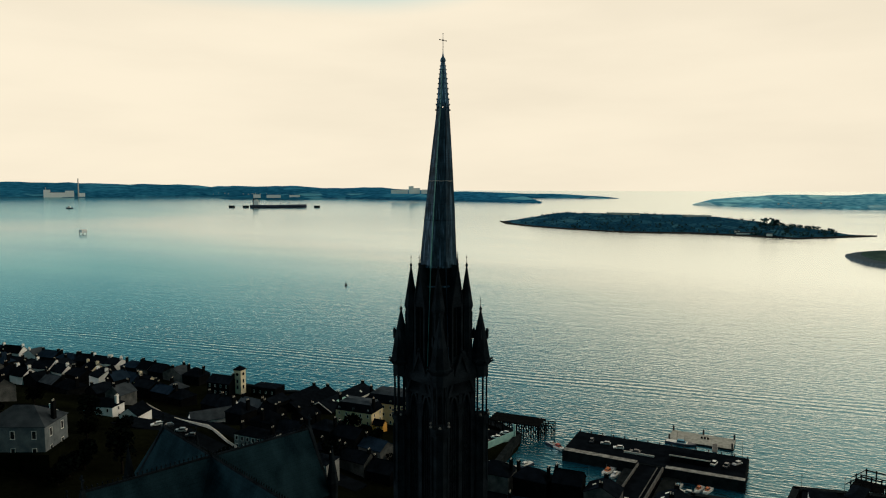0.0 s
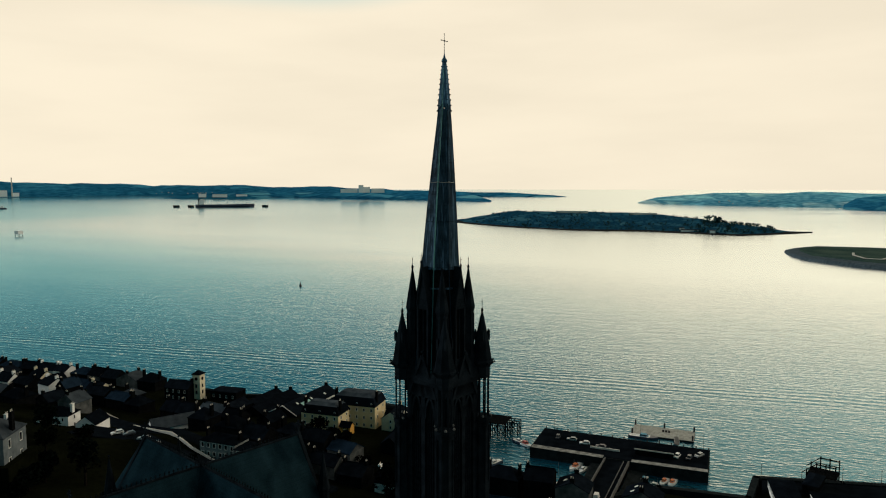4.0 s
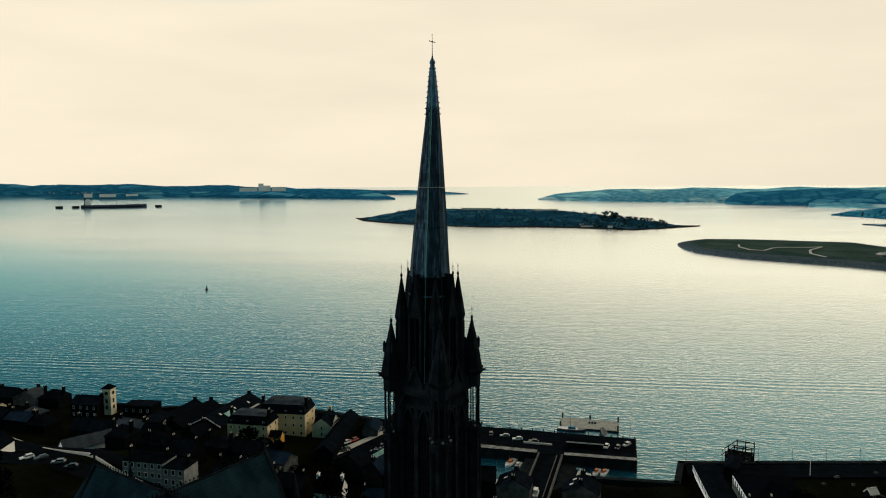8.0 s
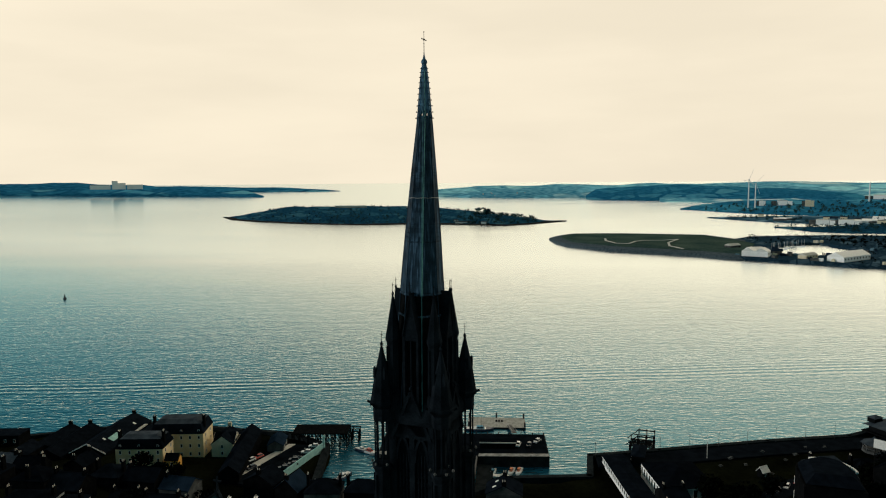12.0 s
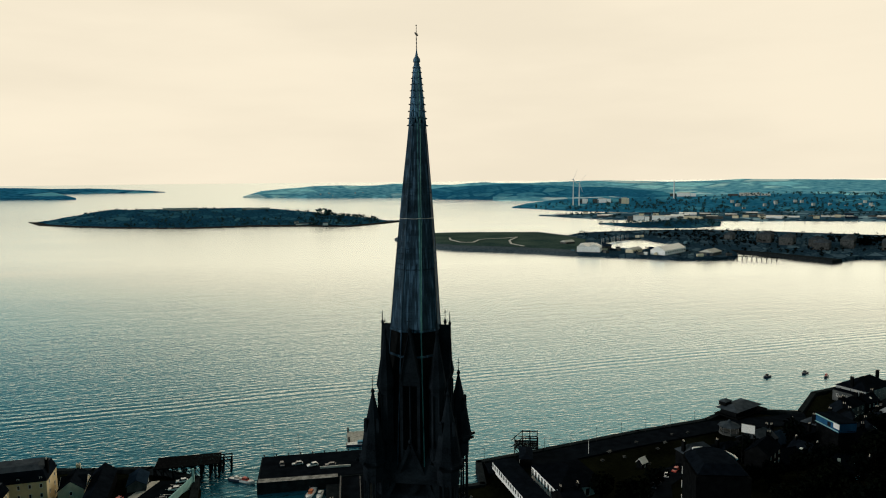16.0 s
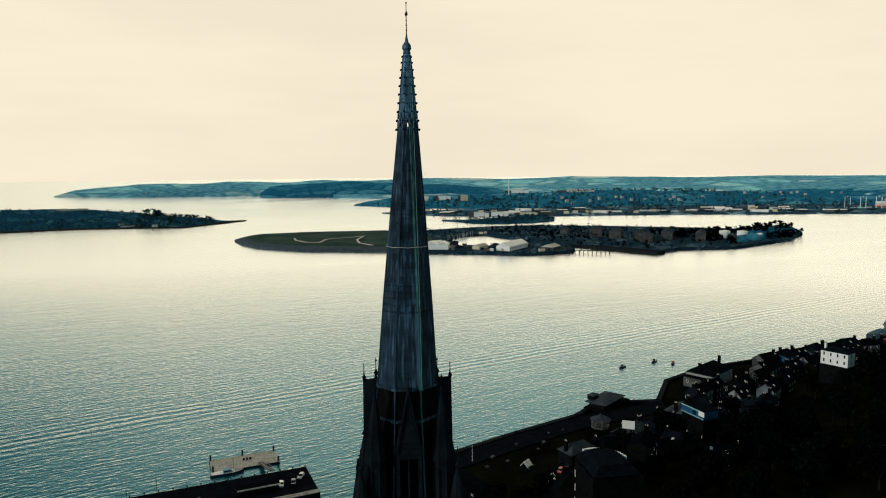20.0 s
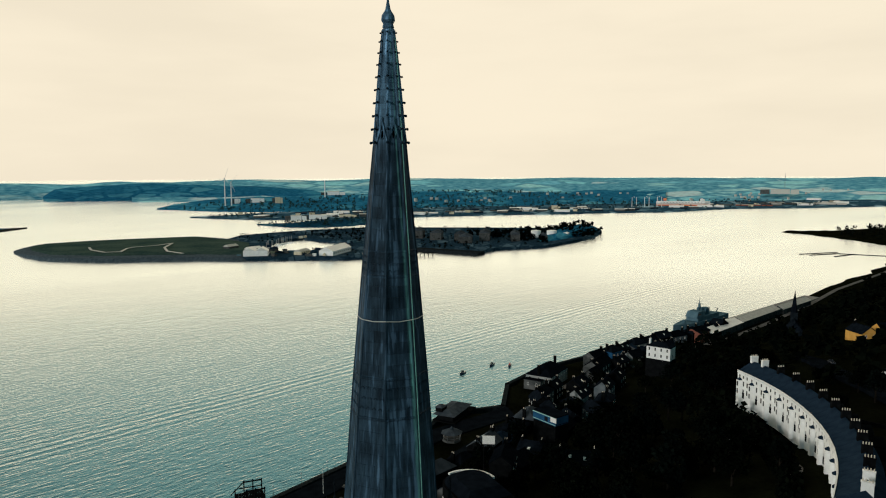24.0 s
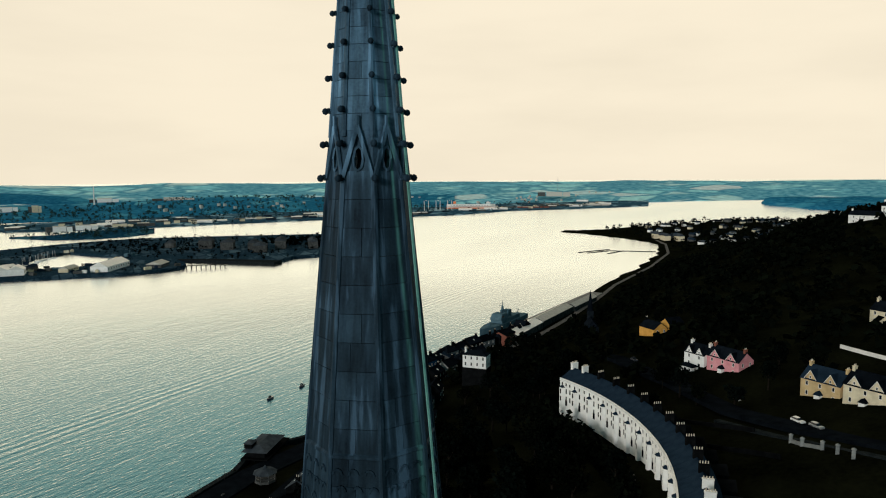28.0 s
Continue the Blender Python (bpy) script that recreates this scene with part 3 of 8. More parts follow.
ISLE = ((-0.02, -0.1), (0.0, 0.02), (0.03, 0.12), (0.10, 0.35), (0.25, 0.7), (0.42, 0.97), (0.55, 1.0), (0.75, 0.75), (0.92, 0.3), (1.0, 0.02), (1.03, -0.1))
FLAT = ((-0.02, -0.1), (0.0, 0.05), (0.01, 0.8), (0.05, 1.0), (0.2, 1.0), (0.4, 1.05), (0.6, 1.1), (0.8, 1.1), (0.95, 1.0), (1.0, 0.05), (1.02, -0.1))

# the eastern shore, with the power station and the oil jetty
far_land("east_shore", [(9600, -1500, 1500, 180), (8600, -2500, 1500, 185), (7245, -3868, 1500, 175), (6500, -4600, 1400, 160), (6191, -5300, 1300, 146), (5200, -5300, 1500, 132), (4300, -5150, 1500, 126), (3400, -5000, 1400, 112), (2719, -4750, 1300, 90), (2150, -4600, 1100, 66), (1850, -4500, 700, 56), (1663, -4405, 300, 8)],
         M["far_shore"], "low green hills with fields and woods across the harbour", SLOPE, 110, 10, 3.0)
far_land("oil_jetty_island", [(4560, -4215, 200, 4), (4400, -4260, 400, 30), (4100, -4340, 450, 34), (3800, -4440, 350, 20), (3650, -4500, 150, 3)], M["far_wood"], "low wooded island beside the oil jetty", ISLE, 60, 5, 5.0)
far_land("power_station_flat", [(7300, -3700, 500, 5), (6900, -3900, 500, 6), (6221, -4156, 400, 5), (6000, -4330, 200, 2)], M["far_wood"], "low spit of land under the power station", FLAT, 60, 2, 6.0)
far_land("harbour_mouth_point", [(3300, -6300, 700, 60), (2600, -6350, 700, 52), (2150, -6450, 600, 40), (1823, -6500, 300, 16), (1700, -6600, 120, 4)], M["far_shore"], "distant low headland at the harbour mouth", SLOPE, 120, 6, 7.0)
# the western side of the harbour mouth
far_land("harbour_mouth_west", [(680, -4470, 150, 6), (560, -4420, 600, 46), (380, -4300, 900, 60), (50, -4098, 1100, 74), (-260, -4030, 1400, 84), (-520, -3960, 1600, 88), (-800, -3990, 1700, 86), (-1150, -4000, 1600, 78), (-1500, -3950, 1500, 66), (-1900, -3850, 1300, 44), (-2200, -3750, 900, 12)], M["hazed_fields"], "headland with fields and a village on its slopes", CLIFF, 80, 8, 9.0)
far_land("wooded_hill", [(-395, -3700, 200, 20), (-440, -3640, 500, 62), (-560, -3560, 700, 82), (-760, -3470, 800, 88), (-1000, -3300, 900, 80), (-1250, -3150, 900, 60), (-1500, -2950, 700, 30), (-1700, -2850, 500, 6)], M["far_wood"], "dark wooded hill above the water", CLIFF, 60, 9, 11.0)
far_land("western_hills", [(-700, -3300, 2600, 70), (-1000, -3100, 3000, 78), (-1300, -2750, 3800, 84), (-1700, -2350, 4000, 88), (-2050, -1900, 4200, 84), (-2400, -1500, 4500, 80), (-2800, -1230, 4700, 76), (-3250, -980, 4700, 72), (-3600, -700, 4500, 70), (-3900, -300, 4200, 70), (-4200, 300, 4200, 70), (-4300, 1000, 4200, 70)], M["hazed_fields"], "rolling green farmland and wooded hills on the skyline", SLOPE, 110, 12, 13.0)
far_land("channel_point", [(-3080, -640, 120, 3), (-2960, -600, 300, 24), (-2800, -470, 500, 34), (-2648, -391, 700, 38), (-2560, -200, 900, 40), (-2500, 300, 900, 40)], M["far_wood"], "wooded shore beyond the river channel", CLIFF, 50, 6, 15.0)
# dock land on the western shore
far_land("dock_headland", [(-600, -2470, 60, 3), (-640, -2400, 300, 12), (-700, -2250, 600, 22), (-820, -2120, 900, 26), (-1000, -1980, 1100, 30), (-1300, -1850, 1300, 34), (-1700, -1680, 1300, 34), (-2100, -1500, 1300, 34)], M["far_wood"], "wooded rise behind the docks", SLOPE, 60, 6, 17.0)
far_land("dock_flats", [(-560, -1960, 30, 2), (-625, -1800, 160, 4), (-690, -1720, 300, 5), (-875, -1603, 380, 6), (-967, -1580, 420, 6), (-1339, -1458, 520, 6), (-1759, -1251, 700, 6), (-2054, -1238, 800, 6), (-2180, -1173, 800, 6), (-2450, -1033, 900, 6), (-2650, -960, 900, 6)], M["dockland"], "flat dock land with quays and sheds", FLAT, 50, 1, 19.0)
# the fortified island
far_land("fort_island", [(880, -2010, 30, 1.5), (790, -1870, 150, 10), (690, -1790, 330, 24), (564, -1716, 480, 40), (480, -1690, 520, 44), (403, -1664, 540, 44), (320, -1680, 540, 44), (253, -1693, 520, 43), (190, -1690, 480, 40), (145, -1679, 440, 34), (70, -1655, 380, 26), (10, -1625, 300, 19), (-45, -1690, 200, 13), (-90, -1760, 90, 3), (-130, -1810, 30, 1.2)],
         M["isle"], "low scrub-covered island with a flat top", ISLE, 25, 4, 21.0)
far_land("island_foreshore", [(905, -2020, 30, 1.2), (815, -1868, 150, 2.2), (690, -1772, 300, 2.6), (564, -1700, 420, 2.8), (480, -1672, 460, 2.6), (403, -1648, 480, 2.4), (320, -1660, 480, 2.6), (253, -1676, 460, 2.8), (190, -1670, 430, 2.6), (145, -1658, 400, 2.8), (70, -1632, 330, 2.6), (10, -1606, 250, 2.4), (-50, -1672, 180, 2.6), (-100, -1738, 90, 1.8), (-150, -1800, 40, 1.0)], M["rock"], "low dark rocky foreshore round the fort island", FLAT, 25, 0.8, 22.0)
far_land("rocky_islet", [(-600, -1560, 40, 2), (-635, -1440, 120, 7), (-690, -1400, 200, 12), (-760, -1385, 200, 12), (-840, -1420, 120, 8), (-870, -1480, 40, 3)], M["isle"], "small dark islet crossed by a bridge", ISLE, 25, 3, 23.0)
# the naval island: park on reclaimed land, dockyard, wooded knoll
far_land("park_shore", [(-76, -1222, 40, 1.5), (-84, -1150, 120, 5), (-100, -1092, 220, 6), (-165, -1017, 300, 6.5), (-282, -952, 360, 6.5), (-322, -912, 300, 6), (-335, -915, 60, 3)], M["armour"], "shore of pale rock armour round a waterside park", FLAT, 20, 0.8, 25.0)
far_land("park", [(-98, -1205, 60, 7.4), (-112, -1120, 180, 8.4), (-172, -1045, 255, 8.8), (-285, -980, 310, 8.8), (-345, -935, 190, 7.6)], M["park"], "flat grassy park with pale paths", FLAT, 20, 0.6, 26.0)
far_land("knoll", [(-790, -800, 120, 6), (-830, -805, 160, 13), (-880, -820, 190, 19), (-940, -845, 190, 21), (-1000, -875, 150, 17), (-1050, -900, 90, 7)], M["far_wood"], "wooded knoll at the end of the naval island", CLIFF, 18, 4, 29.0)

# ---- the town's hill: one sheet of ground ----
COAST = [(-1950, 1900), (-2050, 700), (-1850, 0), (-1560, -520), (-1354, -699), (-1320, -600), (-1275, -510), (-1204, -413), (-1047, -358), (-872, -323), (-692, -299), (-603, -279), (-516, -272), (-416, -262), (-360, -266), (-268, -262), (-232, -250), (-206, -224), (-176, -233), (-156, -221), (-119, -212), (-71, -198), (-42, -190), (-40, -170), (-10, -166), (6, -150), (40, -146), (62, -150), (68, -192), (88, -204), (110, -206), (155, -212), (205, -190), (225, -190), (315, -186), (426, -168), (700, -120), (1500, 60), (1900, 500), (1900, 1900)]
CA = np.array(COAST)
CB = np.roll(CA, -1, axis=0)


def shore(x, y):
    """Distance inland from the coast; below zero at sea. Arrays."""
    P = np.stack([np.ravel(x), np.ravel(y)], 1)[:, None, :]
    ab = (CB - CA)[None]
    t = np.clip(((P - CA[None]) * ab).sum(2) / (ab ** 2).sum(2), 0, 1)
    d = np.sqrt((((CA[None] + t[..., None] * ab) - P) ** 2).sum(2)).min(1)
    px, py = P[:, 0, 0], P[:, 0, 1]
    inside = np.zeros(len(px), bool)
    for (x0, y0), (x1, y1) in zip(CA, CB):
        hit = ((y0 > py) != (y1 > py)) & (px < (x1 - x0) * (py - y0) / ((y1 - y0) or 1e-9) + x0)
        inside ^= hit
    return np.where(inside, d, -d).reshape(np.shape(x))


def ground_z(x, y):
    x, y = np.asarray(x, float), np.asarray(y, float)
    s = shore(x, y)
    hill = np.interp(s, [-60, -6, 0, 1.5, 30, 60, 260, 420, 700], [-8, -3, 0.5, 3.3, 3.7, 9, 60, 82, 92])
    low = np.interp(s, [-60, -6, 0, 1.5, 30, 90, 200, 500], [-8, -3, 0.5, 2.6, 3.4, 13, 30, 40])
    w = np.clip((x + 1080) / 380, 0, 1)
    z = low * (1 - w) + hill * w
    # the wooded brow above the western shore
    z = z + 33.0 * np.exp(-((x + 650) / 230) ** 2 - ((y + 55) / 150) ** 2) * np.clip((s - 25) / 90, 0, 1)
    k = np.clip(1.6 - np.hypot((x - 28) / 42, (y - 8) / 36), 0, 1)
    k = np.clip(k / 0.6, 0, 1)
    return z * (1 - k) + np.where(s > 20, 41.0, z) * k


def gz(x, y):
    return float(ground_z(np.array([x]), np.array([y]))[0])


def build_ground():
    xs = np.concatenate([np.arange(-2100, -520, 26), np.arange(-520, 500, 6), np.arange(500, 1900, 50)])
    ys = np.concatenate([np.arange(-760, -312, 16), np.arange(-312, 120, 6), np.arange(120, 1900, 60)])
    X, Y = np.meshgrid(xs, ys)
    Z = ground_z(X, Y)
    for j in range(Z.shape[0]):
        for i in range(Z.shape[1]):
            if Z[j, i] > 12:
                Z[j, i] += 0.9 * noise.noise((X[j, i] / 23, Y[j, i] / 23, 0.5))
    v = np.stack([X.ravel(), Y.ravel(), Z.ravel()], 1).tolist()
    nx = len(xs)
    f = [(j * nx + i, j * nx + i + 1, (j + 1) * nx + i + 1, (j + 1) * nx + i) for j in range(len(ys) - 1) for i in range(nx - 1)
         if max(Z[j, i], Z[j, i + 1], Z[j + 1, i], Z[j + 1, i + 1]) > -2.9]
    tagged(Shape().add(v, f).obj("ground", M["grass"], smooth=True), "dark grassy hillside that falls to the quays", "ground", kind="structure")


build_ground()


def along(pts, width, lift, name, mat, label, kind="structure", thick=0.25):
    """A strip of road or wall laid on the ground along a line."""
    line = lerp_poly([(x, y) for x, y in pts], 7.0)
    rows = []
    for i, (x, y) in enumerate(line):
        a, b = line[max(i - 1, 0)], line[min(i + 1, len(line) - 1)]
        d = math.hypot(b[0] - a[0], b[1] - a[1])
        nx, ny = -(b[1] - a[1]) / d * width / 2, (b[0] - a[0]) / d * width / 2
        z = max(gz(x, y), gz(x + nx, y + ny), gz(x - nx, y - ny)) + lift
        rows.append([(x + nx, y + ny, z - thick - 1.2), (x + nx, y + ny, z), (x - nx, y - ny, z), (x - nx, y - ny, z - thick - 1.2)])
    v = [p for r in rows for p in r]
    f = [(4 * i + j, 4 * i + j + 1, 4 * i + j + 5, 4 * i + j + 4) for i in range(len(rows) - 1) for j in range(3)]
    f += [(3, 2, 1, 0), tuple(4 * (len(rows) - 1) + k for k in range(4))]
    return tagged(Shape().add(v, f).obj(name, mat), label, name.split("_")[0], kind=kind)


# ---- the cathedral ----
BASE = 41.0
TURN = radians(-16.9)
cathedral = thing("cathedral", pose(0, 0, BASE, 0, 0, -16.9), "large sooty stone gothic cathedral with one tall crocketed spire", "cathedral")
OCT = math.pi / 8


def spire_r(z):
    """Ridge radius of the spire at a height above the sea."""
    return float(np.interp(z, [86, 101.6, 109.3, 117.2, 123.3, 127.2, 129.5, 130.2], [3.95, 2.78, 2.20, 1.50, 0.90, 0.57, 0.33, 0.25]))


def lean(z):
    return 0.36 * min(1.0, max(0.0, (123.0 - z) / 21.0))


def sway(z):
    return 0.42 * min(1.0, max(0.0, (122.0 - z) / 18.0))


def ridge(k, z, out=0.0):
    a = OCT + k * math.pi / 4
    r = spire_r(z) + out
    return Vector((lean(z) + r * math.cos(a), sway(z) + r * math.sin(a), z - BASE))


def oct_ring(z, out=0.0):
    return [tuple(ridge(k, z, out)) for k in range(8)]


tower = new("tower")
tower.parent = cathedral
tower["label"] = "square belfry tower under the spire"
spire = new("spire")
spire.parent = cathedral
spire["label"] = "octagonal granite spire with bands, ridge rolls and crockets"


def build_spire():
    core = Shape()
    core.loft([oct_ring(z, -0.05) for z in (86, 95, 101.6, 109.3, 117.2, 123.32)])
    core.loft([oct_ring(z, -0.05) for z in (124.3, 127.2, 129.5, 130.0)])
    core.obj("spire_core", M["joint"], spire)
    # ashlar blocks, course by course
    rest = Shape()
    count = 0
    levels = []
    z = 101.75
    while z < 129.3:
        if 123.2 < z < 124.3:
            z = 124.32
        levels.append(z)
        z += 0.62 if z < 122.5 else 0.372
    near_faces = {1: 0, 2: 1, 0: 2}
    for ci, z in enumerate(levels):
        h = min((levels[ci + 1] if ci + 1 < len(levels) else z + 0.372) - z, 0.62)
        for k in range(8):
            a0, b0 = ridge(k - 1, z + 0.004), ridge(k, z + 0.004)
            a1, b1 = ridge(k - 1, z + h - 0.004), ridge(k, z + h - 0.004)
            wide = (b0 - a0).length
            if wide > 1.9:
                cuts = [0, 0.33, 0.66, 1] if ci % 2 else [0, 0.2, 0.5, 0.82, 1]
            elif wide > 1.0:
                cuts = [0, 0.5, 1] if ci % 2 else [0, 0.28, 0.72, 1] if wide > 1.35 else [0, 0.36, 1]
            else:
                cuts = [0, 1] if (ci + k) % 3 else [0, 0.62, 1]
            mid = math.pi / 4 * k
            outv = Vector((math.cos(mid), math.sin(mid), 0.08))
            for u0, u1 in zip(cuts, cuts[1:]):
                g = 0.004 / wide
                q = [a0.lerp(b0, u0 + g), a0.lerp(b0, u1 - g), a1.lerp(b1, u1 - g), a1.lerp(b1, u0 + g)]
                d = 0.012 * noise.noise((ci * 1.7, k * 3.1, u0 * 5))
                c = (q[0] + q[1] + q[2] + q[3]) / 4
                outer = [c + (p - c) * 0.993 + outv * (0.012 + d) for p in q]
                inner = [p - outv * 0.12 for p in q]
                v = [tuple(p) for p in outer + q + inner]
                f = [(0, 1, 2, 3), (4, 5, 1, 0), (5, 6, 2, 1), (6, 7, 3, 2), (7, 4, 0, 3), (8, 9, 5, 4), (9, 10, 6, 5), (10, 11, 7, 6), (11, 8, 4, 7)]
                if k in near_faces and z > 108.5 and count < 298:
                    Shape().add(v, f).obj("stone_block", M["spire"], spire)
                    count += 1
                else:
                    rest.add(v, f)
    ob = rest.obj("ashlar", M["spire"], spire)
    tagged(ob, kind="stuff")
    # ridge rolls and strings
    for k in range(8):
        s = Shape()
        zs = [86 + 1.55 * i for i in range(25)]
        zs = [q for q in zs if q < 123.2] + [123.25]
        rings = []
        a = OCT + k * math.pi / 4
        for q in zs:
            p = ridge(k, q, -0.02)
            w = 0.075
            rings.append([(p.x + w * math.cos(a + t), p.y + w * math.sin(a + t), p.z) for t in np.linspace(0, 2 * math.pi, 7)[:-1]])
        s.loft(rings)
        s.obj("ridge_roll", M["spire"], spire)
        s = Shape()
        rings = []
        for q in (124.2, 126, 128, 129.4):
            p = ridge(k, q, 0.0)
            w = 0.06 if q < 129 else 0.045
            rings.append([(p.x + w * math.cos(a + t), p.y + w * math.sin(a + t), p.z) for t in np.linspace(0, 2 * math.pi, 7)[:-1]])
        s.loft(rings)
        s.obj("crocket_rib", M["spire"], spire)
    for z, o, h in ((117.3, 0.05, 0.09), (115.9, 0.05, 0.09), (110.3, 0.06, 0.12), (108.1, 0.06, 0.12), (101.6, 0.10, 0.18), (98.9, 0.08, 0.16), (129.45, 0.06, 0.1)):
        Shape().loft([oct_ring(z - h, 0.0), oct_ring(z - h * 0.6, o), oct_ring(z, o), oct_ring(z + h * 0.6, 0.0)]).obj("string_course", M["spire"], spire)
    # bands of little scales between the strings
    for zlo, zhi, rows in ((116.0, 117.1, 3), (108.35, 110.0, 3)):
        for k in range(8):
            s = Shape()
            mid = math.pi / 4 * k
            n = Vector((math.cos(mid), math.sin(mid), 0))
            tdir = Vector((-math.sin(mid), math.cos(mid), 0))
            for j in range(rows):
                z = zlo + (j + 0.35) * (zhi - zlo) / rows
                m = (ridge(k - 1, z) + ridge(k, z)) / 2 + n * 0.012
                wide = (ridge(k, z) - ridge(k - 1, z)).length
                cnt = 3 if wide < 1.6 else 4
                for i in range(cnt):
                    c = m + tdir * ((i + 0.5 + 0.25 * ((j % 2) - 0.5)) / cnt - 0.5) * wide * 0.92
                    pts = [c + tdir * (0.11 * math.cos(t)) + Vector((0, 0, 0.15 * math.sin(t))) for t in np.linspace(0.15, math.pi - 0.15, 5)]
                    for p, q in zip(pts, pts[1:]):
                        s.bar(p, q, 0.035, 0.05)
            tagged(s.obj("scale_band", M["spire"], spire), kind="stuff")
    # crockets up the ridges
    stem = Shape()
    stem.bar((-0.04, 0, -0.03), (0.14, 0, 0.02), 0.07)
    stem.ball(0.17, 0, 0.02, 0.085, 7)
    stem.ball(0.09, 0, 0.06, 0.05, 6)
    me = stem.mesh("crocket", M["spire"], True)
    zs = [123.27, 124.02, 124.76, 125.48, 126.2, 126.9, 127.58, 128.22, 128.82, 129.3]
    for j, z in enumerate(zs):
        for k in range(8):
            p = ridge(k, z)
            sc = 1.0 - 0.045 * j
            link("crocket", me, spire, m=Matrix.Translation(p) @ Matrix.Rotation(OCT + k * math.pi / 4, 4, "Z") @ Matrix.Scale(sc, 4))
    # lantern stage: a pierced panel and a steep gable on each face
    z0, z1 = 123.3, 124.33
    for k in range(8):
        mid = math.pi / 4 * k
        n = Vector((math.cos(mid), math.sin(mid), 0))
        a0, b0, a1, b1 = ridge(k - 1, z0), ridge(k, z0), ridge(k - 1, z1), ridge(k, z1)
        c = (a0 + b0 + a1 + b1) / 4
        t = (b0 - a0).normalized()
        hole = [c + t * 0.11 * math.sin(q) * (1 if abs(math.cos(q)) < 0.9 else 0.6) + (a1 - a0).normalized() * 0.27 * -math.cos(q) - Vector((0, 0, 0.1)) for q in np.linspace(0, 2 * math.pi, 9)[:-1]]
        rim = [(a0 + b0) / 2, b0, (b0 + b1) / 2, b1, (a1 + b1) / 2, a1, (a0 + a1) / 2, a0]
        v = [tuple(p) for p in rim + hole] + [tuple(p - n * 0.14) for p in rim + hole]
        f = []
        for i in range(8):
            j = (i + 1) % 8
            f += [(i, j, 8 + j, 8 + i), (16 + j, 16 + i, 24 + i, 24 + j), (8 + i, 8 + j, 24 + j, 24 + i)]
        Shape().add(v, f).obj("pierced_panel", M["spire"], spire)
        s = Shape()
        apex = (a1 + b1) / 2 + n * 0.07 + Vector((0, 0, 0.1))
        s.bar(a0 + n * 0.04, apex, 0.065, 0.09)
        s.bar(b0 + n * 0.04, apex, 0.065, 0.09)
        s.bar(apex - Vector((0, 0, 0.05)), apex + Vector((0, 0, 0.22)), 0.06)
        rim2 = [p + n * 0.03 for p in hole]
        for p, q in zip(rim2, rim2[1:] + rim2[:1]):
            s.bar(p, q, 0.03, 0.05)
        s.obj("small_gable", M["spire"], spire)
    # finial and cross
    knob = Shape().turn(10, [(0.22, 129.4 - BASE), (0.34, 129.62 - BASE), (0.28, 129.8 - BASE), (0.40, 130.0 - BASE), (0.36, 130.25 - BASE), (0.16, 130.55 - BASE), (0.07, 131.0 - BASE), (0.05, 131.3 - BASE)])
    knob.obj("finial", M["spire"], spire, smooth=False)
    x = Shape()
    x.turn(6, [(0.045, 131.2 - BASE), (0.03, 133.7 - BASE)])
    for q in (131.5, 131.9, 132.3):
        x.ball(0, 0, q - BASE, 0.075)
    x.bar((0, -0.62, 132.8 - BASE), (0, 0.62, 132.8 - BASE), 0.07)
    x.ball(0, 0, 132.8 - BASE, 0.14)
    for q in (-0.62, 0.62):
        x.ball(0, q, 132.8 - BASE, 0.09)
    x.ball(0, 0, 133.7 - BASE, 0.08)
    x.obj("iron_cross", M["gilt"], spire, "wrought iron cross on a rod")
    # lightning cable round and down the spire
    c = Shape()
    rings = []
    for k in range(17):
        p, q = ridge(k // 2, 113.5, 0.1), ridge(k // 2 + 1, 113.5, 0.1)
        m = p if k % 2 == 0 else (p + q) / 2 - Vector((0, 0, 0.06))
        out = Vector((m.x, m.y, 0)).normalized() * 0.022
        rings.append([tuple(m + out), tuple(m + Vector((0, 0, 0.022))), tuple(m - out), tuple(m - Vector((0, 0, 0.022)))])
    c.loft(rings, cap=False)
    c.obj("cable", M["cable"], spire, "pale cable tied round the spire")
    c = Shape()
    rings = []
    for q in np.arange(101.7, 129.4, 1.3):
        p = ridge(2, q, 0.08) + Vector((-0.09, 0.02, 0))
        rings.append([(p.x + 0.022 * dx, p.y + 0.022 * dy, p.z) for dx, dy in ((-1, -1), (1, -1), (1, 1), (-1, 1))])
    c.loft(rings)
    c.obj("lightning_conductor", M["verdigris"], spire, "green copper lightning strip")


build_spire()


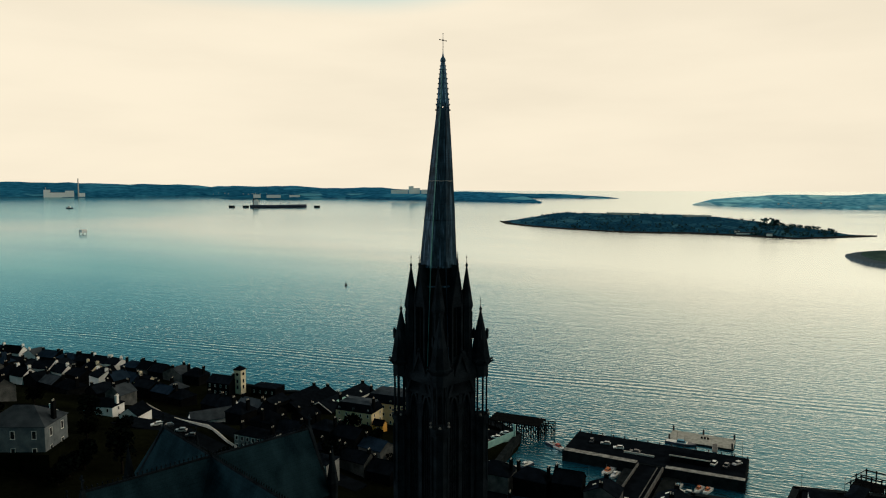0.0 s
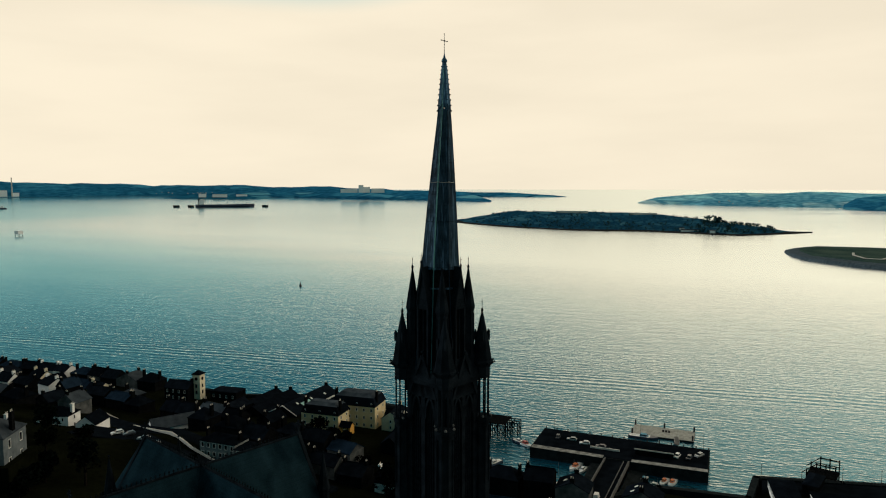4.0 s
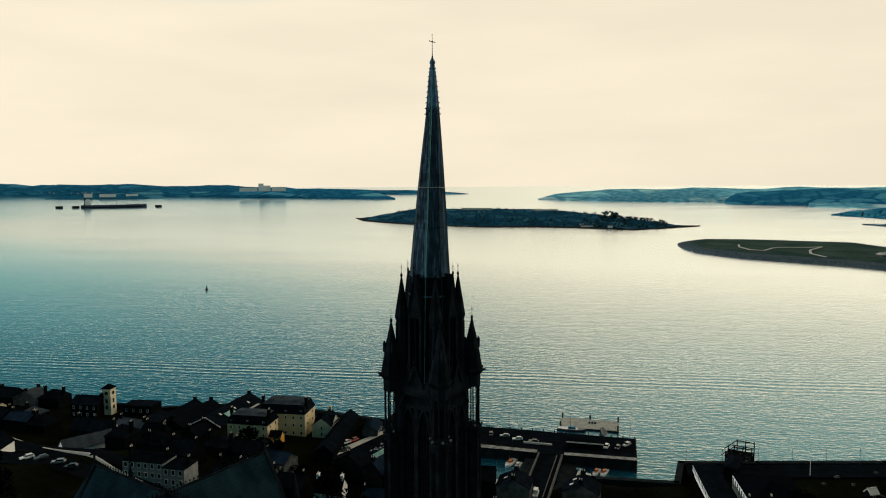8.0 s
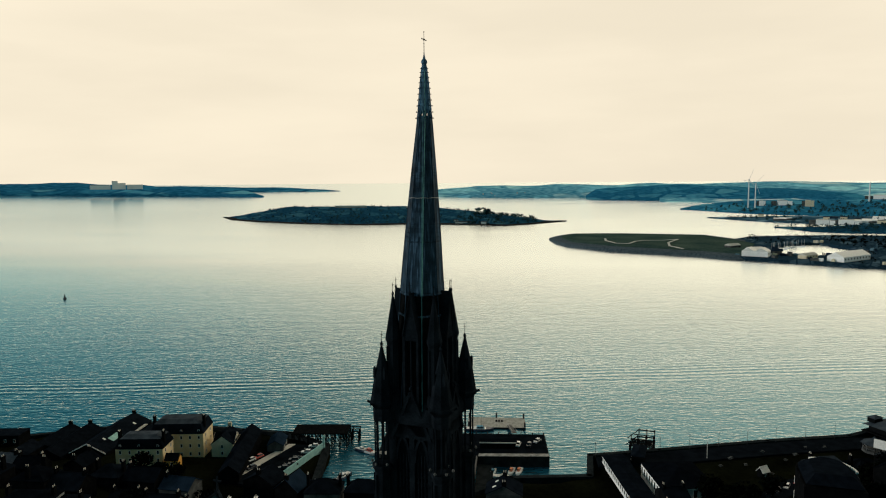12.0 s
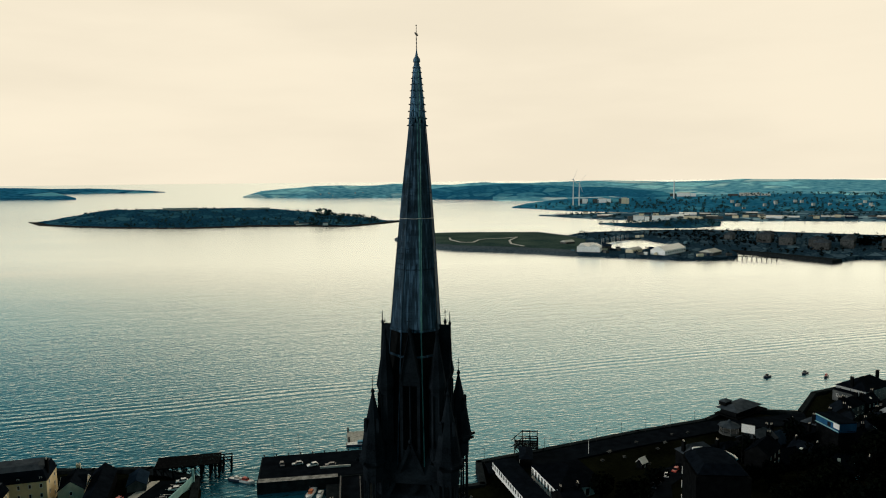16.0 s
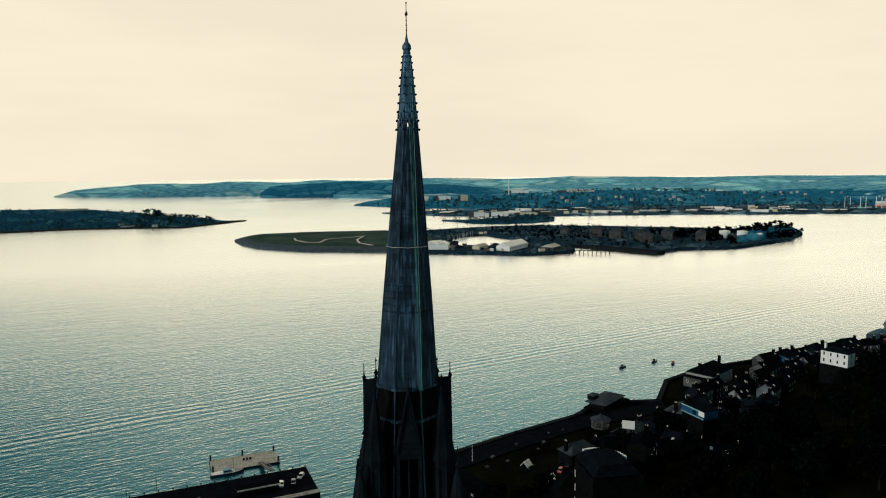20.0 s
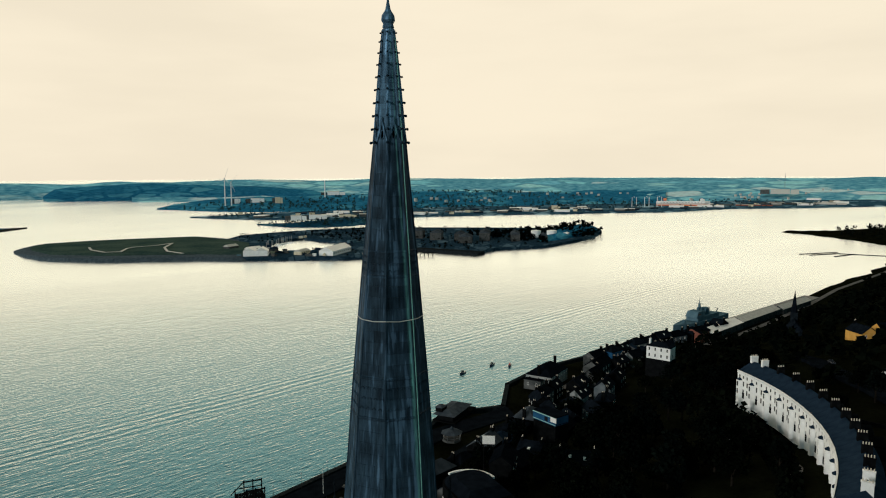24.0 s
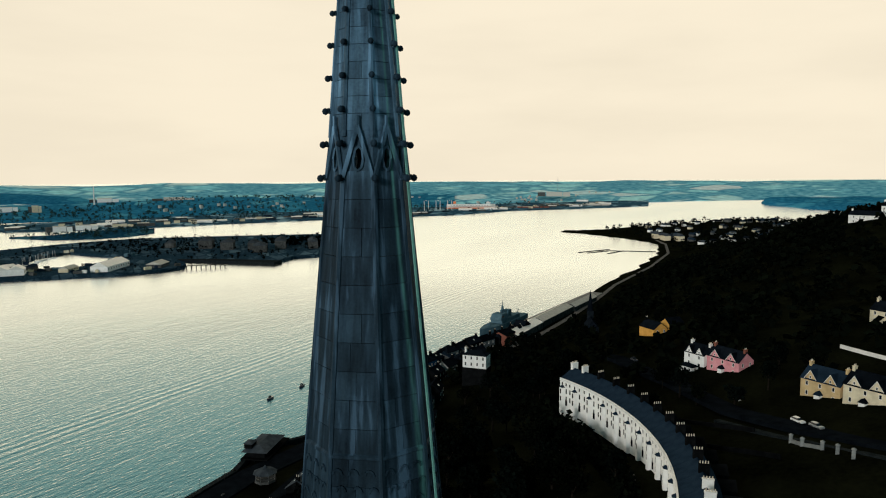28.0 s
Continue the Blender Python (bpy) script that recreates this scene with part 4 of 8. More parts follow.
def build_tower():
    B = BASE
    off = 0.36
    half = 4.05
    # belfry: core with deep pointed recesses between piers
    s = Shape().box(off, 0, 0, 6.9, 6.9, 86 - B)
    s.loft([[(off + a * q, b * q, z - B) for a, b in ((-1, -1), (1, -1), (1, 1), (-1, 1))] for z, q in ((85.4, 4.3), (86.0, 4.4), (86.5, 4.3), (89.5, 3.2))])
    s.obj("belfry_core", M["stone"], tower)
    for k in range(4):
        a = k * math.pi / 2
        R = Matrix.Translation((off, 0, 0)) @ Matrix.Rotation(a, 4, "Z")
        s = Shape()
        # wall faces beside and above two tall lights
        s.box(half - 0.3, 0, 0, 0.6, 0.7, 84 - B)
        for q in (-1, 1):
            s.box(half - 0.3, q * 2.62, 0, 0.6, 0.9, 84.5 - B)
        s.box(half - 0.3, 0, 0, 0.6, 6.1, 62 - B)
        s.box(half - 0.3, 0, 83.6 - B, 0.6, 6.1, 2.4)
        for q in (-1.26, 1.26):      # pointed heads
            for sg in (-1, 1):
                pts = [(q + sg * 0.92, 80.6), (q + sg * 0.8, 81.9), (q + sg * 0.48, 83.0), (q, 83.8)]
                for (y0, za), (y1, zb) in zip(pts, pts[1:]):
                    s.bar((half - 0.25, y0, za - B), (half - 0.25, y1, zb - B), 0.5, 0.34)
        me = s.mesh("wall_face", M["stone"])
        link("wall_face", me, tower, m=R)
        g = Shape()
        for sg in (-1, 1):           # steep gable over the lights
            g.bar((half + 0.12, sg * 2.7, 83.4 - B), (half + 0.12, 0, 89.6 - B), 0.3, 0.4)
        g.add([(half, -2.5, 84 - B), (half, 2.5, 84 - B), (half, 0, 89.2 - B), (half - 0.4, -2.5, 84 - B), (half - 0.4, 2.5, 84 - B), (half - 0.4, 0, 89.2 - B)], [(0, 1, 2), (5, 4, 3), (0, 2, 5, 3), (1, 4, 5, 2)])
        g.ball(half + 0.12, 0, 90.0 - B, 0.25)
        link("gable", g.mesh("gable", M["stone"]), tower, m=R)
        for q in (-1.72, -1.26, -0.8, 0.8, 1.26, 1.72):
            link("mullion", Shape().turn(6, [(0.09, 62 - B), (0.09, 81.5 - B)], half - 0.22, q).mesh("mullion", M["stone"]), tower, m=R)
        sl = Shape().add([(half - 0.58, -0.8, 0), (half - 0.3, -0.8, -0.28), (half - 0.3, 0.8, -0.28), (half - 0.58, 0.8, 0), (half - 0.58, -0.8, 0.06), (half - 0.3, -0.8, -0.22), (half - 0.3, 0.8, -0.22), (half - 0.58, 0.8, 0.06)],
                         [(0, 1, 2, 3), (7, 6, 5, 4), (0, 4, 5, 1), (1, 5, 6, 2), (2, 6, 7, 3), (3, 7, 4, 0)])
        slat = sl.mesh("louvre", M["slate"])
        for q in (-1.26, 1.26):
            for j in range(14):
                link("louvre", slat, tower, m=R @ Matrix.Translation((0, q, 66.5 - B + j * 0.98)))
    # corner turrets with open arcades
    for k in range(4):
        a = math.pi / 4 + k * math.pi / 2
        cx, cy = off + 5.7 * math.cos(a), 5.7 * math.sin(a)
        t = new("turret")
        t.parent = tower
        t.matrix_basis = Matrix.Translation((cx, cy, 0))
        s = Shape().turn(8, [(1.25, 0), (1.25, 70 - B), (1.12, 70.4 - B), (1.12, 78.8 - B), (1.42, 79.5 - B), (1.42, 79.9 - B), (1.1, 80.0 - B)], phase=OCT)
        s.obj("shaft", M["stone"], t)
        for j in range(8):
            b = OCT + j * math.pi / 4
            Shape().turn(5, [(0.12, 28.0), (0.12, 78.6 - B)], 1.16 * math.cos(b), 1.16 * math.sin(b)).obj("rib", M["stone"], t)
        for j in range(8):
            b = OCT + j * math.pi / 4
            Shape().turn(6, [(0.17, 80 - B), (0.12, 80.25 - B), (0.11, 85.3 - B), (0.2, 85.7 - B), (0.2, 86.0 - B)], 1.0 * math.cos(b), 1.0 * math.sin(b)).obj("column", M["stone"], t)
        for j in range(6):
            b = j * math.pi / 3 + 0.3
            Shape().ball(1.42 * math.cos(b), 1.42 * math.sin(b), 80.15 - B, 0.20, 7).obj("carved_boss", M["pave"], t, "pale carved boss")
        hd = Shape().turn(8, [(1.12, 85.6 - B), (1.2, 86.0 - B), (1.2, 87.2 - B), (1.62, 87.7 - B), (1.66, 88.0 - B), (1.3, 88.3 - B)], phase=OCT)
        for j in range(8):
            b = OCT + j * math.pi / 4
            hd.bar((1.5 * math.cos(b), 1.5 * math.sin(b), 87.8 - B), (1.95 * math.cos(b), 1.95 * math.sin(b), 88.0 - B), 0.2, 0.24)
        hd.obj("cornice", M["stone"], t)
        r = Shape().turn(8, [(1.5, 88.0 - B), (0.98, 91.2 - B), (0.72, 92.4 - B), (0.12, 95.1 - B)], phase=OCT)
        for j in range(4):
            b = j * math.pi / 2 + math.pi / 4
            r.bar((0.95 * math.cos(b), 0.95 * math.sin(b), 91.0 - B), (0.95 * math.cos(b), 0.95 * math.sin(b), 92.3 - B), 0.3)
            r.ball(0.95 * math.cos(b), 0.95 * math.sin(b), 92.4 - B, 0.16)
        r.obj("cap", M["stone"], t, "steep stone cap with small gablets")
        fi = Shape().turn(6, [(0.1, 95.0 - B), (0.24, 95.3 - B), (0.1, 95.55 - B), (0.035, 95.7 - B), (0.03, 97.0 - B)])
        fi.bar((-0.2, 0, 96.5 - B), (0.2, 0, 96.5 - B), 0.05)
        fi.obj("finial", M["stone"], t)
    # pinnacles over the corners, tall gabled lucarnes over the faces
    for k in range(4):
        a = math.pi / 4 + k * math.pi / 2
        cx, cy = off + 3.95 * math.cos(a), 0.4 + 3.95 * math.sin(a)
        t = new("pinnacle")
        t.parent = tower
        t.matrix_basis = Matrix.Translation((cx, cy, 0))
        s = Shape().turn(8, [(1.2, 84 - B), (0.95, 89 - B), (0.82, 89.2 - B), (0.82, 95.3 - B), (1.0, 95.8 - B), (1.0, 96.1 - B)], phase=OCT)
        s.obj("shaft", M["stone"], t)
        for j in range(8):
            b = OCT + j * math.pi / 4
            Shape().turn(5, [(0.08, 89.3 - B), (0.08, 95.0 - B)], 0.84 * math.cos(b), 0.84 * math.sin(b)).obj("rib", M["stone"], t)
        Shape().turn(8, [(0.98, 96.1 - B), (0.10, 101.4 - B)], phase=OCT).obj("cap", M["stone"], t)
        Shape().turn(6, [(0.1, 101.3 - B), (0.2, 101.6 - B), (0.08, 101.85 - B), (0.035, 102.0 - B), (0.03, 103.0 - B)]).ball(0, 0, 102.7 - B, 0.1).obj("finial", M["stone"], t)
        b = k * math.pi / 2
        l = new("lucarne")
        l.parent = tower
        l.matrix_basis = Matrix.Translation((off, 0.4, 0)) @ Matrix.Rotation(b, 4, "Z")
        s = Shape()
        for sg in (-1, 1):
            s.box(2.6, sg * 0.92, 86 - B, 2.3, 0.3, 11.2)
        s.box(3.55, 0, 86 - B, 0.3, 2.1, 3.0)
        s.box(2.2, 0, 86 - B, 0.3, 1.9, 12.0)
        s.add([(3.72, -1.06, 96.0 - B), (3.72, 1.06, 96.0 - B), (3.72, 0, 101.4 - B), (3.4, -1.06, 96.0 - B), (3.4, 1.06, 96.0 - B), (3.4, 0, 101.4 - B)], [(0, 1, 2), (5, 4, 3), (0, 2, 5, 3), (1, 4, 5, 2), (3, 4, 1, 0)])
        s.turn(6, [(0.11, 89 - B), (0.11, 96 - B)], 3.5, 0)
        s.obj("window_bay", M["stone"], l)
        r = Shape()
        for sg in (-1, 1):
            r.add([(1.2, sg * 1.12, 96.6 - B), (3.85, sg * 1.12, 96.6 - B), (3.85, 0, 101.9 - B), (1.2, 0, 101.9 - B), (1.2, sg * 0.98, 96.5 - B), (3.85, sg * 0.98, 96.5 - B), (3.85, 0, 101.6 - B), (1.2, 0, 101.6 - B)],
                  [(0, 1, 2, 3), (7, 6, 5, 4), (0, 4, 5, 1), (1, 5, 6, 2), (3, 2, 6, 7), (0, 3, 7, 4)])
        r.obj("roof", M["stone"], l)
        Shape().turn(6, [(0.1, 101.7 - B), (0.18, 102.05 - B), (0.05, 102.3 - B), (0.03, 103.3 - B)], 3.75, 0).bar((3.75, -0.22, 102.9 - B), (3.75, 0.22, 102.9 - B), 0.05).obj("finial", M["stone"], l)


build_tower()


def build_body():
    B = BASE
    body = new("nave_and_transepts")
    body.parent = cathedral
    NV, RZ, EZ, HW = 18.6, 68.6, 58.6, 6.3
    cu = 35.2

    def arm(u0, v0, u1, v1, name):
        d = Vector((u1 - u0, v1 - v0, 0))
        L = d.length
        d.normalize()
        n = Vector((-d.y, d.x, 0))
        P = lambda q, w, z: tuple(Vector((u0, v0, 0)) + d * q + n * w + Vector((0, 0, z - B)))
        w = Shape()
        w.loft([[P(0, -HW, B), P(L, -HW, B), P(L, HW, B), P(0, HW, B)], [P(0, -HW, EZ), P(L, -HW, EZ), P(L, HW, EZ), P(0, HW, EZ)]])
        w.add([P(L, -HW, EZ), P(L, HW, EZ), P(L, 0, RZ + 0.5), P(L - 0.6, -HW, EZ), P(L - 0.6, HW, EZ), P(L - 0.6, 0, RZ + 0.5)], [(0, 1, 2), (5, 4, 3), (0, 2, 5, 3), (1, 4, 5, 2)])
        for i in range(int(L / 4.2)):
            for sg in (-1, 1):
                q = 2 + i * 4.2
                x, y, z = P(q, sg * (HW + 0.5), B)
                Shape().box(x, y, 0, 0.9, 1.3, EZ - B - 2.5, math.atan2(d.y, d.x)).obj("buttress", M["stone"], body)
        w.obj(name + "_wall", M["stone"], body)
        for sg in (-1, 1):
            r = Shape()
            e, f = HW + 0.35, EZ - 0.3
            r.add([P(0, sg * e, f), P(L - 0.5, sg * e, f), P(L - 0.5, 0, RZ), P(0, 0, RZ), P(0, sg * (e - 0.3), f - 0.3), P(L - 0.5, sg * (e - 0.3), f - 0.3), P(L - 0.5, 0, RZ - 0.4), P(0, 0, RZ - 0.4)],
                  [(0, 1, 2, 3), (7, 6, 5, 4), (0, 4, 5, 1), (1, 5, 6, 2), (0, 3, 7, 4)])
            # courses of slate stand a little proud of one another
            slope = r.obj("roof_slope", M["copper_roof"], body, "steep blue-green slate roof")
            for j in range(1, 18):
                u = j / 18
                y, z = sg * e * (1 - u), f + (RZ - f) * u
                Shape().bar(P(0.1, y, z + 0.02), P(L - 0.6, y, z + 0.02), 0.06, 0.04).obj("slate_course", M["copper_roof"], slope)
        c = Shape()
        c.bar(P(0, 0, RZ + 0.05), P(L, 0, RZ + 0.05), 0.3)
        q = 0.3
        while q < L:
            x, y, z = P(q, 0, RZ + 0.1)
            c.turn(4, [(0.14, z), (0.05, z + 0.32), (0.16, z + 0.5), (0.02, z + 0.72)], x, y)
            q += 0.72
        c.obj("ridge_cresting", M["stone"], body)
        x = Shape()
        e = P(L - 0.3, 0, RZ + 0.4)
        x.bar(e, (e[0], e[1], e[2] + 2.2), 0.25)
        x.bar((e[0] - n.x * 0.7, e[1] - n.y * 0.7, e[2] + 1.5), (e[0] + n.x * 0.7, e[1] + n.y * 0.7, e[2] + 1.5), 0.25)
        x.obj("gable_cross", M["stone"], body)

    arm(cu, NV, 54.8, NV, "chancel")
    arm(cu, NV, cu, -0.6, "south_transept")
    arm(cu, NV, cu, 38.5, "north_transept")
    arm(cu, NV, -5.0, NV, "nave")
    # apse, aisles, corner pinnacles
    a = Shape()
    ring = [(54.8 + 6.3 * math.cos(t), NV + 6.3 * math.sin(t)) for t in np.linspace(-math.pi / 2, math.pi / 2, 6)]
    a.loft([[(*p, 0) for p in ring], [(*p, EZ - B) for p in ring], [(54.8 + (p[0] - 54.8) * 0.03, NV + (p[1] - NV) * 0.03, RZ - B - 0.4) for p in ring]])
    a.obj("apse", M["copper_roof"], body)
    for sg in (-1, 1):
        v = NV + sg * (HW + 2.9)
        s = Shape().box(13, v, 0, 31, 5.6, 49 - B)
        s.add([(-3, v - 3 * sg, 49 - B), (29, v - 3 * sg, 49 - B), (29, v + 3 * sg, 48.5 - B), (-3, v + 3 * sg, 48.5 - B), (-3, v - 3 * sg, 53 - B), (29, v - 3 * sg, 53 - B)], [(0, 1, 2, 3), (4, 5, 2, 3), (0, 4, 3), (1, 2, 5), (0, 1, 5, 4)])
        s.obj("aisle", M["copper_roof"], body)
    for u, v in ((cu - HW, -0.8), (cu + HW, -0.8), (cu - HW, 38.6), (cu + HW, 38.6), (-5, NV - HW), (-5, NV + HW), (54.8, NV - HW), (54.8, NV + HW)):
        Shape().turn(8, [(0.95, 0), (0.95, 60 - B), (1.1, 60.3 - B), (0.06, 66.5 - B)], u, v).ball(u, v, 66.8 - B, 0.2).obj("corner_pinnacle", M["stone"], body)
    # rose window in the south gable
    w = Shape()
    for i in range(12):
        t = i * math.pi / 6
        w.bar((cu + 0.4 * math.cos(t), -0.75, 55 - B + 0.4 * math.sin(t)), (cu + 2.6 * math.cos(t), -0.75, 55 - B + 2.6 * math.sin(t)), 0.16)
        w.bar((cu + 2.6 * math.cos(t), -0.75, 55 - B + 2.6 * math.sin(t)), (cu + 2.6 * math.cos(t + math.pi / 6), -0.75, 55 - B + 2.6 * math.sin(t + math.pi / 6)), 0.2)
    w.obj("rose_window", M["stone"], body)


build_body()


# ---- houses ----
pane_mesh, frame_mesh = {}, {}


def window(parent, x, y, z, w, h, ang, glass="glass", frame="trim"):
    """A framed window on a wall that faces ang, with its pane behind the frame."""
    key = (round(w, 2), round(h, 2), glass, frame)
    if key not in frame_mesh:
        f = Shape()
        t = 0.1
        ring = lambda q, k0, k1, x0: [(x0, -q, k0), (x0, q, k0), (x0, q, k1), (x0, -q, k1)]
        f.add(ring(w / 2, -0.08, h, 0.12) + ring(w / 2 - t, t, h - t, 0.12) + ring(w / 2, -0.08, h, -0.02) + ring(w / 2 - t, t, h - t, -0.02),
              [q for i in range(4) for q in ((i, (i + 1) % 4, 4 + (i + 1) % 4, 4 + i), (8 + (i + 1) % 4, 8 + i, 12 + i, 12 + (i + 1) % 4), ((i + 1) % 4, i, 8 + i, 8 + (i + 1) % 4), (4 + i, 4 + (i + 1) % 4, 12 + (i + 1) % 4, 12 + i))])
        frame_mesh[key] = f.mesh("window", M[frame])
        pane_mesh[key] = Shape().box(0.01, 0, t, 0.04, w - 2 * t, h - 2 * t).mesh("pane", M[glass])
    m = Matrix.Translation((x, y, z)) @ Matrix.Rotation(ang, 4, "Z")
    o = link("window", frame_mesh[key], parent, m=m)
    link("pane", pane_mesh[key], o)
    return o


def chimney(parent, x, y, z0, z1, mat, w=0.9, d=1.5, pots=2, rot=0.0):
    c = Shape().box(x, y, z0, w, d, z1 - z0, rot).box(x, y, z1, w + 0.2, d + 0.2, 0.18, rot)
    ob = c.obj("chimney", mat, parent)
    for i in range(pots):
        q = (i - (pots - 1) / 2) * d / pots
        px, py = x - q * math.sin(rot), y + q * math.cos(rot)
        Shape().turn(7, [(0.16, z1 + 0.18), (0.12, z1 + 0.75), (0.15, z1 + 0.8)], px, py).obj("chimney_pot", M["pot"], ob)


TAKEN = []
TONES = {"white": "white", "cream": "cream", "yellow": "yellow", "orange": "orange", "pink": "pink", "ochre": "ochre", "bluewall": "blue", "greywall": "grey", "darkwall": "dark stone", "brick": "red brick", "palepave": "pale grey", "oldwhite": "weathered white", "bluegrey": "blue-grey"}
ROOFS = {"gable": "pitched", "hip": "hipped", "mansard": "mansard", "flat": "flat"}


def house(x, y, L, D, rot, eave, wall="greywall", roof="gable", rh=None, slate="slate", floors=2, bays=3, name="house", chim=2, base=None, sides="fb", skylights=0, group="", label="", door=True, porch=0, gables=0, wh=1.5, ww=0.95, chim_mat=None):
    """Ridge along local x. eave: height of the wall; rot in degrees."""
    r = radians(rot)
    c, s = math.cos(r), math.sin(r)
    if base is None:
        base = min(gz(x + a * c - b * s, y + a * s + b * c) for a in (-L / 2, L / 2) for b in (-D / 2, D / 2))
    TAKEN.append((x, y, max(L, D) * 0.5))
    tone = TONES[wall]
    lab = label or f"{tone} {'rendered ' if wall not in ('darkwall', 'brick') else ''}house with a dark {ROOFS[roof]} slate roof"
    h = thing(name, pose(x, y, base, 0, 0, rot), lab, "building" if name != "house" else "house", group)
    Shape().box(0, 0, -2.0, L, D, eave + 2.0).obj("wall", M[wall], h)
    rh = rh or D * 0.38
    R = Shape()
    if roof == "gable":
        g = Shape().gable(0, 0, eave, L - 0.02, D - 0.02, rh)
        g.obj("gable_wall", M[wall], h)
        for sg in (-1, 1):
            e = D / 2 + 0.35
            drop = 0.35 * rh / (D / 2)
            R.add([(-L / 2 - 0.25, sg * e, eave - drop + 0.05), (L / 2 + 0.25, sg * e, eave - drop + 0.05), (L / 2 + 0.25, 0, eave + rh + 0.05), (-L / 2 - 0.25, 0, eave + rh + 0.05),
                   (-L / 2 - 0.25, sg * e, eave - drop + 0.25), (L / 2 + 0.25, sg * e, eave - drop + 0.25), (L / 2 + 0.25, 0, eave + rh + 0.25), (-L / 2 - 0.25, 0, eave + rh + 0.25)],
                  [(0, 1, 2, 3), (7, 6, 5, 4), (0, 4, 5, 1), (1, 5, 6, 2), (2, 6, 7, 3), (3, 7, 4, 0)])
        R.bar((-L / 2 - 0.25, 0, eave + rh + 0.28), (L / 2 + 0.25, 0, eave + rh + 0.28), 0.22)
    elif roof == "hip":
        R.box(0, 0, eave, L + 0.6, D + 0.6, 0.2).hip(0, 0, eave + 0.2, L, D, rh, 0.28)
    elif roof == "mansard":
        R.hip(0, 0, eave, L, D, rh * 0.75, 0.3, flat=1.5)
    else:
        R.box(0, 0, eave, L + 0.3, D + 0.3, 0.25)
    R.obj("roof", M[slate], h)
    if roof == "mansard":
        Shape().hip(0, 0, eave + rh * 0.75, L - 2.4, D - 2.4, rh * 0.25, 0.0, flat=2.2).obj("roof_cap", M["slate_grey"], h)
        for i in range(bays):
            if i % 2 == 0:
                for sg in (-1, 1):
                    q = (i + 0.5) / bays * L - L / 2
                    dm = Shape().box(q, sg * (D / 2 - 0.9), eave + 0.5, 1.2, 1.4, 1.3).gable(q, sg * (D / 2 - 0.9), eave + 1.8, 1.5, 1.4, 0.5, 0.1, math.pi / 2).obj("dormer", M["slate"], h)
                    window(dm, q, sg * (D / 2 - 0.2), eave + 0.65, 0.8, 1.0, sg * math.pi / 2)
    fh = eave / floors
    for fl in range(floors):
        z = fl * fh + 0.32 * fh
        for i in range(bays):
            q = (i + 0.5) / bays * L - L / 2
            if "f" in sides and not (door and fl == 0 and i == bays // 2):
                window(h, q, -D / 2, z, ww, min(wh, fh * 0.55), -math.pi / 2)
            if "b" in sides:
                window(h, q, D / 2, z, ww, min(wh, fh * 0.55), math.pi / 2)
        nb = max(1, int(D / 4.5))
        for i in range(nb):
            q = (i + 0.5) / nb * D - D / 2
            if "l" in sides:
                window(h, -L / 2, q, z, ww, min(wh, fh * 0.55), math.pi)
            if "r" in sides:
                window(h, L / 2, q, z, ww, min(wh, fh * 0.55), 0)
    if door and "f" in sides:
        q = (bays // 2 + 0.5) / bays * L - L / 2
        Shape().box(q, -D / 2 - 0.03, 0.05, 1.0, 0.14, 2.1).obj("door", M["darkwall"], h)
    if door and "b" in sides and "f" not in sides:
        Shape().box(0, D / 2 + 0.03, 0.05, 1.0, 0.14, 2.1).obj("door", M["darkwall"], h)
    top = eave + rh + 1.2 if roof != "flat" else eave + 1.4
    cm = M[chim_mat or (wall if wall in ("white", "brick", "cream") else "darkwall")]
    for i in range(chim):
        q = (-L / 2 + 0.6) if i == 0 else (L / 2 - 0.6) if i == 1 else (i - 1.5) * L / 4
        chimney(h, q, 0.0 if roof != "mansard" else D * 0.2, eave, top, cm)
    for i in range(skylights):
        q = (i + 0.8) / (skylights + 0.6) * L - L / 2
        for sg in (1,):
            u = 0.45 + 0.12 * ((i * 7) % 3)
            n = Vector((0, sg * rh, D / 2)).normalized()
            p = Vector((q, sg * D / 2 * (1 - u), eave + rh * u + 0.24))
            a, b = Vector((0.5, 0, 0)), Vector((0, -sg * D / 2, rh)).normalized() * 0.65
            v = [p - a - b, p + a - b, p + a + b, p - a + b]
            w = [k + n * 0.1 for k in v]
            Shape().add([tuple(k) for k in v + w], [(3, 2, 1, 0), (4, 5, 6, 7), (0, 1, 5, 4), (1, 2, 6, 5), (2, 3, 7, 6), (3, 0, 4, 7)]).obj("roof_light", M["skylight"], h, "pale roof light")
    for i in range(gables):
        q = (i + 0.5) / gables * L - L / 2
        for sg, ok in ((-1, "f" in sides), (1, "b" in sides)):
            if not ok:
                continue
            w = L / gables * 0.62
            g = Shape().add([(q - w / 2, sg * (D / 2 + 0.03), eave - 0.1), (q + w / 2, sg * (D / 2 + 0.03), eave - 0.1), (q, sg * (D / 2 + 0.03), eave + rh * 0.82), (q - w / 2, sg * D * 0.1, eave - 0.1), (q + w / 2, sg * D * 0.1, eave - 0.1), (q, sg * D * 0.1, eave + rh * 0.82)],
                           [(0, 1, 2), (5, 4, 3), (0, 2, 5, 3), (1, 4, 5, 2)])
            ob = g.obj("front_gable", M[wall], h)
            t = Shape()
            for k in (-1, 1):
                t.bar((q + k * (w / 2 + 0.25), sg * (D / 2 + 0.2), eave - 0.30), (q, sg * (D / 2 + 0.2), eave + rh * 0.82 + 0.12), 0.08, 0.16)
            t.obj("bargeboard", M["trim"], ob)
            rr = Shape()
